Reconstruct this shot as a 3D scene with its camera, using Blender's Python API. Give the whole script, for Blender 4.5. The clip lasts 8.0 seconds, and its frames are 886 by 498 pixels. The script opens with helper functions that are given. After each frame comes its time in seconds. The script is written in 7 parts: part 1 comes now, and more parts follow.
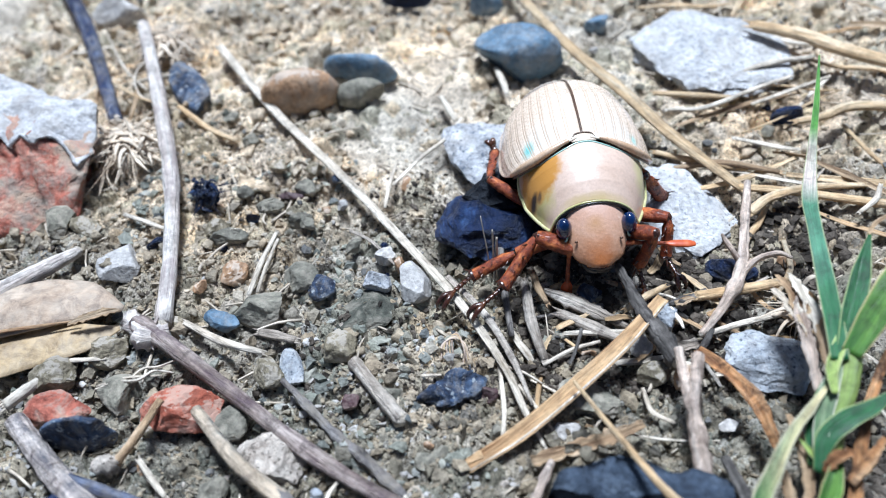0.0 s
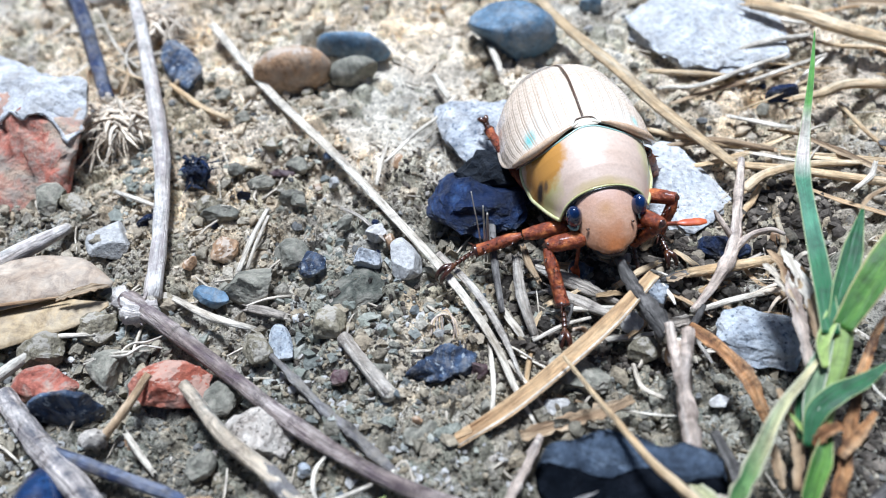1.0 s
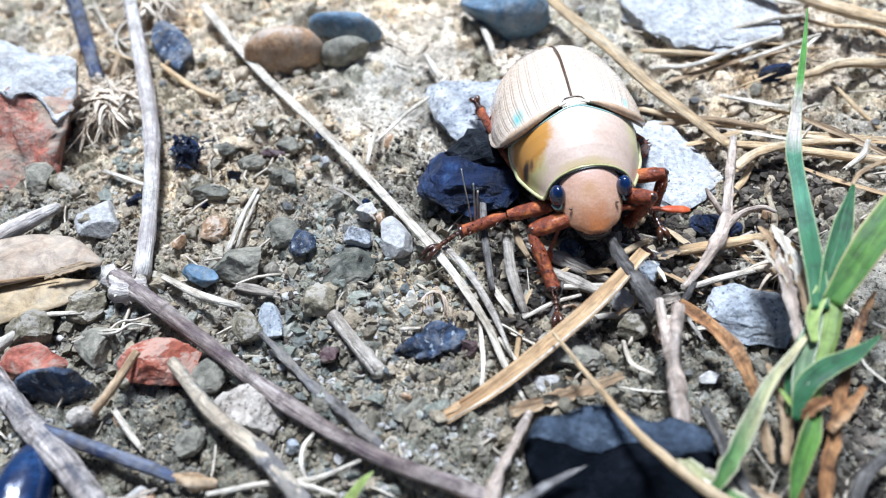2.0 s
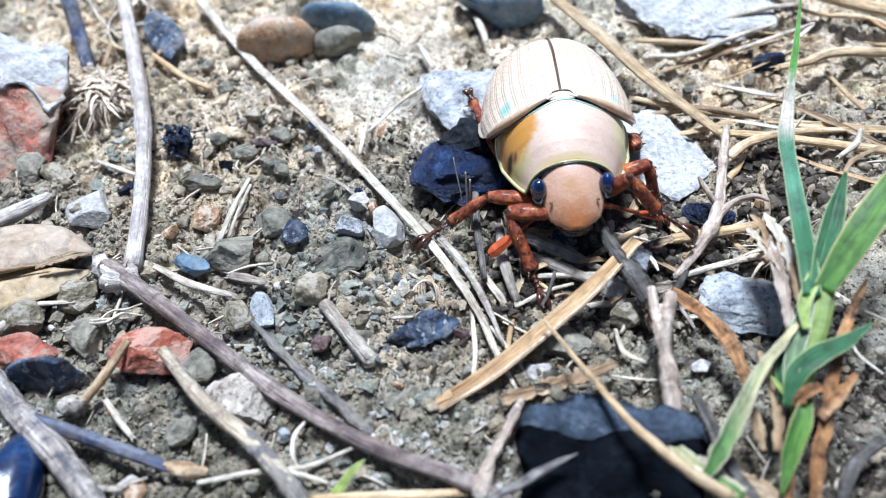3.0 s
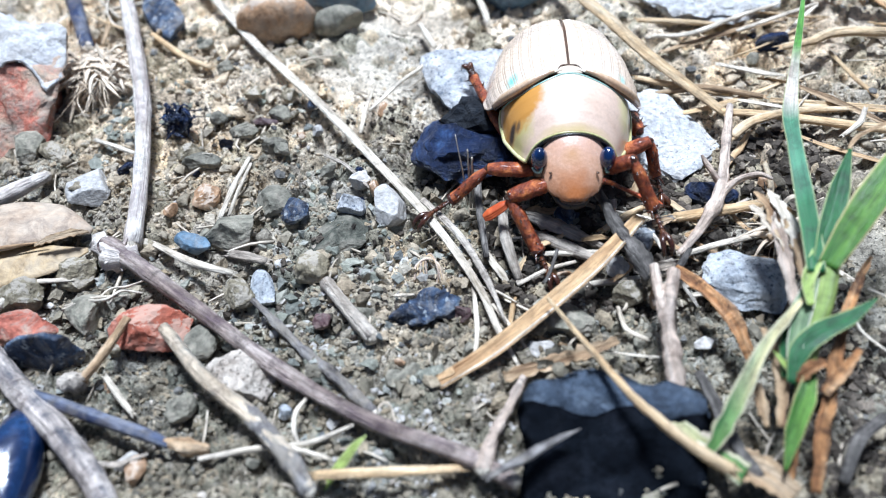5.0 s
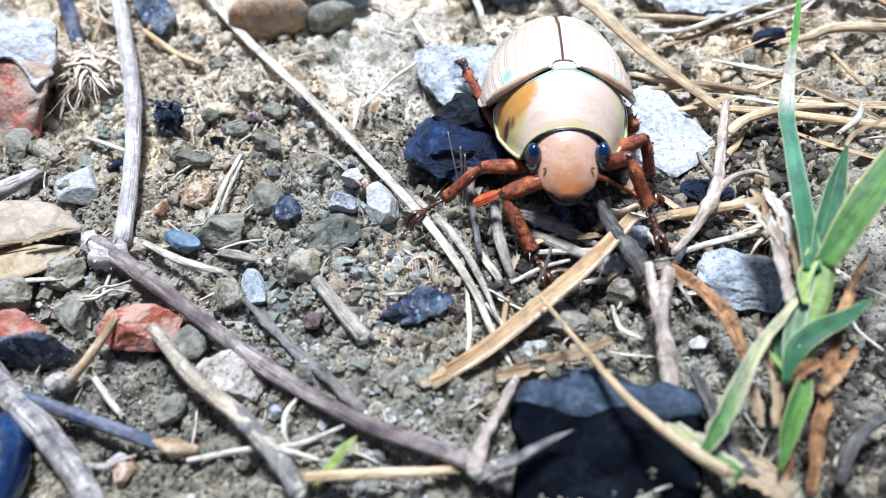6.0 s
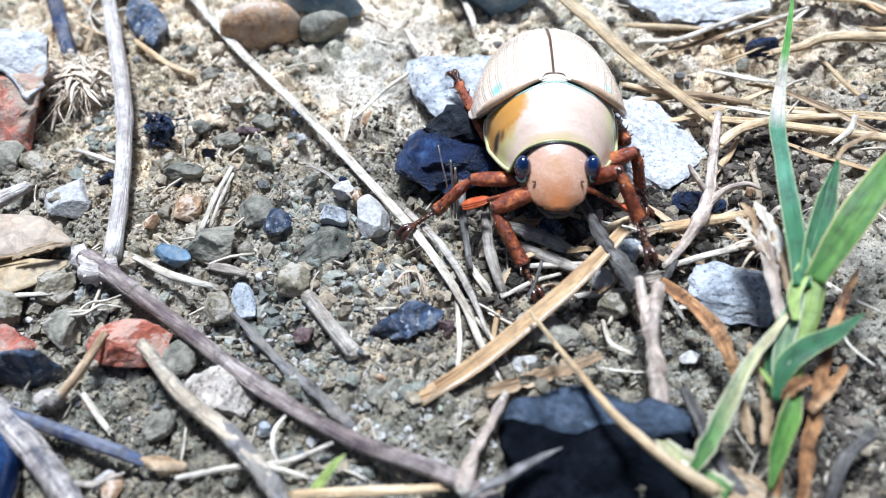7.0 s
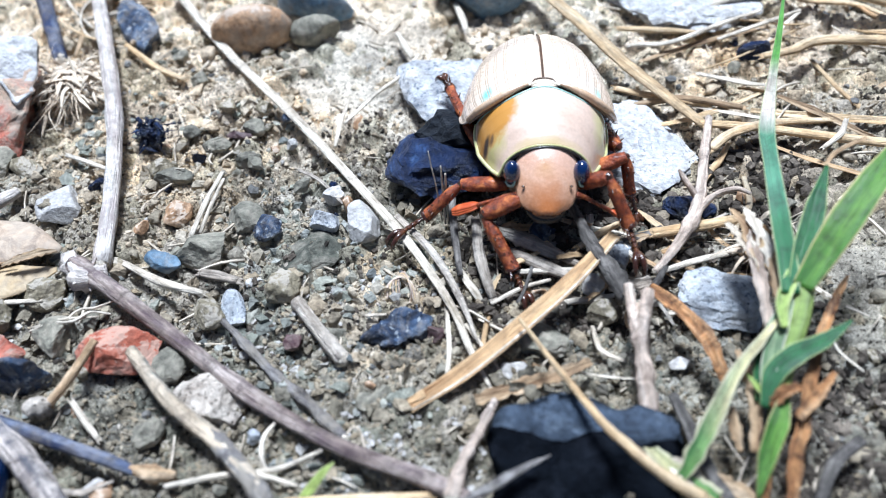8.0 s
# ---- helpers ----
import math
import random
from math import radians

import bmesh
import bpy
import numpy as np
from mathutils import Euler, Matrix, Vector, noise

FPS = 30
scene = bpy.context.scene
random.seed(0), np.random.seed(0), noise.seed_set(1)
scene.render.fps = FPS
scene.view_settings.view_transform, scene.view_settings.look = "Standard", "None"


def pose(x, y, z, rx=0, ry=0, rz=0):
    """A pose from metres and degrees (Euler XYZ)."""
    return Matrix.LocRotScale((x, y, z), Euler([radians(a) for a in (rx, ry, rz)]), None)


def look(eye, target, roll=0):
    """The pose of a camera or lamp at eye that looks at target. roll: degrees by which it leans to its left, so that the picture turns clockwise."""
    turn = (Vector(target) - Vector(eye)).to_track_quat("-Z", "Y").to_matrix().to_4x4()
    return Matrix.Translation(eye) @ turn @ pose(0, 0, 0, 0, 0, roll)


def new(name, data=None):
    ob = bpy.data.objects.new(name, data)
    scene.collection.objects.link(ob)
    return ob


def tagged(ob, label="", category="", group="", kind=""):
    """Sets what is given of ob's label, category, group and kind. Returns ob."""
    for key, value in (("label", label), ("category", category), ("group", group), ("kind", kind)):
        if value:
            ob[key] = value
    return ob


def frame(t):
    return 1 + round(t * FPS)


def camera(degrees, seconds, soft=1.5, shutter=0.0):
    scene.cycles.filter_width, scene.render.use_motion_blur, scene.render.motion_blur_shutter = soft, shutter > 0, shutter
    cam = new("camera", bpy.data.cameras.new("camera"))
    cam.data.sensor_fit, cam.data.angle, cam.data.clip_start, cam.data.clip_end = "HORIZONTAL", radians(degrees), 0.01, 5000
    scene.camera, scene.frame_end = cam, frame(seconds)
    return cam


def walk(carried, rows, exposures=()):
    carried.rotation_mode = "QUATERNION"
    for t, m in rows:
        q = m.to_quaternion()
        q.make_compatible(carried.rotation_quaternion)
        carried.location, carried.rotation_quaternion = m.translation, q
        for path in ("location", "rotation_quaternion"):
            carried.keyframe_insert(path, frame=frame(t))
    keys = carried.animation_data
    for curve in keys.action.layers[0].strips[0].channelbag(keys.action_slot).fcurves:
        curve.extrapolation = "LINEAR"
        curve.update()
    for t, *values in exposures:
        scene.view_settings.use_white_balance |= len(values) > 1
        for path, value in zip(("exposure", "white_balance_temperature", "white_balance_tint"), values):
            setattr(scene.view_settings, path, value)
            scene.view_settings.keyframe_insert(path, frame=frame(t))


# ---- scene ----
cam = camera(56.6, 8.0, 1.0)
METRES, EYE, TILT, LEAN, TURN = 0.0103, 0.057, -49.0, 3.2, 0.0
ROWS = [
    (0.0, 0.0, 0.0, 0.0, 0.0, -0.0, -0.0),
    (0.5, 0.0287, 0.0269, -0.1393, 0.07, -0.27, -0.14),
    (1.0, 0.0936, 0.0429, -0.1246, 0.13, -0.62, -0.11),
    (1.5, 0.1294, 0.0526, -0.1927, 0.1, -0.91, -0.11),
    (3.0, 0.2082, 0.0815, -0.2965, -0.12, -1.46, -0.02),
    (3.5, 0.2041, 0.072, -0.3444, -0.17, -1.61, -0.04),
    (4.0, 0.1659, 0.0788, -0.3678, -0.18, -1.7, -0.08),
    (4.5, 0.1665, 0.0895, -0.3902, -0.19, -1.84, -0.1),
    (6.0, 0.2344, 0.1835, -0.3975, -0.28, -2.26, -0.06),
    (6.5, 0.2396, 0.2127, -0.3213, -0.22, -2.27, 0.02),
    (7.0, 0.3202, 0.2073, -0.2802, -0.19, -2.35, 0.09),
    (7.5, 0.3639, 0.1995, -0.2855, -0.33, -2.46, 0.15),
    (8.0, 0.3917, 0.2185, -0.2143, -0.26, -2.53, 0.24),
]
walk(cam, [(t, pose(0, 0, EYE, TILT, LEAN, TURN) @ pose(METRES * x, METRES * y, METRES * z, 90 + pitch, roll, yaw)) for t, x, y, z, yaw, pitch, roll in ROWS],
     [(0.0, 0.35, 5320, 8), (1.5, 0.46, 5320, 8), (3.5, 0.51, 5320, 8), (6.5, 0.58, 5320, 8), (8.0, 0.58, 5320, 8)])
# the close-up lens is focused on the beetle's face
cam.data.dof.use_dof = True
cam.data.dof.focus_distance = 0.071
cam.data.dof.aperture_fstop = 26.0

# ---- light: bright open sky, soft sun from behind the beetle ----
world = bpy.data.worlds.new("sky")
scene.world = world
world.use_nodes = True
wn, wl = world.node_tree.nodes, world.node_tree.links
sky = wn.new("ShaderNodeTexSky")
sky.sky_type = "NISHITA"
sky.sun_disc = False
sky.sun_elevation = radians(71)
sky.sun_rotation = radians(-5)
sky.air_density = 1.0
sky.dust_density = 3.0
wl.new(sky.outputs[0], wn["Background"].inputs[0])
wn["Background"].inputs[1].default_value = 0.036
sun = new("sun", bpy.data.lights.new("sun", "SUN"))
sun.data.energy = 5.0
sun.data.angle = radians(14)
sun.data.color = (1.0, 0.975, 0.94)
sun.matrix_world = look((-0.03, 0.34, 1.0), (0, 0, 0))

MM = 0.001


# ---- materials ----
def ramp_node(nt, fac, stops):
    r = nt.nodes.new("ShaderNodeValToRGB")
    els = r.color_ramp.elements
    while len(els) < len(stops):
        els.new(0.5)
    for e, (p, c) in zip(els, stops):
        e.position, e.color = p, (*c, 1)
    nt.links.new(fac, r.inputs[0])
    return r.outputs[0]


def noise_node(nt, vec, scale, detail=5, rough=0.6, distort=0.0):
    n = nt.nodes.new("ShaderNodeTexNoise")
    n.inputs["Scale"].default_value = scale
    n.inputs["Detail"].default_value = detail
    n.inputs["Roughness"].default_value = rough
    n.inputs["Distortion"].default_value = distort
    nt.links.new(vec, n.inputs["Vector"])
    return n.outputs["Fac"]


def mix_node(nt, kind, fac, a, b):
    m = nt.nodes.new("ShaderNodeMix")
    m.data_type, m.blend_type = "RGBA", kind
    for k, v in ((0, fac), (6, a), (7, b)):
        if hasattr(v, "links"):
            nt.links.new(v, m.inputs[k])
        else:
            m.inputs[k].default_value = v if k == 0 else (*v, 1)
    return m.outputs[2]


def math_node(nt, op, a, b=0.0):
    m = nt.nodes.new("ShaderNodeMath")
    m.operation = op
    for k, v in ((0, a), (1, b)):
        if hasattr(v, "links"):
            nt.links.new(v, m.inputs[k])
        else:
            m.inputs[k].default_value = v
    return m.outputs[0]


def material(name, cols, coarse=0.25, fine=2.5, rough=0.85, bump=0.3, spec=0.4, vary=0.25, stretch=None, speck=None, coat=0.0, island=False, grainy=0.8, dust=None, along=False, dust_from=0.80, dirt=0.0, mottle=0.0, hues=(), stain=None):
    """cols: colours from dark to light that a coarse noise (cycles per mm) blends; a fine noise gives grain and relief."""
    m = bpy.data.materials.new(name)
    m.use_nodes = True
    nt = m.node_tree
    b = nt.nodes["Principled BSDF"]
    tc = nt.nodes.new("ShaderNodeTexCoord")
    vec = tc.outputs["Object"]
    if stretch:
        mp = nt.nodes.new("ShaderNodeMapping")
        mp.inputs["Scale"].default_value = stretch
        nt.links.new(vec, mp.inputs["Vector"])
        vec = mp.outputs[0]
    unit = 1000.0
    if along:
        ga = nt.nodes.new("ShaderNodeAttribute")
        ga.attribute_name = "grain"
        vec, unit = ga.outputs["Vector"], 1.0
    n1 = noise_node(nt, vec, coarse * unit, 5, 0.7, 0.0 if along else 0.4)
    n2 = noise_node(nt, vec, fine * unit, 6, 0.65)
    k = len(cols)
    col = ramp_node(nt, n1, [(0.3 + 0.4 * i / max(1, k - 1), c) for i, c in enumerate(cols)])
    grain = ramp_node(nt, n2, [(0.28, (0.45, 0.45, 0.45)), (0.5, (0.95, 0.95, 0.95)), (0.72, (1.35, 1.35, 1.35))])
    col = mix_node(nt, "MULTIPLY", grainy, col, grain)
    if speck:
        n3 = noise_node(nt, vec, fine * 1.3 * unit, 2, 0.5)
        mask = ramp_node(nt, n3, [(0.60, (0, 0, 0)), (0.66, (1, 1, 1))])
        col = mix_node(nt, "MIX", mask, col, speck)
    place = tc.outputs["Object"]
    if mottle:
        n5 = noise_node(nt, place, 620, 6, 0.75, 0.6)
        blot = ramp_node(nt, n5, [(0.36, (1 - 0.97 * mottle, 1 - mottle, 1 - 0.98 * mottle)), (0.52, (1, 1, 1)), (0.68, (1 + 0.45 * mottle,) * 3)])
        col = mix_node(nt, "MULTIPLY", 1.0, col, blot)
    if stain:
        n7 = math_node(nt, "MULTIPLY", math_node(nt, "ADD", noise_node(nt, place, 330, 6, 0.75, 0.6), noise_node(nt, vec, 1.1 if along else 140, 5, 0.7)), 0.5)
        mask = ramp_node(nt, n7, [(0.49, (0, 0, 0)), (0.60, (0.85, 0.85, 0.85))])
        col = mix_node(nt, "MIX", mask, col, stain)
    if dirt:
        n6 = noise_node(nt, place, 420, 6, 0.75, 0.5)
        mask = ramp_node(nt, n6, [(0.46, (0, 0, 0)), (0.62, (dirt, dirt, dirt))])
        col = mix_node(nt, "MIX", mask, col, (0.36, 0.32, 0.265))
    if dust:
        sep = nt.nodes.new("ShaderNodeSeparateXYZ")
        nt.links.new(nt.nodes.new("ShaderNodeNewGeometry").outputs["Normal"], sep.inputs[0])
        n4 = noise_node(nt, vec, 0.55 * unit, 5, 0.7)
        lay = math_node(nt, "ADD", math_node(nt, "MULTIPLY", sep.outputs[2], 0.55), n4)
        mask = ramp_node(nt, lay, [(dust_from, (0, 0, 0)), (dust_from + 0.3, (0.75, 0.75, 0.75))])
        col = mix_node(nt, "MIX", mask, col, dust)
    if island:
        rnd = nt.nodes.new("ShaderNodeNewGeometry").outputs["Random Per Island"]
    else:
        rnd = nt.nodes.new("ShaderNodeObjectInfo").outputs["Random"]
    tone = ramp_node(nt, rnd, hues or [(0.0, (1 - vary,) * 3), (1.0, (1 + vary, 1 + vary * 0.9, 1 + vary * 0.8))])
    col = mix_node(nt, "MULTIPLY", 1.0, col, tone)
    nt.links.new(col, b.inputs["Base Color"])
    rr = ramp_node(nt, n2, [(0.3, (max(0, rough - 0.12),) * 3), (0.7, (min(1, rough + 0.1),) * 3)])
    nt.links.new(rr, b.inputs["Roughness"])
    b.inputs["Specular IOR Level"].default_value = spec
    b.inputs["Coat Weight"].default_value = coat
    b.inputs["Coat Roughness"].default_value = 0.15
    bp = nt.nodes.new("ShaderNodeBump")
    bp.inputs["Strength"].default_value = bump
    bp.inputs["Distance"].default_value = 0.0006
    nt.links.new(n2, bp.inputs["Height"])
    nt.links.new(bp.outputs[0], b.inputs["Normal"])
    return m


def dusty(nt, vec, col):
    """A patch of pale dust on the grey earth, with an uneven border; paler patches further off also paint in hazy
    brightness.
    """
    sub = nt.nodes.new("ShaderNodeVectorMath")
    sub.operation = "DISTANCE"
    nt.links.new(vec, sub.inputs[0])
    sub.inputs[1].default_value = (-0.028, 0.108, 0.0)
    edge = math_node(nt, "SUBTRACT", math_node(nt, "MULTIPLY", noise_node(nt, vec, 60, 3), 0.7), math_node(nt, "MULTIPLY", sub.outputs["Value"], 13.0))
    edge = math_node(nt, "ADD", edge, 1.22)
    # far patch: haze and washed-out brightness put into the ground colour
    far = nt.nodes.new("ShaderNodeVectorMath")
    far.operation = "DISTANCE"
    nt.links.new(vec, far.inputs[0])
    far.inputs[1].default_value = (0.03, 0.125, 0.0)
    other = math_node(nt, "SUBTRACT", math_node(nt, "ADD", math_node(nt, "MULTIPLY", noise_node(nt, vec, 60, 3), 0.6), 1.62), math_node(nt, "MULTIPLY", far.outputs["Value"], 15.0))
    edge = math_node(nt, "MAXIMUM", edge, other)
    sand = nt.nodes.new("ShaderNodeVectorMath")
    sand.operation = "DISTANCE"
    nt.links.new(vec, sand.inputs[0])
    sand.inputs[1].default_value = (-0.003, 0.072, 0.0)
    other = math_node(nt, "SUBTRACT", math_node(nt, "ADD", math_node(nt, "MULTIPLY", noise_node(nt, vec, 90, 4), 0.8), 0.95), math_node(nt, "MULTIPLY", sand.outputs["Value"], 30.0))
    edge = math_node(nt, "MAXIMUM", edge, other)
    mid = nt.nodes.new("ShaderNodeVectorMath")
    mid.operation = "DISTANCE"
    nt.links.new(vec, mid.inputs[0])
    mid.inputs[1].default_value = (-0.0035, 0.0365, 0.0)
    other = math_node(nt, "SUBTRACT", math_node(nt, "ADD", math_node(nt, "MULTIPLY", noise_node(nt, vec, 160, 4), 0.8), 0.58), math_node(nt, "MULTIPLY", mid.outputs["Value"], 52.0))
    edge = math_node(nt, "MAXIMUM", edge, other)
    edge = math_node(nt, "MAXIMUM", edge, math_node(nt, "MULTIPLY", noise_node(nt, vec, 7, 4), 1.05))
    # the top stop brightens the far ground beyond its own dust colour
    return mix_node(nt, "MULTIPLY", 1.0, col, ramp_node(nt, edge, [(0.46, (0.90, 0.905, 0.86)), (0.62, (1.0, 1.0, 0.95)), (0.80, (1.18, 1.15, 1.09)), (1.0, (1.8, 1.72, 1.59))]))


def soil_material():
    m = material("dry_soil", [(0.15, 0.135, 0.115), (0.36, 0.325, 0.28), (0.52, 0.475, 0.41), (0.62, 0.55, 0.45)], 0.16, 1.6, 0.95, 1.0, 0.2, 0.0, speck=(0.07, 0.06, 0.05))
    nt = m.node_tree
    b = nt.nodes["Principled BSDF"]
    vec = nt.nodes["Texture Coordinate"].outputs["Object"]
    old = b.inputs["Base Color"].links[0].from_socket
    big = noise_node(nt, vec, 45, 3, 0.5)
    tint = ramp_node(nt, big, [(0.40, (0.82, 0.86, 0.90)), (0.52, (1.0, 0.98, 0.95)), (0.66, (1.14, 1.02, 0.86))])
    col = mix_node(nt, "MULTIPLY", 0.9, old, tint)
    clod = nt.nodes.new("ShaderNodeAttribute")
    clod.attribute_name = "clod"
    tone = ramp_node(nt, clod.outputs["Fac"], [(0.0, (1, 1, 1)), (0.10, (1, 1, 1)), (0.13, (0.62, 0.65, 0.62)), (0.35, (0.80, 0.82, 0.76)), (0.6, (0.95, 0.93, 0.88)), (0.8, (1.12, 1.02, 0.86)), (0.9, (0.78, 0.83, 0.90)), (1.0, (1.3, 1.28, 1.22))])
    col = mix_node(nt, "MULTIPLY", 1.0, col, tone)
    grain = noise_node(nt, vec, 5200, 4, 0.7)
    col = mix_node(nt, "MULTIPLY", 1.0, col, ramp_node(nt, grain, [(0.32, (0.42, 0.42, 0.42)), (0.5, (1.04, 1.04, 1.04)), (0.68, (1.6, 1.6, 1.58))]))
    nt.links.new(dusty(nt, vec, col), b.inputs["Base Color"])
    fine = nt.nodes.new("ShaderNodeBump")
    fine.inputs["Strength"].default_value = 0.8
    fine.inputs["Distance"].default_value = 0.00022
    nt.links.new(grain, fine.inputs["Height"])
    nt.links.new(b.inputs["Normal"].links[0].from_socket, fine.inputs["Normal"])
    nt.links.new(fine.outputs[0], b.inputs["Normal"])
    return m


SOIL = soil_material()
CRUMB_HUES = [(0.0, (0.50, 0.52, 0.54)), (0.2, (0.82, 0.83, 0.80)), (0.5, (1.0, 0.98, 0.94)), (0.75, (1.1, 1.02, 0.90)), (0.9, (0.88, 0.92, 0.96)), (1.0, (1.25, 1.23, 1.18))]
CRUMB = material("soil_crumb", [(0.15, 0.13, 0.105), (0.37, 0.325, 0.265), (0.55, 0.495, 0.42)], 0.25, 2.0, 0.95, 0.9, 0.2, 0.35, island=True, hues=CRUMB_HUES)
# humus colour; some scatters use its darkness in place of shade
HUMUS_SHADE = material("dark_humus_shade", [(0.03, 0.025, 0.021), (0.09, 0.077, 0.064), (0.20, 0.175, 0.145)], 0.25, 2.2, 0.95, 0.8, 0.2, 0.5, island=True)


def dusty_hazy_crumb():
    nt = CRUMB.node_tree
    b = nt.nodes["Principled BSDF"]
    nt.links.new(dusty(nt, nt.nodes["Texture Coordinate"].outputs["Object"], b.inputs["Base Color"].links[0].from_socket), b.inputs["Base Color"])


dusty_hazy_crumb()
GRIT = material("dark_grit", [(0.05, 0.052, 0.055), (0.16, 0.16, 0.155), (0.32, 0.31, 0.29)], 0.25, 2.2, 0.85, 0.5, 0.35, 0.5, island=True)
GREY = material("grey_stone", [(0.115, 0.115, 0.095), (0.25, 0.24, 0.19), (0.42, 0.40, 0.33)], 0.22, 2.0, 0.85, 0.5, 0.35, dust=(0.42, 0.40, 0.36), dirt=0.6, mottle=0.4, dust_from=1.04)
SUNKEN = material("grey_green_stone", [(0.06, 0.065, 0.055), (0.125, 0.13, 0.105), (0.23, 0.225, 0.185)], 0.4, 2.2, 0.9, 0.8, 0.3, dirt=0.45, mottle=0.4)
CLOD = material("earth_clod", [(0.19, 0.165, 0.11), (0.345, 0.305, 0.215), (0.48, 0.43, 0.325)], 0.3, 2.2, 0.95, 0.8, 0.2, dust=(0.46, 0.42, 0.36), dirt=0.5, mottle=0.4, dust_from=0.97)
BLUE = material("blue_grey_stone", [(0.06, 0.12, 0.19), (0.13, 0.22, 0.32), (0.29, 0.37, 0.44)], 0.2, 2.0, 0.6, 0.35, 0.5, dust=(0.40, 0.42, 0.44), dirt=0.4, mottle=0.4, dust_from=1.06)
PALEBLUE = material("pale_blue_stone", [(0.25, 0.28, 0.315), (0.42, 0.45, 0.485), (0.60, 0.62, 0.64)], 0.3, 2.2, 0.7, 0.7, 0.5, 0.1, speck=(0.13, 0.16, 0.20), dirt=0.35, mottle=0.4)
NAVY = material("blue_black_stone", [(0.0010, 0.003, 0.011), (0.003, 0.009, 0.036), (0.008, 0.024, 0.085), (0.05, 0.10, 0.23)], 0.5, 2.6, 0.38, 1.0, 0.5, stretch=(1.0, 0.45, 1.6), mottle=0.35)
# near-black colour carries the shade of the ledge rock's front
SLATESHADE = material("shaded_slate_stone", [(0.003, 0.004, 0.0065), (0.006, 0.008, 0.012), (0.017, 0.02, 0.028)], 0.2, 1.5, 0.9, 0.6, 0.04)
# shade of the pale rock's broken face, put into a near-black colour
SHADEDFACE = material("shaded_broken_face", [(0.003, 0.005, 0.010), (0.010, 0.014, 0.022), (0.045, 0.05, 0.06)], 0.5, 2.2, 0.85, 0.9, 0.3, mottle=0.5)
# dusty top of the same rock, coloured lighter as if lit
SLATELIT = material("lit_dusty_slate", [(0.025, 0.035, 0.055), (0.055, 0.075, 0.11), (0.14, 0.175, 0.23)], 0.4, 2.4, 0.8, 0.7, 0.3, 0.0)
PALE = material("pale_stone", [(0.42, 0.40, 0.38), (0.55, 0.53, 0.50), (0.70, 0.68, 0.64)], 0.25, 2.0, 0.8, 0.4, 0.35, 0.12, dirt=0.6, mottle=0.3)
CHALK = material("chalky_rock", [(0.36, 0.36, 0.365), (0.58, 0.585, 0.59), (0.76, 0.76, 0.76)], 0.3, 1.7, 0.9, 0.8, 0.25, 0.08, speck=(0.30, 0.32, 0.36), dirt=0.4)
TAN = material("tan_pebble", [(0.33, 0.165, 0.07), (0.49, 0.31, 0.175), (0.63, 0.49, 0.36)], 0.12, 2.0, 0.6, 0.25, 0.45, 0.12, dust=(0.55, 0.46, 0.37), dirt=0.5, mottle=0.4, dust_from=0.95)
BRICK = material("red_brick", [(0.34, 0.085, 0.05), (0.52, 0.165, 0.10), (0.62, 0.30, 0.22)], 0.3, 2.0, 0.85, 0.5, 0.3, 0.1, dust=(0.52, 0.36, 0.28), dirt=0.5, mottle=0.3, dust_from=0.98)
MORTAR = material("white_mortar", [(0.36, 0.35, 0.345), (0.52, 0.52, 0.53), (0.66, 0.66, 0.66)], 0.3, 2.0, 0.9, 0.6, 0.25, 0.05, dirt=0.35)
MAROON = material("maroon_pebble", [(0.05, 0.025, 0.03), (0.10, 0.055, 0.06), (0.18, 0.11, 0.11)], 0.4, 2.5, 0.6, 0.3, 0.5, dirt=0.4)
BARK = material("purple_grey_bark", [(0.115, 0.08, 0.068), (0.30, 0.24, 0.215), (0.55, 0.48, 0.44)], 0.9, 3.2, 0.8, 1.0, 0.35, 0.15, along=True, dirt=0.25, mottle=0.7, stain=(0.12, 0.085, 0.10))
PALEBARK = material("pale_lilac_bark", [(0.58, 0.48, 0.42), (0.82, 0.755, 0.685), (0.91, 0.88, 0.82)], 0.9, 3.0, 0.8, 1.0, 0.35, 0.1, along=True, dirt=0.12, stain=(0.46, 0.385, 0.37), mottle=0.4)
CREAM = material("cream_lime", [(0.38, 0.315, 0.25), (0.60, 0.535, 0.46), (0.74, 0.685, 0.61)], 0.35, 2.0, 0.9, 0.8, 0.25, 0.05, speck=(0.14, 0.12, 0.10), dirt=0.5, mottle=0.4)
GREYWOOD = material("weathered_grey_wood", [(0.25, 0.20, 0.155), (0.54, 0.475, 0.40), (0.77, 0.715, 0.63)], 0.9, 3.4, 0.85, 1.0, 0.3, 0.2, along=True, dirt=0.25, mottle=0.6)
DRIFT = material("bleached_driftwood", [(0.20, 0.165, 0.155), (0.50, 0.44, 0.40), (0.80, 0.73, 0.67)], 0.6, 3.0, 0.85, 1.0, 0.3, 0.1, along=True, dirt=0.2, mottle=0.9, stain=(0.055, 0.065, 0.095))
BEIGEWOOD = material("beige_stained_wood", [(0.44, 0.34, 0.23), (0.66, 0.55, 0.41), (0.79, 0.70, 0.57)], 0.7, 3.0, 0.8, 0.9, 0.3, 0.08, along=True, dirt=0.15, mottle=0.5, stain=(0.19, 0.20, 0.19))
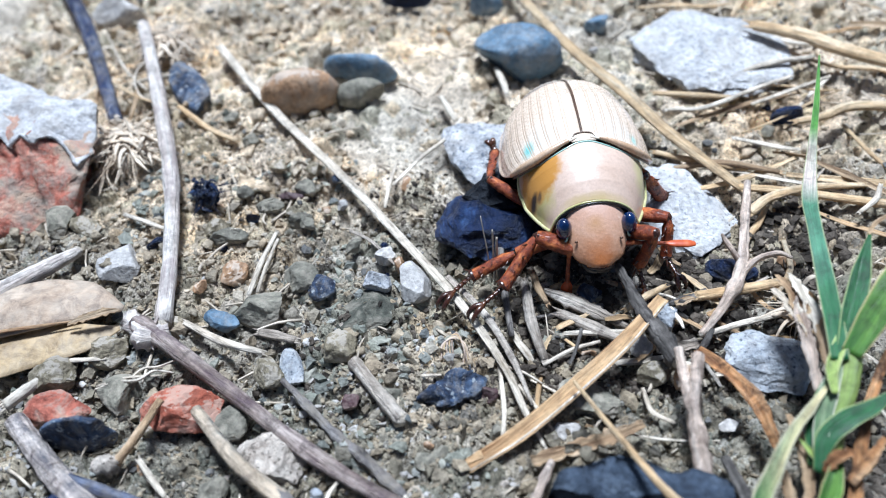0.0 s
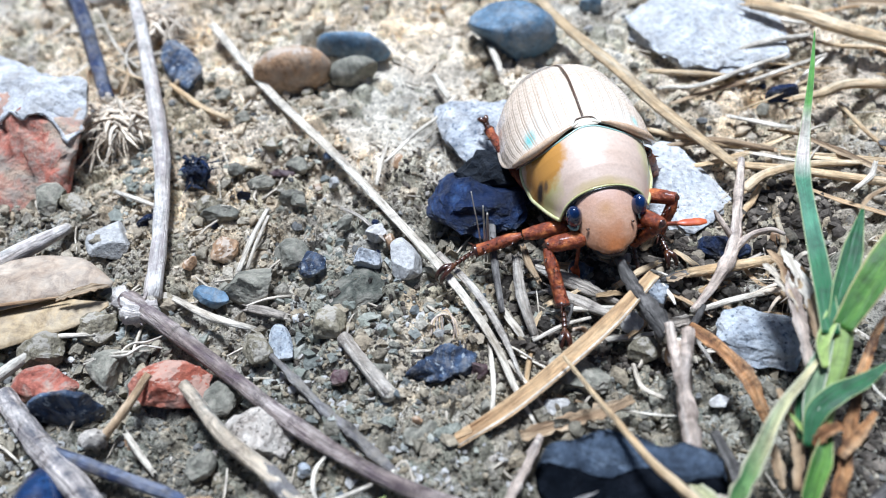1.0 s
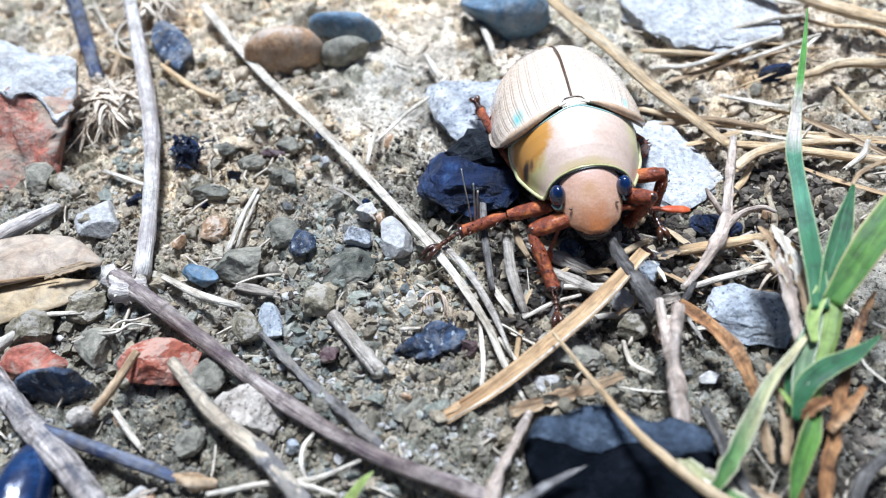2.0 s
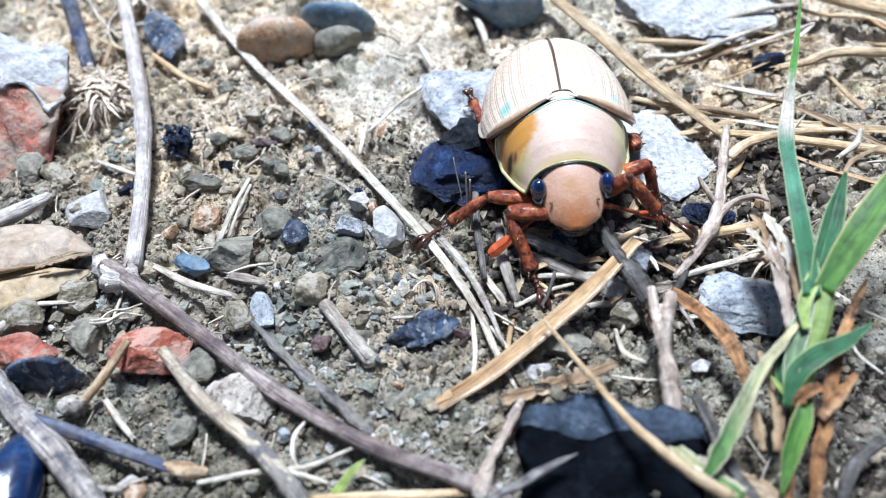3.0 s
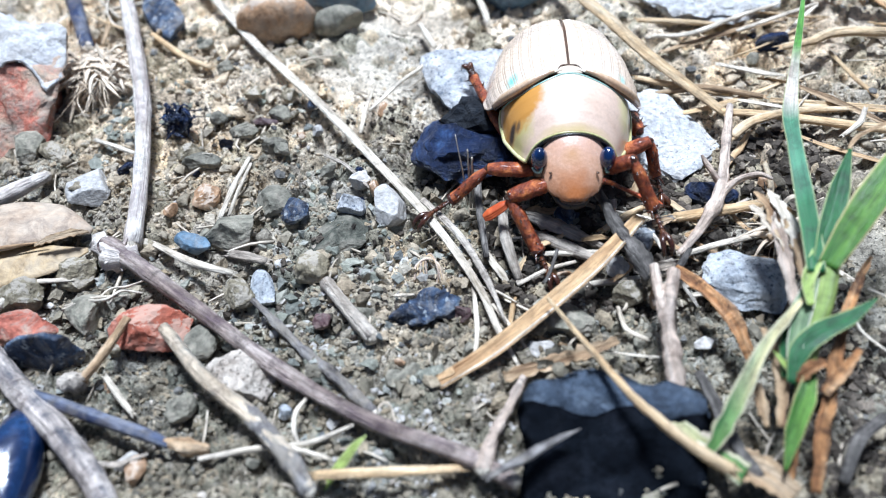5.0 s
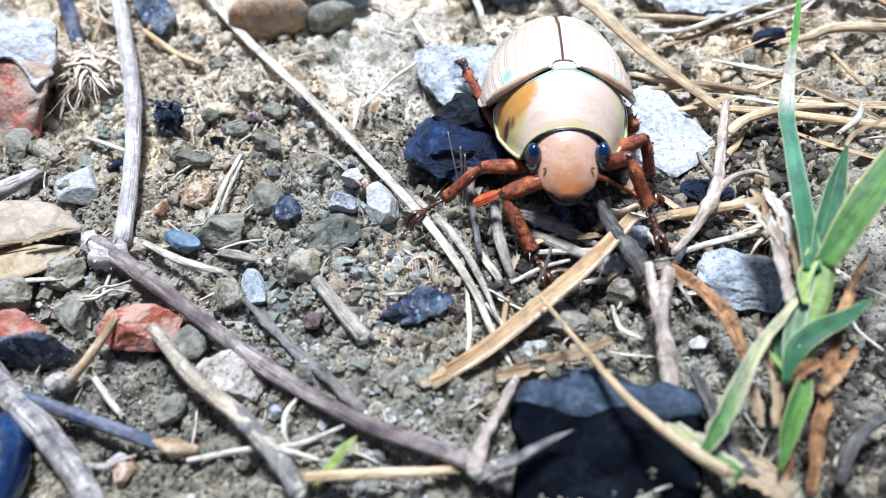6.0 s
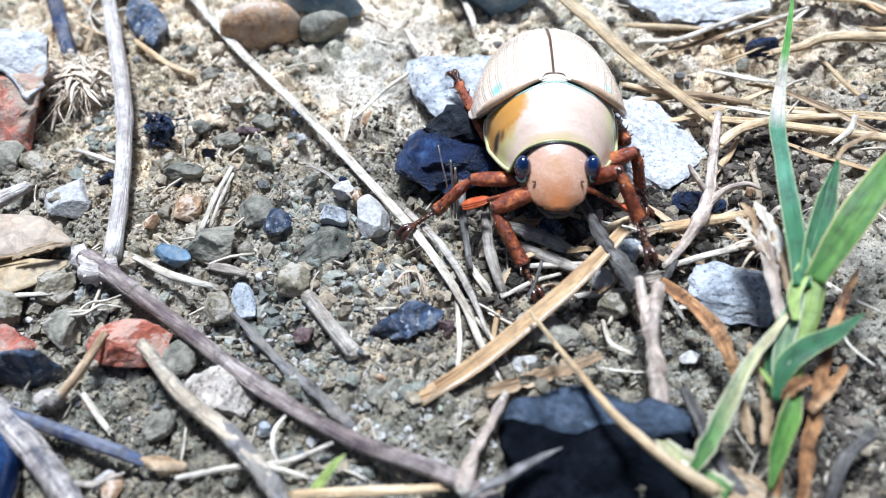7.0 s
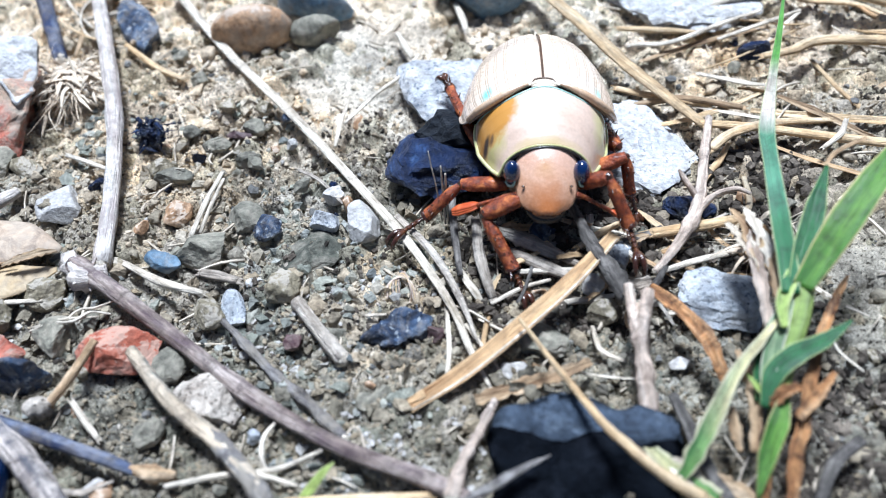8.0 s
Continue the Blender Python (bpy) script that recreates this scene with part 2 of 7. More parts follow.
MIXGRIT = material("mixed_grit", [(0.20, 0.21, 0.19), (0.36, 0.36, 0.33), (0.56, 0.55, 0.50)], 0.35, 2.2, 0.9, 0.8, 0.3, 0.2, island=True, hues=[(0.0, (0.30, 0.34, 0.42)), (0.1, (0.55, 0.57, 0.56)), (0.4, (0.88, 0.90, 0.80)), (0.65, (1.0, 0.99, 0.92)), (0.78, (1.2, 0.95, 0.68)), (0.86, (0.75, 0.80, 0.84)), (1.0, (1.4, 1.38, 1.32))])
BLUESPECK = material("speckled_blue_stone", [(0.008, 0.014, 0.035), (0.022, 0.042, 0.095), (0.06, 0.10, 0.18), (0.22, 0.27, 0.34)], 0.6, 1.5, 0.7, 1.0, 0.5, 0.05, speck=(0.36, 0.40, 0.44), dirt=0.5, mottle=0.6)
GLOSSNAVY = material("glossy_navy_stone", [(0.002, 0.006, 0.025), (0.006, 0.02, 0.07), (0.02, 0.06, 0.16)], 0.2, 1.5, 0.18, 0.08, 0.7, 0.0, coat=1.0)
WHITEBLUE = material("pale_grey_stone", [(0.39, 0.375, 0.36), (0.50, 0.485, 0.465), (0.60, 0.585, 0.56)], 0.3, 2.4, 0.8, 0.5, 0.35, 0.05, dirt=0.3, mottle=0.2)
OLDBRICK = material("weathered_brick", [(0.28, 0.08, 0.055), (0.46, 0.16, 0.11), (0.60, 0.33, 0.25)], 0.22, 2.0, 0.9, 0.7, 0.25, 0.05, dirt=0.8, mottle=0.45, stain=(0.58, 0.45, 0.33))
GOLDLEAF = material("yellow_dead_leaf", [(0.28, 0.19, 0.095), (0.43, 0.32, 0.18), (0.52, 0.42, 0.28)], 0.15, 1.2, 0.65, 0.3, 0.4, 0.08, grainy=0.4, dirt=0.3, mottle=0.4)
CHALKGREY = material("blue_grey_chalk", [(0.27, 0.285, 0.31), (0.50, 0.515, 0.54), (0.74, 0.745, 0.755)], 0.35, 1.7, 0.9, 0.9, 0.25, 0.08, speck=(0.16, 0.19, 0.24), dirt=0.3, mottle=0.3)
PINKWOOD = material("pinkish_flaky_wood", [(0.43, 0.31, 0.23), (0.73, 0.59, 0.48), (0.88, 0.78, 0.68)], 0.9, 3.2, 0.85, 1.0, 0.3, 0.1, along=True, dirt=0.2, mottle=0.5)
EARTHWOOD = material("earth_caked_wood", [(0.09, 0.08, 0.078), (0.22, 0.205, 0.20), (0.44, 0.42, 0.40)], 0.9, 3.0, 0.9, 1.0, 0.25, 0.1, along=True, dirt=0.7, mottle=0.8)
CHAR = material("charred_wood", [(0.025, 0.022, 0.022), (0.12, 0.11, 0.10), (0.36, 0.335, 0.31)], 0.8, 3.0, 0.75, 1.0, 0.4, 0.15, along=True, mottle=0.7)
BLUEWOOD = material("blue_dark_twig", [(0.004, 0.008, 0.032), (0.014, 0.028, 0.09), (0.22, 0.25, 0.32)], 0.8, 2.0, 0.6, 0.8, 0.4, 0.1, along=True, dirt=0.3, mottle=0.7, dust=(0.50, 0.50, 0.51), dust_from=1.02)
STRAW = material("dry_straw", [(0.42, 0.26, 0.12), (0.64, 0.47, 0.27), (0.80, 0.68, 0.49)], 0.8, 3.6, 0.55, 0.7, 0.4, 0.15, along=True, mottle=0.3)
RUSSET = material("russet_straw", [(0.36, 0.20, 0.09), (0.60, 0.40, 0.21), (0.74, 0.55, 0.34)], 0.8, 3.6, 0.5, 0.7, 0.4, 0.1, along=True, mottle=0.25)
PALESTRAW = material("bleached_straw", [(0.44, 0.365, 0.27), (0.73, 0.655, 0.535), (0.86, 0.805, 0.70)], 0.9, 3.6, 0.6, 0.7, 0.4, 0.12, along=True, mottle=0.35)
HUSK = material("dry_husk", [(0.17, 0.09, 0.045), (0.48, 0.34, 0.20), (0.70, 0.57, 0.41)], 0.9, 3.4, 0.7, 0.8, 0.35, 0.2, along=True, mottle=0.3)
ROOT = material("pale_roots", [(0.48, 0.37, 0.26), (0.74, 0.63, 0.49), (0.88, 0.81, 0.69)], 0.4, 2.5, 0.8, 0.3, 0.3, 0.3, island=True)
RUST = material("rust_leaf", [(0.11, 0.035, 0.015), (0.44, 0.22, 0.085), (0.70, 0.48, 0.27)], 0.8, 3.4, 0.6, 0.8, 0.4, 0.1, along=True, mottle=0.85)
LEAF = material("tan_dead_leaf", [(0.26, 0.185, 0.125), (0.42, 0.33, 0.245), (0.53, 0.45, 0.36)], 0.15, 1.2, 0.65, 0.3, 0.4, 0.08, grainy=0.4, dirt=0.4, mottle=0.4)


def blade_material(name, mid, light, edge, bands=(), rim_from=0.86):
    m = material(name, [mid, light], 0.7, 3.0, 0.45, 0.45, 0.4, 0.12, along=True, mottle=0.45)
    nt = m.node_tree
    b = nt.nodes["Principled BSDF"]
    at = nt.nodes.new("ShaderNodeAttribute")
    at.attribute_name = "across"
    old = b.inputs["Base Color"].links[0].from_socket
    rim = ramp_node(nt, at.outputs["Fac"], [(rim_from, (0, 0, 0)), (rim_from + 0.11, (1, 1, 1))])
    lines = math_node(nt, "SINE", math_node(nt, "MULTIPLY", at.outputs["Fac"], 34.0))
    lined = ramp_node(nt, lines, [(0.2, (0.68, 0.74, 0.66)), (0.8, (1.2, 1.18, 1.1))])
    col = mix_node(nt, "MULTIPLY", 0.7, old, lined)
    if bands:
        up = nt.nodes.new("ShaderNodeAttribute")
        up.attribute_name = "up"
        col = mix_node(nt, "MULTIPLY", 1.0, col, ramp_node(nt, up.outputs["Fac"], bands))
    nt.links.new(mix_node(nt, "MIX", rim, col, edge), b.inputs["Base Color"])
    return m


GREEN = blade_material("green_blade", (0.010, 0.075, 0.026), (0.045, 0.18, 0.06), (0.36, 0.42, 0.18))
# bands: painted sheen from 0.36 to 0.54, withered stretch from 0.62
AGEING_SHEEN = blade_material("ageing_sheen_blade", (0.018, 0.115, 0.05), (0.065, 0.22, 0.10), (0.42, 0.46, 0.24), [(0.0, (0.55, 0.7, 0.5)), (0.26, (0.8, 0.9, 0.8)), (0.36, (1.7, 1.25, 1.7)), (0.54, (1.5, 1.15, 1.5)), (0.62, (13.0, 2.9, 6.0)), (0.72, (11.0, 2.5, 4.6)), (0.77, (2.2, 1.5, 0.5)), (1.0, (2.6, 1.6, 0.6))])
STEM = blade_material("pale_green_stem", (0.25, 0.36, 0.075), (0.45, 0.53, 0.18), (0.58, 0.60, 0.32))
SUNLIT = blade_material("sunlit_blade", (0.028, 0.12, 0.015), (0.17, 0.32, 0.055), (0.50, 0.43, 0.20))
BLEACH = blade_material("bleached_blade", (0.04, 0.14, 0.04), (0.16, 0.29, 0.09), (0.42, 0.40, 0.26), [(0.0, (1.0, 1.0, 1.0)), (0.28, (1.3, 1.1, 1.3)), (0.46, (3.6, 1.7, 3.0)), (1.0, (5.2, 2.2, 4.2))], 0.70)
DRYGREEN = blade_material("bleaching_blade", (0.04, 0.14, 0.05), (0.28, 0.34, 0.20), (0.70, 0.67, 0.54))


# ---- mesh helpers: geometry in millimetres, scaled on linking ----
def link_mesh(name, bm, mat, smooth=True):
    me = bpy.data.meshes.new(name)
    bmesh.ops.scale(bm, vec=(MM, MM, MM), verts=bm.verts)
    bm.to_mesh(me)
    bm.free()
    me.materials.append(mat)
    if smooth:
        me.polygons.foreach_set("use_smooth", [True] * len(me.polygons))
    return new(name, me)


def part(name, bm, mat, parent, label="", smooth=True):
    ob = link_mesh(name, bm, mat, smooth)
    ob.parent = parent
    return tagged(ob, label)


def smooth_ground(x, y):
    """How far fine dust has filled the gaps between the clods, 0 to 1."""
    return 0.9 * np.exp(-((x + 3) / 13) ** 2 - ((y - 71) / 15) ** 2) + 0.6 * np.exp(-((x - 0) / 5) ** 2 - ((y - 33) / 4.5) ** 2) + 0.5 * np.exp(-((x + 30) / 5) ** 2 - ((y - 62) / 6) ** 2)


def swell(x, y):
    """Broad rise and fall of the soil in mm."""
    near = math.exp(-((x / 120) ** 2 + ((y - 45) / 120) ** 2))
    v = Vector((x, y, 0))
    z = 1.1 * noise.noise(v * 0.05) + 0.75 * noise.noise(v * 0.13 + Vector((9, 3, 1))) + 0.5 * noise.noise(v * 0.33)
    return -0.8 + z * (0.25 + 0.75 * near)


LATTICE = [np.random.RandomState(k).uniform(-1, 1, (512, 512)) for k in range(9)]


def lattice_noise(x, y, scale, seed):
    """Smooth noise from -1 to 1 over arrays of places."""
    table = LATTICE[seed]
    u, v = x * scale + 700.3, y * scale + 500.7
    i, j = np.floor(u).astype(int), np.floor(v).astype(int)
    f, g = u - i, v - j
    f, g = f * f * (3 - 2 * f), g * g * (3 - 2 * g)
    i, j, i2, j2 = i % 512, j % 512, (i + 1) % 512, (j + 1) % 512
    return (table[i, j] * (1 - f) + table[i2, j] * f) * (1 - g) + (table[i, j2] * (1 - f) + table[i2, j2] * f) * g


SOIL_STEP = 0.18
SOIL_X, SOIL_Y = np.arange(-58, 50, SOIL_STEP), np.arange(14, 100, SOIL_STEP)


def soil_relief():
    """Height of the soil, and the kind of clod at each place: caked earth, cracks, and clods that stick half out of it."""
    cx, cy = np.arange(-59, 52, 0.8), np.arange(13, 102, 0.8)
    coarse = np.array([[swell(x, y) for x in cx] for y in cy])
    gx, gy = np.meshgrid(SOIL_X, SOIL_Y)
    u, v = (gx - cx[0]) / 0.8, (gy - cy[0]) / 0.8
    i, j = np.floor(u).astype(int), np.floor(v).astype(int)
    f, g = u - i, v - j
    h = (coarse[j, i] * (1 - f) + coarse[j, i + 1] * f) * (1 - g) + (coarse[j + 1, i] * (1 - f) + coarse[j + 1, i + 1] * f) * g
    low = h.copy()
    rough = 1 - 0.8 * np.minimum(1, smooth_ground(gx, gy))
    h += (0.7 * np.abs(lattice_noise(gx, gy, 0.55, 1)) + 0.6 * lattice_noise(gx, gy, 0.95, 2)) * rough - 0.42
    crack = lattice_noise(gx, gy, 0.16, 3) + 0.35 * lattice_noise(gx, gy, 0.6, 4)
    h -= 1.1 * np.exp(-(crack / 0.06) ** 2) * np.clip(0.35 + 1.6 * lattice_noise(gx, gy, 0.09, 5), 0, 1)
    kind = np.zeros_like(h)
    r = np.random.RandomState(17)
    for _ in range(9500):
        x, y = r.uniform(SOIL_X[3], SOIL_X[-3]), r.uniform(SOIL_Y[3], SOIL_Y[-3])
        if noise.noise(Vector((x * 0.09, y * 0.09, 4))) < r.uniform(-0.55, 0.35) or r.uniform() < smooth_ground(x, y):
            continue
        s = 0.28 + 1.15 * r.uniform() ** 3.2
        n = int(s * 1.6 / SOIL_STEP) + 1
        a, b = int((x - SOIL_X[0]) / SOIL_STEP), int((y - SOIL_Y[0]) / SOIL_STEP)
        ys, xs = slice(max(0, b - n), b + n + 1), slice(max(0, a - n), a + n + 1)
        dx, dy = gx[ys, xs] - x, gy[ys, xs] - y
        wob = 0.12 * s * lattice_noise(gx[ys, xs], gy[ys, xs], 1.7 / s, 6)
        tilt = r.uniform(0, 6.28)
        top = s * r.uniform(0.4, 0.95) + r.uniform(0.05, 0.4) * (dx * math.cos(tilt) + dy * math.sin(tilt))
        for k in range(6):
            t = (k + r.uniform(-0.35, 0.35)) * 1.047
            steep = r.uniform(1.0, 2.6)
            top = np.minimum(top, steep * (s * r.uniform(0.7, 1.15) - dx * math.cos(t) - dy * math.sin(t)))
        top = top + wob + low[b, a] - 0.05
        raised = top > h[ys, xs]
        h[ys, xs] = np.where(raised, top, h[ys, xs])
        kind[ys, xs] = np.where(raised, r.uniform(0.12, 1.0), kind[ys, xs])
    h += (0.12 * lattice_noise(gx, gy, 1.9, 7) + 0.10 * lattice_noise(gx, gy, 3.1, 8)) * rough
    return h, kind


RELIEF, CLOD_KIND = soil_relief()


def ground_z(x, y):
    """Height of the soil in mm."""
    i, j = int((x - SOIL_X[0]) / SOIL_STEP), int((y - SOIL_Y[0]) / SOIL_STEP)
    if 0 <= i < len(SOIL_X) and 0 <= j < len(SOIL_Y):
        return float(RELIEF[j, i])
    return swell(x, y)


def outward(steps, far):
    """Ever wider steps from the close strip to the distance."""
    out, d, a = [], SOIL_STEP, 0.0
    while a < far:
        d *= 1.22
        a += d
        out.append(a)
    return [steps[0] - a for a in reversed(out)] + list(steps) + [steps[-1] + a for a in out], len(out)


def make_ground():
    (xs, m), (ys, k) = outward(SOIL_X, 25000), outward(SOIL_Y, 25000)
    verts, kinds = [], []
    for j, y in enumerate(ys):
        for i, x in enumerate(xs):
            inside = 0 <= i - m < len(SOIL_X) and 0 <= j - k < len(SOIL_Y)
            z = RELIEF[j - k, i - m] if inside else swell(x, y) if abs(x) < 900 and abs(y) < 900 else -0.8
            verts.append((x * MM, y * MM, z * MM))
            kinds.append(CLOD_KIND[j - k, i - m] if inside else 0.0)
    n = len(xs)
    faces = [(j * n + i, j * n + i + 1, (j + 1) * n + i + 1, (j + 1) * n + i) for j in range(len(ys) - 1) for i in range(n - 1)]
    me = bpy.data.meshes.new("ground")
    me.from_pydata(verts, [], faces)
    me.attributes.new("clod", "FLOAT", "POINT").data.foreach_set("value", kinds)
    me.materials.append(SOIL)
    me.polygons.foreach_set("use_smooth", [True] * len(faces))
    tagged(new("ground", me), "dry crumbly grey-brown soil strewn with grit and straw", "ground", kind="structure")


make_ground()


def stone(name, label, centre, size, mat, turn=0, rough=0.12, facets=0, seed=1, tilt=0, category="stone", group="", detail=4):
    """A rounded or broken stone with half axes size, in mm."""
    r = random.Random(seed)
    bm = bmesh.new()
    bmesh.ops.create_icosphere(bm, subdivisions=detail, radius=1)
    planes = []
    for _ in range(facets):
        d = Vector((r.gauss(0, 1), r.gauss(0, 1), r.gauss(0.1, 0.8))).normalized()
        planes.append((d, r.uniform(0.52, 0.82)))
    off = Vector((r.uniform(-50, 50), r.uniform(-50, 50), r.uniform(-50, 50)))
    mean = sum(size) / 3
    for v in bm.verts:
        p = v.co.copy()
        for d, lim in planes:
            k = p.dot(d)
            if k > lim:
                p -= d * (k - lim)
        big = noise.noise(p * 1.3 + off)
        small = noise.noise(p * 4.2 + off)
        fine = noise.noise(p * 10 + off)
        p *= 1 + rough * (1.2 * big + 0.55 * small + 0.3 * fine)
        w = Vector((p.x * size[0], p.y * size[1], p.z * size[2]))
        w += p.normalized() * (0.11 * noise.noise(w * 0.9 + off) + 0.07 * noise.noise(w * 2.3 + off)) * min(1.0, mean * 0.6) * (0.4 + 5 * rough)
        v.co = w
    bm.transform(pose(0, 0, 0, tilt, 0, turn))
    ob = link_mesh(name, bm, mat, facets < 6)
    ob.location = Vector(centre) * MM
    return tagged(ob, label, category, group)


def spline(pts, steps):
    """Catmull-Rom through pts."""
    p = [Vector(q) for q in pts]
    p = [p[0] * 2 - p[1]] + p + [p[-1] * 2 - p[-2]]
    out = []
    for i in range(1, len(p) - 2):
        a, b, c, d = p[i - 1:i + 3]
        for s in range(steps):
            t = s / steps
            out.append(0.5 * (2 * b + (c - a) * t + (2 * a - 5 * b + 4 * c - d) * t * t + (3 * b - a - 3 * c + d) * t ** 3))
    out.append(p[-2])
    return out


def tube_into(bm, pts, radii, sides=9, flat=1.0, lump=0.1, seed=1, steps=8, groove=0.0, twist=0.0, knots=0.0, cap=True):
    """A stalk along pts with radii spread along it; flat under 1 presses it thinner than wide."""
    r = random.Random(seed)
    off = Vector((r.uniform(-99, 99), r.uniform(-99, 99), 0))
    path = spline(pts, steps)
    lay = bm.verts.layers.float_vector.get("grain") or bm.verts.layers.float_vector.new("grain")
    run = r.uniform(0, 50)
    rings = []
    up = Vector((0, 0, 1))
    for i, c in enumerate(path):
        f = i / (len(path) - 1)
        k = f * (len(radii) - 1)
        j = min(int(k), len(radii) - 2)
        rad = radii[j] + (radii[j + 1] - radii[j]) * (k - j)
        tan = (path[min(i + 1, len(path) - 1)] - path[max(i - 1, 0)]).normalized()
        side = tan.cross(up)
        if side.length < 0.15:
            side = Vector((1, 0, 0))
        side.normalize()
        nrm = side.cross(tan).normalized()
        turn = Matrix.Rotation(twist * f, 3, tan)
        side, nrm = turn @ side, turn @ nrm
        if knots:
            rad *= 1 + knots * max(0, noise.noise(Vector((f * 9, seed, 0)))) * 1.6
        ring = []
        for s in range(sides):
            a = 2 * math.pi * s / sides
            q = side * math.cos(a) + nrm * math.sin(a) * flat
            if groove and math.sin(a) > 0:
                q -= nrm * flat * groove * math.sin(a) * (1 - abs(math.cos(a)))
            w = 1 + lump * (noise.noise(c * 0.9 + q * 1.5 + off) + 0.5 * noise.noise(c * 2.6 + q * 3 + off))
            vert = bm.verts.new(c + q * rad * w)
            vert[lay] = Vector((math.cos(a) * rad + off.x, math.sin(a) * rad, run))
            ring.append(vert)
        if i + 1 < len(path):
            run += (path[i + 1] - c).length * 0.13
        rings.append(ring)
    for a, b in zip(rings, rings[1:]):
        for s in range(sides):
            bm.faces.new((a[s], a[(s + 1) % sides], b[(s + 1) % sides], b[s]))
    if cap:
        bm.faces.new(list(reversed(rings[0])))
        bm.faces.new(rings[-1])
    return path


def stalk(name, label, pts, radii, mat, category="twig", group="", **kw):
    base = Vector((pts[0][0], pts[0][1], 0))
    bm = bmesh.new()
    tube_into(bm, [Vector(p) - base for p in pts], radii, **kw)
    ob = link_mesh(name, bm, mat)
    ob.location = base * MM
    if category == "twig":
        tip = Vector(pts[-1]) - base
        d = (Vector(pts[-1]) - Vector(pts[-2])).normalized()
        w = radii[-1]
        bm = bmesh.new()
        tube_into(bm, [tip - d * 0.4 * w, tip, tip + d * 0.35 * w, tip + d * 0.6 * w], [w * 0.98, w * 0.95, w * 0.7, w * 0.25], 10, lump=0.45, seed=len(pts), steps=3)
        part("broken_end", bm, PALESTRAW, ob, "pale splintered end")
    elif max(radii) >= 0.28 and mat is not CHAR:
        for end, nxt, w in ((0, 1, radii[0]), (-1, -2, radii[-1])):
            tip = Vector(pts[end]) - base
            d = (Vector(pts[end]) - Vector(pts[nxt])).normalized()
            across = d.cross(Vector((0, 0, 1))).normalized()
            bm = bmesh.new()
            for k, n in ((-0.6, 1.6), (0.0, 0.9), (0.55, 2.1)):
                p = tip + across * k * w
                tube_into(bm, [p - d * 0.5 * w, p + d * 0.4 * w, p + d * n * w + across * k * 0.3 * w], [w * 0.42, w * 0.36, w * 0.06], 6, flat=0.6, lump=0.2, steps=3, seed=len(pts))
            part("frayed_end", bm, mat, ob)
    return tagged(ob, label, category, group)


def side_part(name, parent, label, pts, radii, mat, **kw):
    """A piece grown on a stalk."""
    bm = bmesh.new()
    tube_into(bm, [Vector(p) - parent.location / MM for p in pts], radii, **kw)
    return part(name, bm, mat, parent, label)


def blade_mesh(pts, widths, base, fold=0.35, thick=0.05, wave=0.0, seed=1, steps=8, rot=0.0, rag=0.0):
    """A folded leaf blade with thickness; 'across' runs from 0 at the midrib to 1 at the edges."""
    path = spline([Vector(p) - base for p in pts], steps)
    bm = bmesh.new()
    lay = bm.verts.layers.float.new("across")
    gl = bm.verts.layers.float_vector.new("grain")
    ul = bm.verts.layers.float.new("up")
    run = seed * 3.7
    cols = (-1, -0.75, -0.4, 0, 0.4, 0.75, 1)
    top, low = [], []
    for i, c in enumerate(path):
        f = i / (len(path) - 1)
        k = f * (len(widths) - 1)
        j = min(int(k), len(widths) - 2)
        w = (widths[j] + (widths[j + 1] - widths[j]) * (k - j)) / 2
        tan = (path[min(i + 1, len(path) - 1)] - path[max(i - 1, 0)]).normalized()
        side = tan.cross(Vector((0, 0, 1)))
        if side.length < 0.15:
            side = Vector((1, 0, 0))
        side.normalize()
        nrm = side.cross(tan).normalized()
        turn = Matrix.Rotation(radians(rot), 3, tan)
        side, nrm = turn @ side, turn @ nrm
        ra, rb = [], []
        for q in cols:
            ww = w * (1 + rag * noise.noise(Vector((f * 14, q * 2, seed)))) if abs(q) > 0.7 else w
            p = c + side * q * ww + nrm * (abs(q) * fold * w + wave * w * math.sin(f * 17 + seed) * q)
            a = bm.verts.new(p + nrm * thick * (1.2 - 0.7 * abs(q)))
            b = bm.verts.new(p - nrm * thick * (1.2 - 0.7 * abs(q)))
            a[lay] = b[lay] = abs(q)
            a[ul] = b[ul] = f
            a[gl] = b[gl] = Vector((q * w * 1.6, seed, run))
            ra.append(a)
            rb.append(b)
        top.append(ra)
        low.append(rb)
        if i + 1 < len(path):
            run += (path[i + 1] - c).length * 0.12
    n = len(cols)
    for i in range(len(path) - 1):
        for s in range(n - 1):
            bm.faces.new((top[i][s], top[i][s + 1], top[i + 1][s + 1], top[i + 1][s]))
            bm.faces.new((low[i][s + 1], low[i][s], low[i + 1][s], low[i + 1][s + 1]))
        bm.faces.new((low[i][0], top[i][0], top[i + 1][0], low[i + 1][0]))
        bm.faces.new((top[i][-1], low[i][-1], low[i + 1][-1], top[i + 1][-1]))
    for i in (0, -1):
        loop = top[i] + list(reversed(low[i]))
        bm.faces.new(loop if i else list(reversed(loop)))
    bm.normal_update()
    return bm


def blade(name, label, pts, widths, mat, category="straw", group="", **kw):
    base = Vector((pts[0][0], pts[0][1], 0))
    ob = link_mesh(name, blade_mesh(pts, widths, base, **kw), mat)
    ob.location = base * MM
    return tagged(ob, label, category, group)


# ---- the beetle ----
CUTICLE_LINES = 11


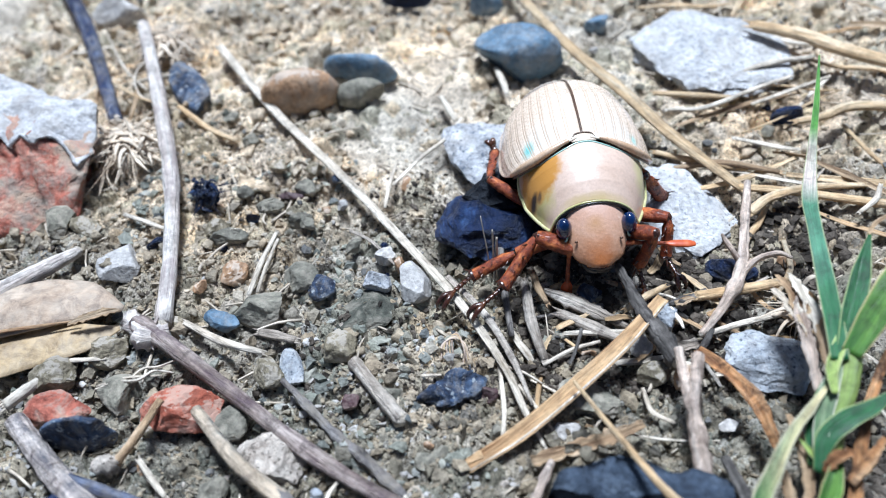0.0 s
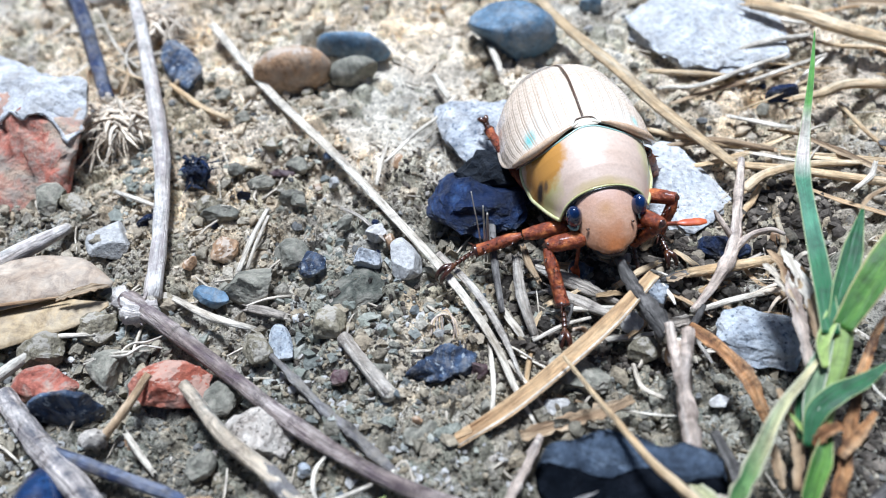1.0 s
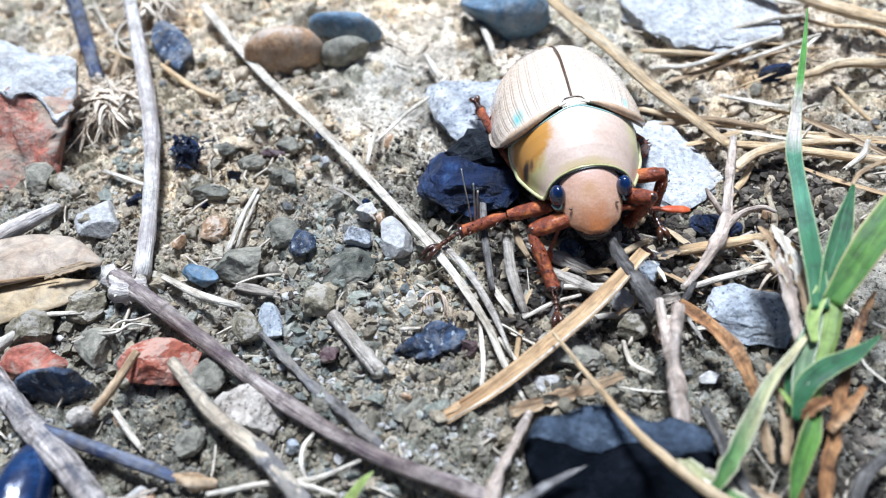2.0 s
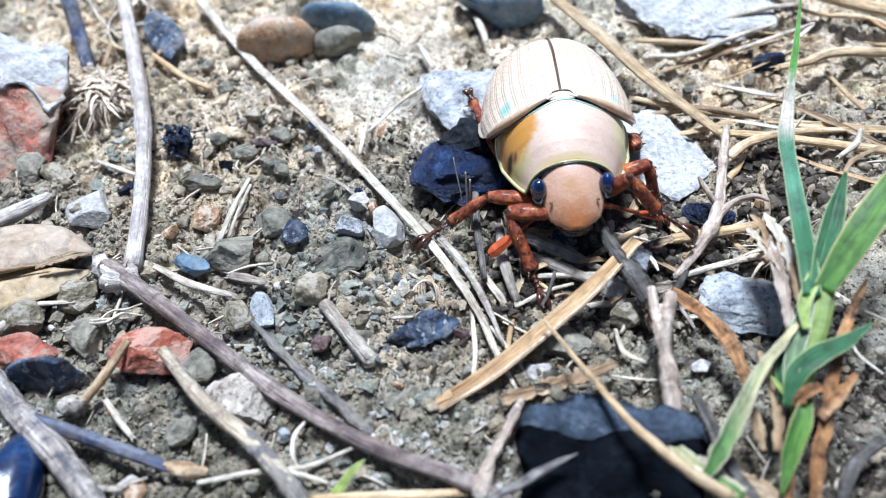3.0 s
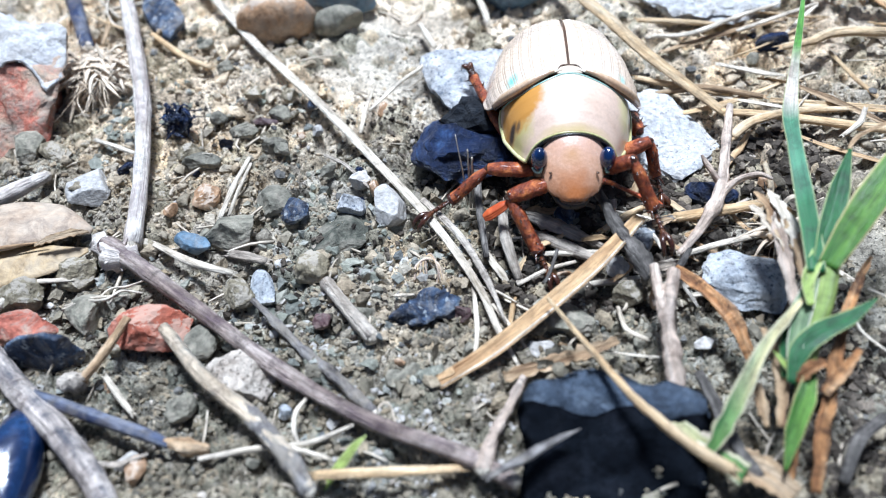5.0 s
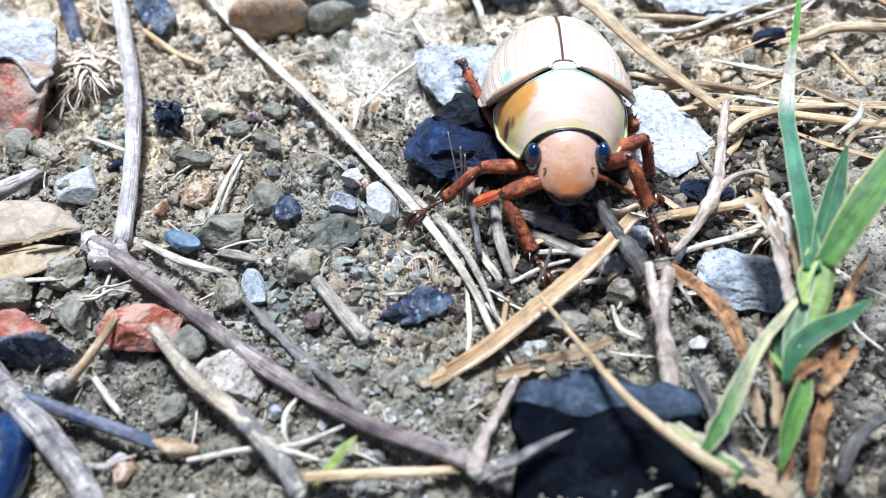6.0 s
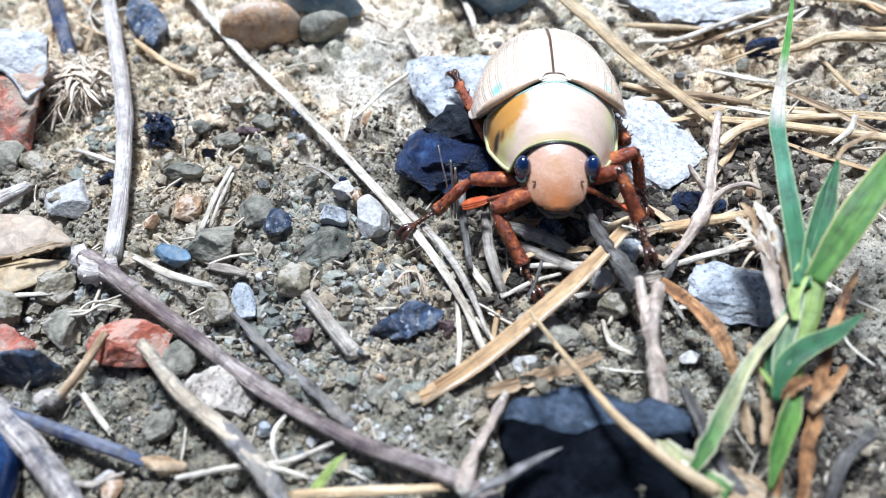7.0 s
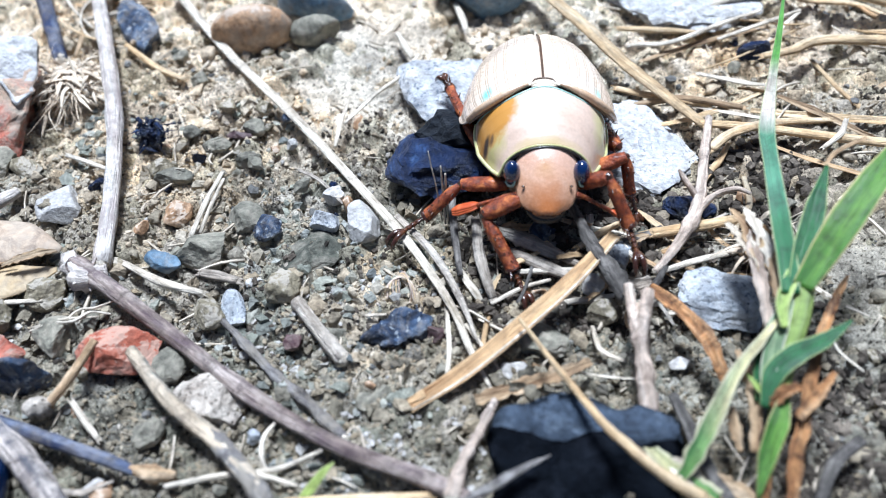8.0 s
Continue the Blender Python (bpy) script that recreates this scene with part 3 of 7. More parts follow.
def cuticle(name, cols, coarse, rough, bump, coat=0.6):
    m = material(name, cols, coarse, 4.0, rough, bump, 0.5, 0.0, coat=coat, grainy=0.22 if rough != 0.40 else 0.7)
    return m


ELYTRA = cuticle("pearly_elytra", [(0.60, 0.46, 0.335), (0.74, 0.60, 0.465), (0.80, 0.69, 0.57)], 0.10, 0.30, 0.10, 0.6)
PRONOTUM = cuticle("cream_pronotum", [(0.55, 0.39, 0.29), (0.63, 0.475, 0.375), (0.68, 0.54, 0.44)], 0.10, 0.42, 0.06, 0.2)
HEADMAT = cuticle("orange_brown_head", [(0.46, 0.21, 0.10), (0.64, 0.36, 0.22), (0.72, 0.46, 0.32)], 0.25, 0.27, 0.15, 0.8)
LEGMAT = cuticle("red_brown_leg", [(0.022, 0.005, 0.003), (0.24, 0.042, 0.009), (0.60, 0.19, 0.045)], 1.3, 0.48, 0.5, 0.12)
TARSUS = cuticle("dark_brown_tarsus", [(0.012, 0.006, 0.004), (0.05, 0.016, 0.008), (0.16, 0.06, 0.02)], 0.6, 0.25, 0.1, 0.6)
CLUB = cuticle("orange_antenna", [(0.36, 0.05, 0.012), (0.50, 0.09, 0.02), (0.60, 0.16, 0.05)], 0.5, 0.5, 0.1, 0.1)
SEAM = cuticle("dark_seam", [(0.05, 0.025, 0.012), (0.12, 0.06, 0.03)], 0.5, 0.35, 0.1, 0.4)
RIMMAT = cuticle("gold_green_rim", [(0.40, 0.38, 0.13), (0.54, 0.52, 0.24), (0.64, 0.62, 0.38)], 0.3, 0.3, 0.1, 0.6)
BLACK = cuticle("black_cuticle", [(0.004, 0.003, 0.003), (0.012, 0.009, 0.008), (0.03, 0.02, 0.015)], 0.6, 0.35, 0.1, 0.3)
UNDER = cuticle("brown_underside", [(0.06, 0.025, 0.012), (0.16, 0.07, 0.03), (0.26, 0.13, 0.06)], 0.4, 0.4, 0.2, 0.3)
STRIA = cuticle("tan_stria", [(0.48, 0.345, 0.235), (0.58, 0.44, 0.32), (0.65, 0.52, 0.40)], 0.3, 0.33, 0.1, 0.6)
LIPMAT = cuticle("tan_lip", [(0.42, 0.26, 0.14), (0.56, 0.38, 0.24), (0.66, 0.49, 0.34)], 0.3, 0.3, 0.1, 0.7)
TEAL = cuticle("teal_rim", [(0.16, 0.34, 0.30), (0.30, 0.48, 0.42), (0.46, 0.56, 0.46)], 0.3, 0.28, 0.1, 0.8)
# the blue stop paints the sky's reflection on a black eye
EYE_MAT = cuticle("sky_tinted_black_eye", [(0.001, 0.003, 0.010), (0.006, 0.028, 0.12)], 0.6, 0.06, 0.02, 1.0)


def mark(mat, spots, wobble=1.3):
    """Pigment spots and painted sheen on a cuticle: centre and half axes in mm, colour, inner and outer border."""
    nt = mat.node_tree
    b = nt.nodes["Principled BSDF"]
    vec = nt.nodes["Texture Coordinate"].outputs["Object"]
    sep = nt.nodes.new("ShaderNodeSeparateXYZ")
    nt.links.new(vec, sep.inputs[0])
    x, y = sep.outputs[0], sep.outputs[1]
    wob = math_node(nt, "MULTIPLY", math_node(nt, "SUBTRACT", noise_node(nt, vec, 900, 3), 0.5), wobble)

    def spot(cx, cy, rx, ry):
        a = math_node(nt, "DIVIDE", math_node(nt, "SUBTRACT", x, cx * MM), rx * MM)
        c = math_node(nt, "DIVIDE", math_node(nt, "SUBTRACT", y, cy * MM), ry * MM)
        d = math_node(nt, "SQRT", math_node(nt, "ADD", math_node(nt, "MULTIPLY", a, a), math_node(nt, "MULTIPLY", c, c)))
        return math_node(nt, "ADD", d, wob)

    col = b.inputs["Base Color"].links[0].from_socket
    for cx, cy, rx, ry, tint, lo, hi in spots:
        mask = ramp_node(nt, spot(cx, cy, rx, ry), [(0.0, (1, 1, 1)), (lo * 0.5, (1, 1, 1)), (hi * 0.9, (0, 0, 0))])
        col = mix_node(nt, "MIX", mask, col, tint)
    nt.links.new(col, b.inputs["Base Color"])


for shiny in (ELYTRA,):
    shiny.node_tree.nodes["Principled BSDF"].inputs["Thin Film Thickness"].default_value = 420
    shiny.node_tree.nodes["Principled BSDF"].inputs["Thin Film IOR"].default_value = 1.6
mark(PRONOTUM, (
    (-4.7, -4.3, 1.9, 3.0, (0.56, 0.49, 0.20), 0.9, 1.15), (5.0, -3.2, 1.4, 3.6, (0.62, 0.55, 0.30), 0.8, 1.15), (0.0, -6.3, 3.4, 0.6, (0.55, 0.42, 0.22), 0.4, 1.1),
    (-3.9, -2.5, 2.1, 2.6, (0.50, 0.24, 0.045), 1.3, 1.06), (4.3, -0.9, 1.3, 1.0, (0.60, 0.43, 0.22), 0.6, 1.1),
    # teal glow along the hind edge, painted as colour
    (0.0, -0.9, 2.4, 0.45, (0.46, 0.60, 0.52), 0.4, 1.0),
    (-4.62, -3.95, 0.36, 0.62, (0.05, 0.03, 0.02), 0.7, 1.1), (-4.2, -4.2, 0.22, 0.4, (0.16, 0.09, 0.04), 0.7, 1.1), (5.15, -2.6, 0.22, 0.6, (0.10, 0.07, 0.04), 0.7, 1.1)), 0.8)
# pearly sheen and teal iridescence at the shoulders, put into the colour
mark(ELYTRA, (
    (-2.9, 0.4, 2.4, 2.6, (0.70, 0.64, 0.55), 0.4, 1.2), (2.9, 0.4, 2.4, 2.6, (0.70, 0.64, 0.55), 0.4, 1.2),
    (-4.6, 0.3, 0.6, 1.0, (0.26, 0.56, 0.52), 0.5, 1.1), (4.6, 0.3, 0.4, 0.8, (0.40, 0.60, 0.52), 0.4, 1.1)), 0.9)
mark(HEADMAT, (
    (0.0, -6.6, 2.9, 1.9, (0.66, 0.45, 0.36), 0.2, 1.2), (0.0, -10.6, 4.0, 2.2, (0.44, 0.16, 0.05), 0.4, 1.15), (0.0, -10.75, 2.4, 0.4, (0.10, 0.03, 0.015), 0.6, 1.1), (-0.2, -8.0, 1.0, 0.8, (0.56, 0.32, 0.17), 0.1, 1.1)), 0.8)


def shell(bm, rows):
    """Skin a grid of points."""
    vs = [[bm.verts.new(p) for p in r] for r in rows]
    for a, b in zip(vs, vs[1:]):
        for i in range(len(a) - 1):
            bm.faces.new((a[i], a[i + 1], b[i + 1], b[i]))
    return vs


def lerp_table(table, x):
    for (a, *va), (b, *vb) in zip(table, table[1:]):
        if x <= b:
            f = max(0, (x - a) / (b - a))
            f = f * f * (3 - 2 * f) * 0.35 + f * 0.65
            return [p + (q - p) * f for p, q in zip(va, vb)]
    return table[-1][1:]


# y, half width, top height, edge height of the wing cases and of the shield
ELYTRA_FORM = [(-4.0, 5.2, 8.6, 5.2), (-1.6, 5.9, 9.5, 5.0), (0, 6.2, 9.8, 4.7), (1.0, 6.45, 9.98, 4.4), (2.5, 6.6, 10.15, 4.1), (5, 6.45, 10.2, 3.6), (8, 5.9, 9.4, 3.4), (11, 4.6, 7.4, 3.2), (13, 3.4, 5.4, 3.0), (14, 0.6, 4.0, 2.9)]
# the shield from front to back: ridge y and height, side margin y, half width and height
SHIELD_FORM = [(0.0, -6.45, 8.0, -6.8, 3.55, 5.2), (0.12, -5.9, 8.38, -6.1, 3.9, 4.95), (0.3, -4.9, 8.92, -4.7, 4.5, 4.6), (0.5, -3.7, 9.36, -3.2, 5.05, 4.4), (0.75, -2.3, 9.66, -1.3, 5.35, 4.55), (0.9, -1.5, 9.74, -0.3, 5.38, 4.85), (1.0, -0.95, 9.72, 0.15, 5.3, 5.15)]


def shield_point(s, f):
    """Point of the shield; s from its front edge to its hind edge, f from the ridge to the side margin."""
    ry, rz, my, w, mz = lerp_table(SHIELD_FORM, s)
    a = f * math.pi / 2
    y = ry + (my - ry) * f ** 2.2 - 1.15 * s * s * math.sin(math.pi * min(1, f)) ** 1.2
    flare = 0.14 * math.exp(-((1 - f) / 0.07) ** 2)
    return Vector((w * math.sin(a) ** 0.97 + flare, y, mz + (rz - mz) * max(0.0, math.cos(a)) ** 1.0 + 0.4 * flare))


def dome(form, y, f, slope=1.02):
    """Point of a domed cross-section; f from 0 at the ridge to 1 at the side edge."""
    w, top, edge = lerp_table(form, y)
    a = f * math.pi / 2
    return w * math.sin(a) ** 0.95, edge + (top - edge) * max(0.0, math.cos(a)) ** slope


def make_elytron(side, beetle):
    bm = bmesh.new()
    rows = []
    ny, nx = 70, 132
    margin = []
    for j in range(ny + 1):
        s = j / ny
        row = []
        for i in range(nx + 1):
            f = i / nx
            front = -0.55 - 1.3 * math.sin(math.pi * f) ** 1.2 + 1.0 * f ** 2.2 + 1.2 * max(0.0, (f - 0.85) / 0.15) ** 2
            y = front + (13.95 - front) * s
            x, z = dome(ELYTRA_FORM, y, f, 1.22)
            x *= 1.02
            rib = (math.cos(f * CUTICLE_LINES * 2 * math.pi) * 0.015 - (0.045 if i % 12 in (0, 1, 3, 4) else 0)) * min(1, s * 7) * min(1, (1 - s) * 5)
            lip = 0.22 * math.exp(-((f - 1) / 0.05) ** 2)
            z += 0.45 * math.exp(-((s / 0.07) ** 2)) * math.sin(math.pi * min(1, f)) ** 0.6
            row.append(Vector((side * (x + 0.03 + lip + rib * math.sin(f * 1.57)), y, z + rib * math.cos(f * 1.57) - 0.16 * math.exp(-(x / 0.28) ** 2))))
        rows.append(row)
    grid = shell(bm, rows)
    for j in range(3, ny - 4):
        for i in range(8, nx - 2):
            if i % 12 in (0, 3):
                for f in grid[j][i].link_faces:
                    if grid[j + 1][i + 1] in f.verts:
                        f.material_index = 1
    bmesh.ops.recalc_face_normals(bm, faces=bm.faces)
    bmesh.ops.solidify(bm, geom=bm.faces, thickness=0.16)
    case = part("elytron", bm, ELYTRA, beetle, "pearly tan ribbed wing case")
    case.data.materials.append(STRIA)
    bm = bmesh.new()
    tube_into(bm, [p + Vector((0, 0.05, 0.12)) for p in rows[0][16:120:8]], [0.16, 0.30, 0.36, 0.36, 0.22], 10, lump=0.06)
    part("front_lip", bm, LIPMAT, case, "raised tan lip of the wing case")
    bm = bmesh.new()
    tube_into(bm, [p + Vector((0, -0.12, -0.28)) for p in rows[0][20:112:8]], [0.05, 0.14, 0.16, 0.14, 0.05], 8, lump=0.06)
    part("front_groove", bm, SEAM, case, "dark groove under the lip")


ANTENNAE = []


def make_beetle():
    beetle = tagged(new("beetle"), "pearly cream beetle with orange-brown head and red legs on debris", "beetle")
    for side in (-1, 1):
        make_elytron(side, beetle)
    # suture between the wing cases
    bm = bmesh.new()
    tube_into(bm, [(0, -0.2, 9.72), (0, 3, 10.05), (0, 6, 9.95), (0, 9, 8.7), (0, 12, 6.2), (0, 13.6, 4.4)], [0.10, 0.12, 0.10, 0.08], 6, lump=0.05)
    part("suture", bm, SEAM, beetle, "dark seam between the wing cases")
    # shield
    bm = bmesh.new()
    rows = []
    for j in range(41):
        s = j / 40
        row = []
        for i in range(-30, 31):
            p = shield_point(s, abs(i) / 30)
            row.append(Vector((math.copysign(p.x, i), p.y, p.z)))
        rows.append(row)
    shell(bm, rows)
    bmesh.ops.recalc_face_normals(bm, faces=bm.faces)
    bmesh.ops.solidify(bm, geom=bm.faces, thickness=0.25)
    part("pronotum", bm, PRONOTUM, beetle, "glossy cream shield with orange side patches")
    for e in (0, -1):
        bm = bmesh.new()
        tube_into(bm, [Vector(r[e]) for r in rows][::5], [0.16, 0.20, 0.20, 0.16], 8, lump=0.03)
        part("side_rim", bm, RIMMAT, beetle, "gold-green raised rim of the shield")
    bm = bmesh.new()
    tube_into(bm, [p + Vector((0, 0.02, 0.0)) for p in rows[-1][::4]], [0.07, 0.09, 0.07], 8, lump=0.03)
    part("hind_rim", bm, TEAL, beetle, "teal hind edge of the shield")
    bm = bmesh.new()
    tube_into(bm, [p + Vector((0, -0.05, -0.02)) for p in rows[0][::4]], [0.12, 0.10, 0.08, 0.10, 0.12], 8, lump=0.03)
    part("front_rim", bm, RIMMAT, beetle, "gold-green front edge of the shield")
    bm = bmesh.new()
    tube_into(bm, [Vector((p.x * 0.965, p.y - 0.14, p.z - 0.17)) for p in rows[0][2:-2:4]], [0.08, 0.11, 0.11, 0.11, 0.08], 8, lump=0.1)
    part("front_seam", bm, BLACK, beetle, "black line under the front edge")
    bm = bmesh.new()
    bmesh.ops.create_uvsphere(bm, u_segments=28, v_segments=18, radius=1)
    bm.transform(Matrix.Translation((0, -5.9, 5.7)) @ Matrix.Diagonal((3.35, 1.5, 2.0, 1)))
    part("neck", bm, BLACK, beetle, "black neck behind the head")
    # scutellum
    bm = bmesh.new()
    shell(bm, [[Vector((x * (1 - 0.45 * j / 6), -0.95 + j * 0.13, 9.76 + 0.16 * j / 6 - 0.10 * x * x * 0.5)) for x in np.linspace(-1.05, 1.05, 9)] for j in range(7)])
    bmesh.ops.recalc_face_normals(bm, faces=bm.faces)
    bmesh.ops.solidify(bm, geom=bm.faces, thickness=0.25)
    plate = part("scutellum", bm, ELYTRA, beetle, "small tan triangular plate")
    bm = bmesh.new()
    tube_into(bm, [(-1.08, -0.95, 9.70), (-0.92, -0.5, 9.82), (-0.55, -0.15, 9.92), (0.55, -0.15, 9.92), (0.92, -0.5, 9.82), (1.08, -0.95, 9.70)], [0.05, 0.075, 0.05], 6, lump=0.03)
    part("plate_seam", bm, SEAM, plate, "dark outline")
    # head: broad shield-shaped clypeus sloping down
    bm = bmesh.new()
    rows = []
    for j in range(31):
        s = j / 30
        w = lerp_table([(0, 2.55), (0.2, 2.4), (0.4, 2.38), (0.6, 2.42), (0.72, 2.32), (0.84, 2.05), (0.93, 1.65), (1.0, 1.15)], s)[0]
        row = []
        for i in range(-16, 17):
            f = i / 16
            y = -5.95 - 3.85 * s - 0.75 * s * s * (1 - 0.8 * f * f)
            z = 8.04 - 1.80 * s - 1.78 * s * s - (1.05 + 0.45 * s) * (w / 2.4) ** 2 * abs(f) ** 2.3 + 0.2 * math.sin(s * 3.1)
            row.append(Vector((f * w, y, z)))
        rows.append(row)
    lip = rows[-1]
    rows = rows + [[p * 1.0 + Vector((-0.06 * p.x * k, dy, dz)) for p in lip] for k, dy, dz in ((1, 0.04, -0.28), (2, 0.35, -0.5), (3, 1.1, -0.55), (4, 2.2, -0.3))]
    shell(bm, rows)
    bmesh.ops.recalc_face_normals(bm, faces=bm.faces)
    bmesh.ops.solidify(bm, geom=bm.faces, thickness=0.12)
    head = part("head", bm, HEADMAT, beetle, "orange-brown domed head plate")
    bm = bmesh.new()
    tube_into(bm, [p + Vector((0, 0.02, -0.10)) for p in rows[31][2:-2:4]], [0.05, 0.13, 0.13, 0.05], 8, lump=0.05)
    part("clypeus_rim", bm, SEAM, head, "dark rim")
    for sx in (-1, 1):
        bm = bmesh.new()
        bmesh.ops.create_uvsphere(bm, u_segments=20, v_segments=14, radius=1)
        bm.transform(Matrix.Translation((sx * 2.68, -7.55, 6.15)) @ Matrix.Diagonal((0.66, 0.78, 1.02, 1)))
        part("eye", bm, EYE_MAT, head, "glossy black eye with the sky's blue reflection in its colour")
        bm = bmesh.new()
        tube_into(bm, [(sx * 2.45, -8.2, 5.9), (sx * 2.6, -8.25, 5.4), (sx * 2.9, -7.9, 5.1), (sx * 3.15, -7.4, 5.1)], [0.04, 0.11, 0.12, 0.08], 8, lump=0.05)
        part("eye_rim", bm, TEAL, head, "teal rim under the eye")
        bm = bmesh.new()
        bmesh.ops.create_icosphere(bm, subdivisions=1, radius=0.13)
        bm.transform(Matrix.Translation((sx * 1.85, -8.75, 5.72)) @ Matrix.Diagonal((1.3, 1, 0.8, 1)))
        part("spot", bm, SEAM, head, "dark spot")
        # antenna, along its own y axis
        bm = bmesh.new()
        tube_into(bm, [(0, 0, 0), (0, 0.8, 0.12), (0, 2.0, 0.05), (0, 3.5, 0)], [0.30, 0.2, 0.15, 0.2], 8, lump=0.08)
        ant = part("antenna", bm, LEGMAT, beetle, "reddish antenna")
        bm = bmesh.new()
        for k in (-1, 0, 1):
            tube_into(bm, [(k * 0.05, 3.4, k * 0.12), (k * 0.1, 4.0, k * 0.12), (k * 0.12, 5.2, k * 0.14), (k * 0.1, 5.8, k * 0.10)], [0.15, 0.38, 0.42, 0.22], 10, flat=0.42, lump=0.05, seed=k + 4)
        part("club", bm, CLUB, ant, "bright orange antenna club of leaf-like plates")
        ANTENNAE.append((ant, Vector((sx * 2.3, -8.5, 4.7))))
    # underside
    bm = bmesh.new()
    bmesh.ops.create_uvsphere(bm, u_segments=32, v_segments=20, radius=1)
    bm.transform(Matrix.Translation((0, 2.2, 4.1)) @ Matrix.Diagonal((5.4, 10.6, 2.9, 1)))
    part("underside", bm, UNDER, beetle, "brown underside of the body")
    bm = bmesh.new()
    tube_into(bm, [(-1.5, -8.4, 3.6), (-0.8, -9.6, 3.35), (0, -9.8, 3.3), (0.8, -9.6, 3.35), (1.5, -8.4, 3.6)], [0.35, 0.4, 0.35], 8)
    part("mouthparts", bm, BLACK, beetle, "dark mouthparts")
    return beetle


BEETLE = make_beetle()


def limb_mesh(length, r0, r1, spines=0, seed=1, bend=0.0):
    bm = bmesh.new()
    tube_into(bm, [(0, 0, 0), (0, length * 0.3, bend * 0.7), (0, length * 0.7, bend * 0.7), (0, length, 0)], [r0 * 0.7, (r0 + r1) * 0.57, (r0 + r1) * 0.55, r1], 12, flat=0.9, lump=0.09, seed=seed)
    skin = len(bm.faces)
    r = random.Random(seed)
    for i in range(spines):
        y = length * (0.2 + 0.75 * i / max(1, spines - 1))
        a = r.choice((0.3, 2.6, -0.2, 3.4)) + r.uniform(-0.4, 0.4)
        d = Vector((math.cos(a), 0.7, math.sin(a)))
        p = Vector((math.cos(a) * r1 * 0.8, y, math.sin(a) * r1 * 0.6))
        tube_into(bm, [p, p + d * 0.22, p + d * 0.42], [0.10, 0.07, 0.01], 5, steps=2)
    for _ in range(spines * 5):
        # dark bristle pits
        y, a = length * r.uniform(0.1, 0.95), r.uniform(0, 6.28)
        p = Vector((math.cos(a) * (r0 + r1) * 0.56, y, math.sin(a) * (r0 + r1) * 0.50))
        tube_into(bm, [p * 1.0, p + Vector((math.cos(a) * 0.05, 0.12, math.sin(a) * 0.05))], [0.055, 0.03], 5, steps=1)
    if spines:
        tube_into(bm, [(0, length * 0.93, 0), (0, length * 0.98, 0.02), (0, length + 0.12, 0)], [r1 * 0.98, r1 * 1.12, r1 * 0.6], 12, flat=0.9, lump=0.25, seed=seed)
        for a in (0.4, 2.8):
            d = Vector((math.cos(a), 0.9, math.sin(a)))
            p = Vector((math.cos(a) * r1 * 0.8, length * 0.97, math.sin(a) * r1 * 0.7))
            tube_into(bm, [p, p + d * 0.35, p + d * 0.75], [0.11, 0.08, 0.01], 6, steps=2)
    for f in list(bm.faces)[skin:]:
        f.material_index = 1
    return bm


def foot_mesh(length, seed):
    """Five short tarsus joints and two curved claws."""
    bm = bmesh.new()
    n = 5
    seg = length * 0.62 / n
    for i in range(n):
        y = i * seg
        tube_into(bm, [(0, y, 0), (0, y + seg * 0.5, 0.04), (0, y + seg * 0.98, 0)], [0.15, 0.19, 0.27], 7, steps=3, seed=seed + i)
        for sx in (-1, 1):
            tube_into(bm, [(sx * 0.18, y + seg * 0.85, 0), (sx * 0.42, y + seg * 1.15, -0.12)], [0.05, 0.01], 5, steps=1)
    y = n * seg
    for sx in (-1, 1):
        tube_into(bm, [(0, y - 0.1, 0), (sx * 0.26, y + length * 0.16, 0.16), (sx * 0.36, y + length * 0.34, -0.1), (sx * 0.32, y + length * 0.42, -0.6), (sx * 0.24, y + length * 0.40, -1.0)], [0.24, 0.27, 0.2, 0.12, 0.02], 7, steps=4)
    return bm


def make_leg(name_seed, l1, l2, l3, thick=1.0, spines=5):
    femur = part("leg", limb_mesh(l1, 0.62 * thick, 0.42 * thick, 0, name_seed), LEGMAT, BEETLE, "red-brown leg")
    bm = bmesh.new()
    tube_into(bm, [(0, l1 - 0.5 * thick, 0.02), (0, l1 - 0.1, 0.03), (0, l1 + 0.25 * thick, 0)], [0.34 * thick, 0.40 * thick, 0.12 * thick], 12, flat=0.9, lump=0.3, seed=name_seed)
    part("knee", bm, TARSUS, femur, "dark knee joint")
    tibia = part("tibia", limb_mesh(l2, 0.32 * thick, 0.54 * thick, spines, name_seed + 1), LEGMAT, femur, "spiny red-brown shin")
    tibia.data.materials.append(TARSUS)
    foot = part("tarsus", foot_mesh(l3, name_seed + 2), TARSUS, femur, "dark jointed foot with claws")
    return femur, tibia, foot


def along(p, q, pole):
    """Pose at p whose y axis runs to q."""
    y = (q - p).normalized()
    x = y.cross(pole).normalized()
    z = x.cross(y)
    return Matrix.Translation(p * MM) @ Matrix((x, y, z)).transposed().to_4x4()


def bend(hip, ankle, l1, l2, pole):
    """Knee and reached ankle of a two-joint limb."""
    d = ankle - hip
    dist = min(max(d.length, abs(l1 - l2) + 0.05), l1 + l2 - 0.02)
    u = d.normalized()
    a = (l1 * l1 - l2 * l2 + dist * dist) / (2 * dist)
    h = math.sqrt(max(0.0, l1 * l1 - a * a))
    w = (pole - u * pole.dot(u)).normalized()
    return hip + u * a + w * h, hip + u * dist


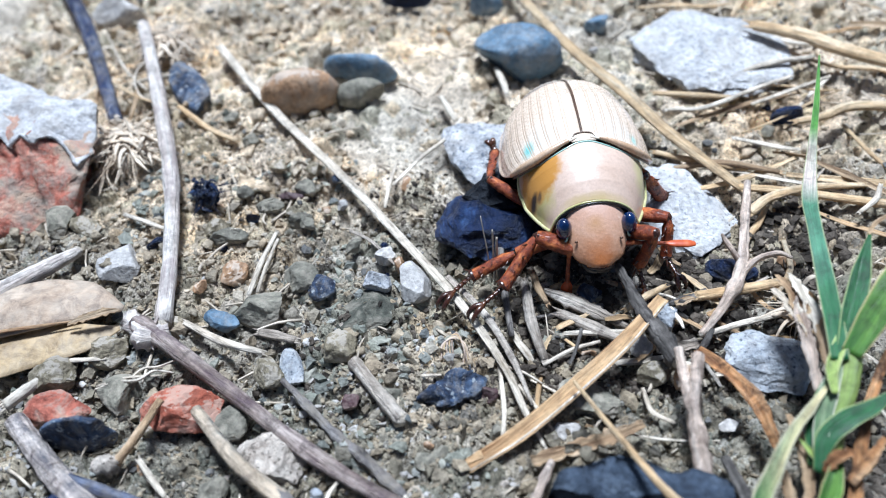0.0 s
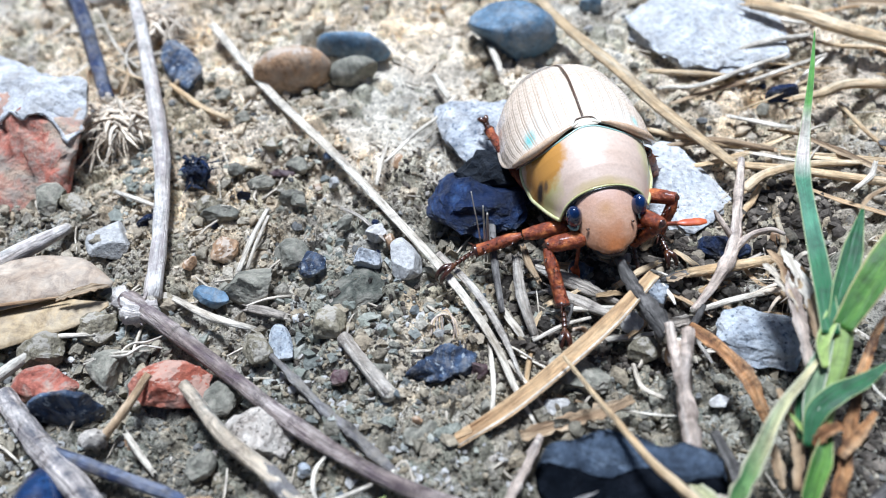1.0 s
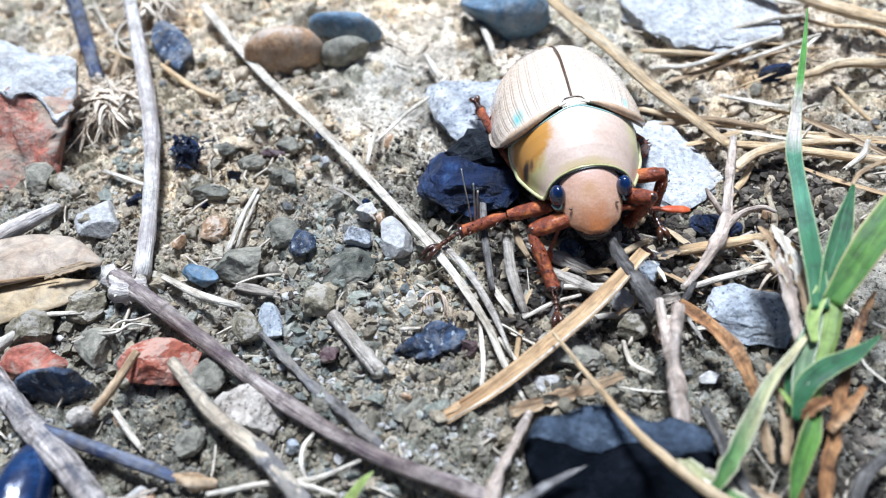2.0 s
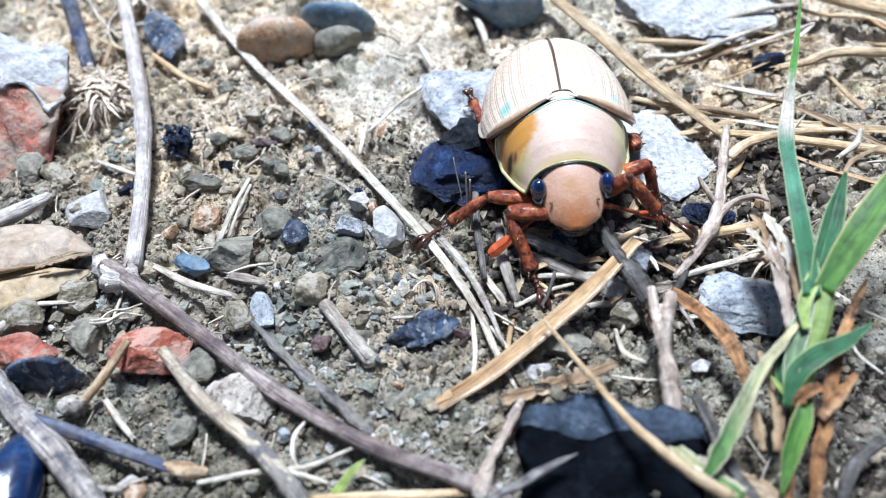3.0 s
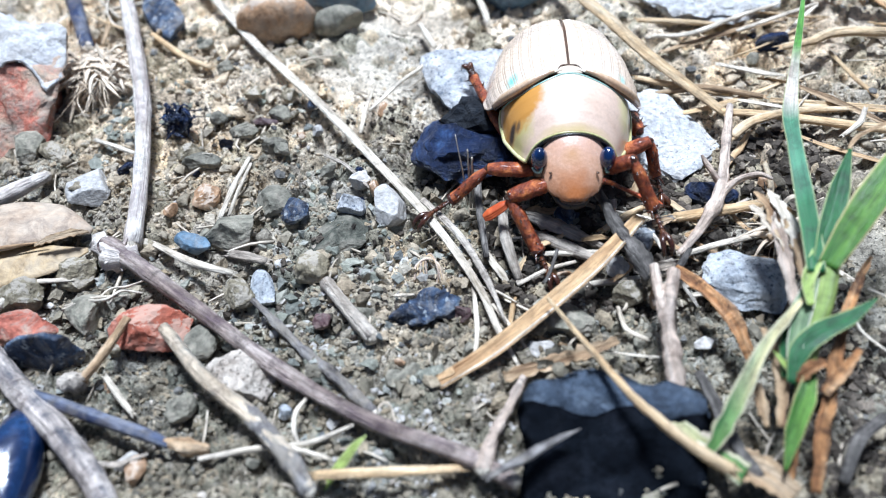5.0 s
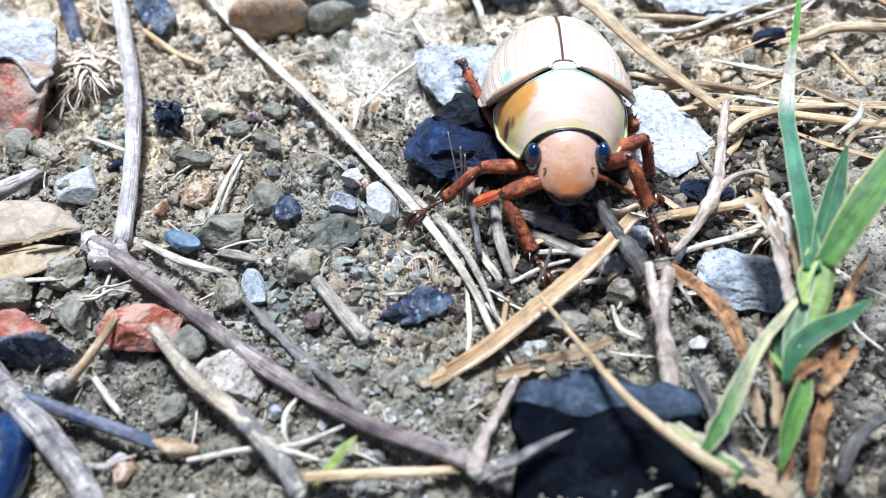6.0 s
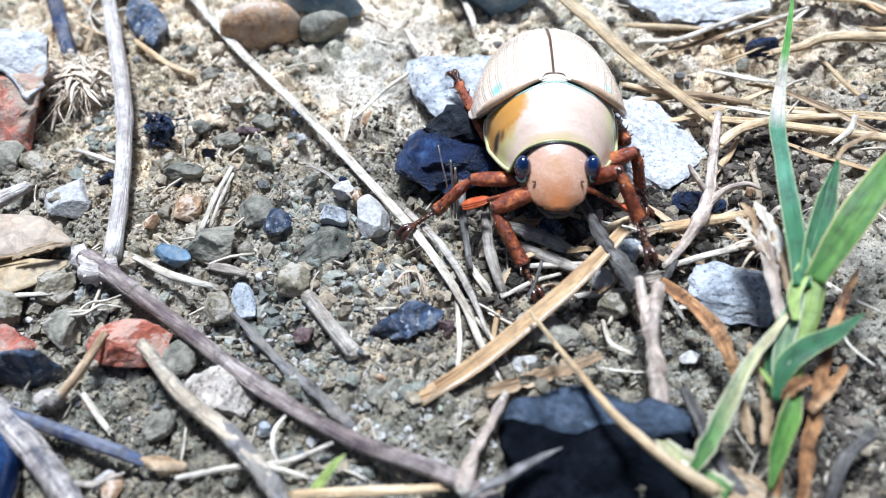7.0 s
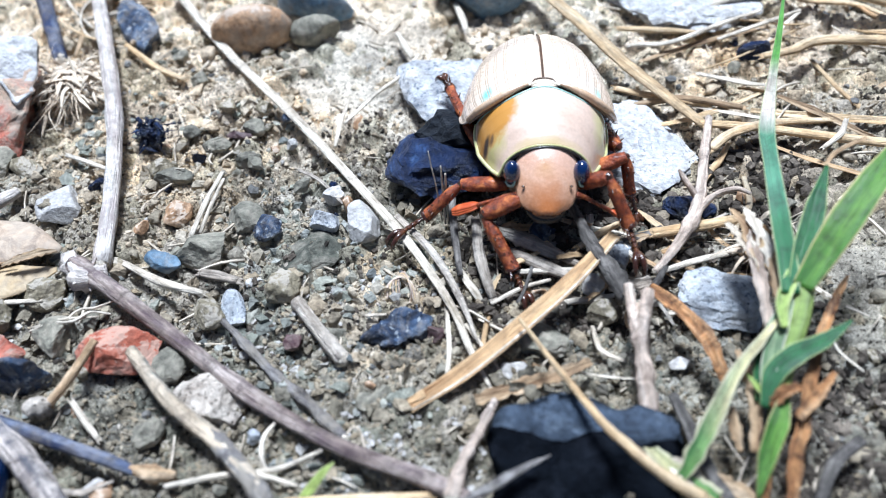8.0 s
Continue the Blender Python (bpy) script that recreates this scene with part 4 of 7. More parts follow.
# seconds, place in mm, turn, pitch, roll of the beetle
BEETLE_ROWS = [
    (0.0, 9.45, 53.2, 0.2, 3.8, -1.6, -1.1),
    (0.2, 9.9, 52.75, 0.15, 7.2, -1.6, -0.7),
    (0.5, 10.27, 52.34, 0.1, 9.2, -1.6, -0.6),
    (1.0, 10.4, 52.25, 0.0, 8.8, -1.4, -2.6),
    (1.5, 10.43, 52.14, -0.05, 7.6, -2.2, -3.0),
    (2.1, 10.2, 51.6, 0.1, 5.6, -2.2, -2.9),
    (2.8, 9.85, 50.85, 0.3, 3.0, -2.2, -2.7),
    (3.0, 9.72, 50.75, 0.3, 2.2, -2.2, -2.3),
    (3.5, 9.63, 50.88, 0.18, 0.5, -2.6, 0.0),
    (4.0, 9.59, 50.8, 0.08, -0.7, -4.0, 1.1),
    (4.5, 9.58, 50.83, 0.03, -1.1, -4.8, 1.3),
    (6.0, 9.7, 50.88, -0.08, -1.2, -6.3, 1.1),
    (6.5, 9.65, 50.84, -0.1, -1.25, -6.6, 1.5),
    (7.0, 9.6, 50.8, -0.1, -1.45, -7.1, 1.7),
    (7.5, 9.56, 50.82, -0.14, -1.5, -7.7, 1.7),
    (8.0, 9.6, 50.8, -0.18, -1.65, -7.9, 1.6)]


def body_pose(row):
    t, x, y, z, turn, pitch, roll = row
    return pose(x * MM, y * MM, z * MM, pitch, roll, turn)


# limb: femur, shin, foot lengths, hip and pole in the body's space; then seconds, ankle and toe on the ground
def limb_target(keys, t):
    for (a, *pa), (b, *pb) in zip(keys, keys[1:]):
        if t <= b:
            f = min(1, max(0, (t - a) / (b - a)))
            return [Vector(p).lerp(Vector(q), f) for p, q in zip(pa, pb)]
    return [Vector(p) for p in keys[-1][1:]]


# seconds, then where the tip of an antenna points
FEELERS = [
    [(0, (7.41, 43.27, -0.99)), (0.6, (8.78, 43.66, -0.9)), (1.5, (8.77, 41.98, -0.14)), (2.8, (4.46, 41.32, 3)), (3.5, (4.4, 40.9, 3)), (7.0, (2.64, 43.73, 3.4)), (8, (2.64, 43.73, 3.4))],
    [(0, (20.2, 45.11, 4.6)), (0.5, (20.4, 45.31, 4.6)), (1.5, (20.9, 44.73, 4.6)), (2.8, (17.55, 43.45, 3)), (3.5, (17.15, 42.44, 2.6)), (7.0, (16.69, 42.56, 2.4)), (8, (16.69, 42.56, 2.4))]]
LEGS = []


def plan_leg(seed, l1, l2, l3, thick, hip, pole, keys):
    return make_leg(seed, l1, l2, l3, thick), l1, l2, hip, pole, keys


LEGS.append(plan_leg(11, 3.8, 4.4, 3.8, 1.15, (-2.93, -6.5, 4.1), (-0.43, 0.28, 0.86), [(0, (-1.3, 44.7, 1.5), (-4.03, 41.53, 1.3)), (3, (-0.2, 44.8, 1.5), (-3.54, 42.2, 1.3)), (8, (-0.2, 44.8, 1.5), (-3.54, 42.2, 1.3))]))
LEGS.append(plan_leg(21, 3.5, 5.1, 3.6, 1.3, (-1.75, -8.5, 4.5), (-0.98, 0.19, 0.1), [
        (0, (1.97, 42.47, 3), (-0.92, 40.42, 2)), (0.1, (5.02, 39.02, 3), (4.37, 35.73, 1.5)), (0.3, (10.74, 38.13, 1.6), (11.52, 35.14, 0.8)), (0.55, (10.55, 37.87, 1.6), (11.3, 34.62, 0.8)),
        (0.8, (7.43, 39.28, 1.5), (7.35, 35.51, 0.6)), (1.7, (7.66, 38.16, 1.3), (7.68, 34.04, 0.6)), (2.6, (7.45, 39.52, 1.4), (7.55, 35.1, 0.6)),
        (2.9, (6.53, 39.7, 1.2), (7.58, 35.49, 0.6)), (3.3, (6.0, 39.5, 1), (7.0, 35.71, 0.6)), (4.5, (6.75, 39.3, 0.9), (8.0, 35.4, 0.6)), (8, (6.85, 39.3, 0.9), (8.12, 35.3, 0.6))]))
LEGS.append(plan_leg(31, 3.3, 4.4, 3.8, 1.2, (2.7, -7.0, 4.6), (0.36, -0.34, 0.87), [
        (0, (13.59, 44.8, 2.5), (13.92, 43.13, 1.5)), (1.7, (13.85, 44.7, 2.5), (14.15, 43.35, 1.5)), (2.7, (15.13, 42.64, 3), (16.88, 41.77, 2.5)),
        (2.9, (16.67, 43.22, 4.5), (19.07, 43.08, 3.5)), (3.1, (16.37, 42.16, 4.3), (18.14, 40.09, 3.5)), (3.5, (15.79, 40.85, 4), (16.56, 37.56, 3.4)), (8, (15.86, 40.73, 4), (16.3, 36.1, 3.4))]))
LEGS.append(plan_leg(41, 2.8, 3.6, 3.0, 1.15, (4.05, -4.77, 4.3), (0.42, 0.16, 0.86), [(0, (16.2, 46.08, 2.0), (17.2, 43.73, 1.2)), (1.7, (16.2, 46.1, 2.0), (16.95, 43.45, 1.2)), (2.8, (17.3, 46.63, 2), (17.72, 45.05, 1.2)), (8, (16.89, 46, 2), (17.27, 45.22, 1))]))
LEGS.append(plan_leg(51, 4.6, 4.9, 1.4, 0.95, (-4.6, -1.8, 3.4), (-1.0, -0.2, 0.5), [(0, (1.97, 58.46, 3.6), (1.48, 59.59, 4.2)), (0.5, (1.84, 59.12, 3.6), (1.44, 59.76, 4.2)), (1.5, (1.74, 59.15, 3.6), (1.45, 59.85, 4.2)), (3.5, (1.7, 59.13, 3.6), (1.25, 59.92, 4.2)), (8, (1.75, 59.49, 3.6), (1.31, 59.6, 4.2))]))
LEGS.append(plan_leg(61, 4.2, 5.0, 2.6, 1.3, (4.0, 2.6, 3.4), (0.8, -1.0, 0.0), [(0, (17.37, 54.13, 1), (18.51, 57.08, 0.3)), (8, (15.89, 55.07, 1), (16.56, 57.72, 0.3))]))


def body_at(t):
    for a, b in zip(BEETLE_ROWS, BEETLE_ROWS[1:]):
        if t <= b[0]:
            f = (t - a[0]) / (b[0] - a[0])
            return body_pose([p + (q - p) * f for p, q in zip(a, b)])
    return body_pose(BEETLE_ROWS[-1])


def motions():
    walk(BEETLE, [(r[0], body_pose(r)) for r in BEETLE_ROWS])
    times = [0.0, 0.1, 0.2, 0.3, 0.4, 0.6, 0.8, 1.0, 1.5, 1.7, 2.1, 2.6, 2.7, 2.8, 2.9, 3.0, 3.1, 3.3, 3.5, 4.0, 4.5, 5.2, 6.0, 6.5, 7.0, 7.5, 8.0]
    for (femur, tibia, foot), l1, l2, hip, pole, keys in LEGS:
        rows = [[], [], []]
        for t in times:
            inv = body_at(t).inverted()
            ankle, toe = [(inv @ (p * MM)) / MM for p in limb_target(keys, t)]
            h = Vector(hip)
            knee, ankle = bend(h, ankle, l1, l2, Vector(pole))
            up = Vector((0, 0, 1))
            f = along(h, knee, up)
            back = f.inverted()
            rows[0].append((t, f))
            rows[1].append((t, back @ along(knee, ankle, Vector(pole))))
            rows[2].append((t, back @ along(ankle, toe, up)))
        for ob, r in zip((femur, tibia, foot), rows):
            walk(ob, r)
    for (ant, base), keys in zip(ANTENNAE, FEELERS):
        rows = []
        for t in times:
            tip = (body_at(t).inverted() @ (limb_target(keys, t)[0] * MM)) / MM
            rows.append((t, along(base, tip, Vector((0, 0, 1)))))
        walk(ant, rows)


# ---- stones ----
stone("pebble", "pale blue-grey angular pebble lying on the soil", (-33.2, 48.8, 0.4), (2.04, 2.7, 1.0), WHITEBLUE, 20, 0.012, 9, 3)
stone("pebble", "pale angular pebble beside the long straw", (-5.67, 45.6, 0.34), (1.9, 2.16, 1.52), WHITEBLUE, 10, 0.012, 10, 5)
stone("pebble", "small blue-grey pebble on soil", (-22.29, 42.19, 0.2), (1.81, 1.12, 1.27), BLUE, -15, 0.06, 8, 8)
stone("pebble", "dark grey broken stone on soil", (-19.08, 42.94, 0.45), (2.88, 2.07, 1.73), GREY, 12, 0.08, 10, 11)
stone("pebble", "grey-brown rounded clod on soil", (-12.08, 38.74, 0.27), (1.75, 1.8, 1.4), CLOD, 0, 0.14, 4, 13)
stone("pebble", "yellowish grey pebble on soil", (-17.51, 36.81, 0.08), (1.31, 1.72, 1.05), CLOD, 30, 0.08, 6, 17)
stone("pebble", "crumbly dark blue stone half sunk in soil", (-2.48, 34.7, 0.1), (2.4, 1.9, 1.15), BLUESPECK, 25, 0.42, 3, 19)
stone("pebble", "blue-black rough lump of stone", (-31.49, 31.14, 0.8), (2.95, 0.99, 2.36), BLUESPECK, 5, 0.12, 3, 23)
stone("brick_chip", "brick-red chip with worn edges", (-23.93, 33.03, 0.47), (3.51, 2.18, 1.76), BRICK, 12, 0.12, 8, 29, 0, "brick chip")
stone("brick_chip", "pinkish weathered brick chip", (-34.08, 33.53, 0.39), (2.7, 1.82, 1.62), OLDBRICK, 0, 0.08, 8, 31, 0, "brick chip")
stone("pebble", "greenish grey rounded pebble", (-29.56, 34.85, 0.22), (1.88, 1.89, 1.32), GREY, 0, 0.08, 6, 37)
stone("pebble", "small grey pebble on soil", (-27.22, 36.4, -0.12), (0.86, 0.98, 0.69), GREY, 0, 0.08, 6, 41)
stone("pebble", "grey-brown clod of earth", (-35.31, 36.84, 0.26), (2.29, 1.97, 1.37), CLOD, 0, 0.12, 6, 43)
stone("pebble", "grey pebble with pale dust", (-31.39, 39.27, 0.19), (2.1, 1.53, 1.26), CLOD, 0, 0.12, 6, 47)
stone("pebble", "cream-white lump of lime", (-16.06, 29.21, 0.15), (2.93, 2.4, 1.17), CREAM, -20, 0.14, 5, 53)
stone("pebble", "dark grey angular pebble among crumbs", (-19.80, 55.55, 0.34), (1.29, 1.10, 0.91), GREY, -20, 0.1, 8, 910)
stone("pebble", "light earthy crumb of stone", (-17.83, 54.84, 0.28), (0.78, 0.83, 0.68), CLOD, 15, 0.1, 8, 911)
stone("pebble", "dusty grey lump of stone in the soil", (-16.71, 57.89, 0.33), (1.13, 1.04, 0.86), GREY, 30, 0.1, 8, 912)
stone("pebble", "dull reddish flat chip of stone", (-18.13, 57.10, 0.23), (1.36, 0.59, 0.48), MAROON, -8, 0.1, 8, 913)
stone("pebble", "greenish grey flat chip of stone", (-16.12, 53.32, 0.24), (1.20, 0.63, 0.52), GREY, -20, 0.1, 8, 914)
stone("pebble", "olive earthy lump of stone", (-24.52, 52.94, 0.35), (1.34, 1.16, 0.95), CLOD, 15, 0.1, 8, 915)
stone("pebble", "dark grey pebble near the tan pebble", (-23.32, 65.30, 0.30), (0.98, 0.92, 0.76), GREY, 30, 0.1, 8, 916)
stone("pebble", "tiny tan-brown chip on soil", (-14.46, 55.04, 0.21), (0.55, 0.51, 0.42), TAN, -8, 0.1, 8, 917)
stone("pebble", "tiny whitish chip on soil", (-12.97, 55.50, 0.24), (0.61, 0.63, 0.52), WHITEBLUE, -20, 0.1, 8, 918)
stone("pebble", "pale bluish flaky stone by the long straw", (-8.92, 45.77, 0.38), (1.30, 1.27, 1.05), CHALKGREY, 15, 0.1, 8, 919)
stone("pebble", "grey-brown angular clod of earth", (-16.32, 60.89, 0.30), (0.99, 0.94, 0.77), CLOD, 30, 0.1, 8, 920)
stone("pebble", "small blue-dark pebble below the long straw", (-13.60, 59.33, 0.26), (0.74, 0.72, 0.60), BLUESPECK, -8, 0.1, 8, 921)
stone("pebble", "flat buff clod of earth", (-19.84, 61.35, 0.28), (1.12, 0.81, 0.67), CLOD, -20, 0.1, 8, 922)
stone("pebble", "dusty grey pebble half sunk in soil", (-22.73, 57.83, 0.30), (0.98, 0.93, 0.77), GREY, 15, 0.1, 8, 923)
stone("pebble", "grey flat pebble beside the long straw", (-11.44, 50.14, 0.24), (1.05, 0.66, 0.55), GREY, 30, 0.1, 8, 924)
stone("pebble", "smooth blue-grey stone beside the grass", (23.0, 36.0, 0.25), (3.9, 3.05, 1.3), PALEBLUE, -15, 0.16, 7, 59)


def ledge_rock(centre, half, turn):
    """A rock with a top coloured as lit and a steep, broken front blackened as shade."""
    bm = bmesh.new()
    bmesh.ops.create_cube(bm, size=2)
    bmesh.ops.subdivide_edges(bm, edges=bm.edges, cuts=22, use_grid_fill=True)
    # top faces take the lit slate, all others the shade-black one
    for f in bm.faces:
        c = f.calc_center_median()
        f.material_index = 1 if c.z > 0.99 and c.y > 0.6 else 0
    for v in bm.verts:
        p = v.co.copy()
        k = max(abs(p.x), abs(p.y))
        flat = p.xy.length
        if flat > 0:
            f = (0.45 * k + 0.55 * flat) / flat * (1.0 if k < 0.999 else 0.9)
            p.x, p.y = p.x * f, p.y * f
        if p.z > -0.9 and p.y < 0.62:
            p.z = min(p.z, 1 - (0.62 - p.y) * 1.7)
        p = Vector((p.x * half[0], p.y * half[1], p.z * half[2]))
        p.z -= 0.05 * (p.x + half[0]) * (p.z > 0)
        w = p * 0.28
        p += Vector((noise.noise(w), noise.noise(w + Vector((4, 2, 8))), noise.noise(w + Vector((7, 7, 1))))) * 1.1
        p += Vector((noise.noise(w * 4), noise.noise(w * 4 + Vector((4, 2, 8))), noise.noise(w * 4 + Vector((7, 7, 1))))) * 0.28
        v.co = p
    bm.transform(pose(0, 0, 0, 0, 0, turn))
    bm.normal_update()
    ob = link_mesh("rock", bm, SLATESHADE)
    ob.data.materials.append(SLATELIT)
    ob.location = Vector(centre) * MM
    tagged(ob, "broken slate rock, dusty blue-grey lit top, front painted black as shade", "rock")


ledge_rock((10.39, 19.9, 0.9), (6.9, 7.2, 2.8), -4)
stone("rock", "blue-black glassy stone beside the beetle", (0.72, 51.4, 0.94), (5.23, 4.5, 2.61), NAVY, 8, 0.2, 12, 67, 0, "rock")
stone("rock", "pale grey pitted rock under the beetle", (2.81, 61.11, 0.68), (4.77, 7.5, 2.15), CHALKGREY, 20, 0.2, 9, 71, 0, "rock")
# added stone, blackened to stand for the pale rock's shaded side
stone("rock", "dark stone added as the shaded broken face of the pale rock", (3.03, 53.9, 1.07), (4.59, 3.04, 2.85), SHADEDFACE, 10, 0.25, 9, 68, 0, "rock")
stone("rock", "flat whitish rock beside the beetle", (19.07, 53, 0.18), (5.64, 6.24, 1.24), CHALK, -10, 0.14, 9, 73, 0, "rock")
stone("pebble", "black flaky chip of stone", (22.3, 45.84, 0.16), (2.4, 1.47, 1.2), NAVY, -10, 0.14, 8, 79)
stone("pebble", "tan rounded pebble with a pale top", (-18.79, 71.89, 1.18), (4.36, 1.99, 3.05), TAN, 5, 0.05, 0, 83)
stone("pebble", "blue-grey flat oval pebble", (-12.5, 76.5, 0.71), (4.4, 1.01, 2.2), BLUE, -12, 0.04, 3, 89)
stone("pebble", "speckled grey oval pebble", (-12.13, 72.34, 0.45), (2.88, 1.63, 1.73), GREY, 8, 0.05, 3, 97)
stone("pebble", "large rounded blue-grey pebble", (5.2, 77.04, 1.48), (5.13, 2.69, 3.59), BLUE, -10, 0.07, 2, 101)
stone("pebble", "small blue pebble on soil", (15.06, 83.75, 0.27), (1.74, 0.95, 1.39), BLUE, 0, 0.05, 4, 103)
stone("rock", "white rough flat rock in soil", (25.49, 77.48, 0.49), (8.96, 8.61, 1.79), CHALK, -10, 0.2, 8, 107, 0, "rock")
stone("pebble", "dark blue elongated stone on soil", (-31.51, 74.41, 0.38), (1.99, 5.84, 1.59), BLUESPECK, 32, 0.08, 6, 109)
stone("pebble", "dark navy pebble among straw", (32.37, 65.79, 0.23), (1.75, 0.57, 1.33), NAVY, 0, 0.08, 5, 113)
stone("pebble", "dark stone on pale soil", (-7.21, 90.95, 0.15), (3.54, 0.63, 1.19), NAVY, 0, 0.08, 5, 127)
stone("pebble", "blue-grey stone on pale soil", (2.1, 88.54, 0.36), (2.09, 0.81, 1.57), BLUE, 0, 0.08, 5, 131)
stone("pebble", "pale grey stone on soil", (-43.54, 89.97, 0.79), (3.95, 1.37, 2.35), PALE, 0, 0.08, 5, 137)
stone("rock", "dark blue-black rounded stone on soil", (-31.36, 21.27, 0.56), (2.15, 5.2, 1.93), GLOSSNAVY, 0, 0.05, 0, 139, 0, "rock")


def small_stone(place, m, k):
    """A small stone of one of the kinds that lie about."""
    c, s = place
    stone("pebble", {"blue_black_stone": "small blue-black pebble on soil", "speckled_blue_stone": "small speckled dark blue pebble", "pale_blue_stone": "small pale blue chip", "maroon_pebble": "small maroon pebble on soil", "pale_stone": "small whitish pebble on soil",
                     "grey_stone": "small grey stone on soil", "grey_green_stone": "grey-green stone half sunk in soil", "earth_clod": "small clod of earth", "tan_pebble": "small tan pebble on soil"}[m.name], c, s, m, k * 37 % 90, 0.1, 6, k)


small_stone(((-21.43, 54.52, -0.1), (0.9, 0.33, 0.72)), NAVY, 151)
small_stone(((-30.47, 51.65, -0.11), (1.14, 0.27, 0.71)), NAVY, 152)
small_stone(((-13.96, 45.67, -0.02), (1.47, 1.3, 0.88)), BLUESPECK, 153)
small_stone(((-12.63, 26.11, -0.25), (0.57, 0.6, 0.45)), PALEBLUE, 154)
small_stone(((-10.63, 33.95, -0.13), (0.83, 0.72, 0.66)), MAROON, 155)
small_stone(((0.31, 34.33, -0.06), (1, 0.96, 0.8)), MAROON, 156)
small_stone(((6.26, 30.56, -0), (1.13, 1.04, 0.9)), PALE, 157)
small_stone(((18.63, 30.9, -0.24), (0.58, 0.85, 0.47)), PALE, 158)
small_stone(((13.09, 38.23, -0.03), (1.08, 1.12, 0.86)), PALE, 159)
small_stone(((15.38, 40.78, 0.12), (1.61, 1.67, 1.13)), PALEBLUE, 160)
small_stone(((9.35, 43.44, 0.35), (1.5, 1.0, 1.0)), BLUESPECK, 191)
small_stone(((-7.11, 47.69, 0.25), (0.8, 0.6, 0.75)), TAN, 192)
small_stone(((-8.4, 48.8, 0.25), (1.2, 0.8, 0.9)), PALE, 193)
small_stone(((15.9, 34.9, 0.3), (1.2, 0.9, 0.95)), TAN, 194)
small_stone(((13.6, 35.4, 0.3), (1.4, 1.1, 1.0)), CLOD, 195)
small_stone(((-40.75, 54.78, 0.21), (1.61, 2.06, 1.29)), GREY, 161)
small_stone(((-38.08, 54.26, -0.03), (1.06, 2.36, 0.85)), CLOD, 162)
small_stone(((8.18, 33.4, 0.12), (2.8, 2.2, 1.12)), GREY, 163)
small_stone(((-9.72, 43.06, -0.25), (3.1, 2.3, 0.8)), SUNKEN, 164)
small_stone(((-22.38, 47.64, 0.1), (1.55, 1.4, 1.09)), TAN, 165)
small_stone(((-20.13, 55.77, 0.09), (1.34, 0.64, 1.07)), GREY, 166)
small_stone(((-15.95, 46.67, 0.07), (1.73, 1.64, 1.04)), GREY, 167)
small_stone(((-23.44, 51.86, 0.1), (1.82, 0.97, 1.09)), GREY, 168)
small_stone(((-3.96, 28.54, -0.02), (1.44, 1.34, 0.87)), GREY, 169)
small_stone(((-26.68, 41.94, -0.08), (0.95, 1.26, 0.76)), CLOD, 170)
small_stone(((-20.31, 26.53, -0.03), (1.23, 1.09, 0.86)), GREY, 172)
small_stone(((-16.94, 53.93, 0.01), (1.31, 0.59, 0.92)), GREY, 173)
small_stone(((-21.36, 43.23, -0.08), (0.96, 0.46, 0.77)), GREY, 174)
small_stone(((-22.69, 21.73, -0.12), (1.17, 0.91, 0.7)), TAN, 175)
small_stone(((-19.73, 32.22, -0.02), (1.73, 1.49, 0.87)), GREY, 176)
small_stone(((1.03, 30.81, -0.13), (0.84, 0.62, 0.67)), GREY, 177)
small_stone(((-6.48, 36.26, -0.16), (1.25, 1.3, 0.62)), CLOD, 178)
stone("pebble", "long pale blue chip standing in the soil", (-15.66, 37.18, -0.17), (1, 2.26, 0.6), PALEBLUE, 20, 0.06, 7, 181)


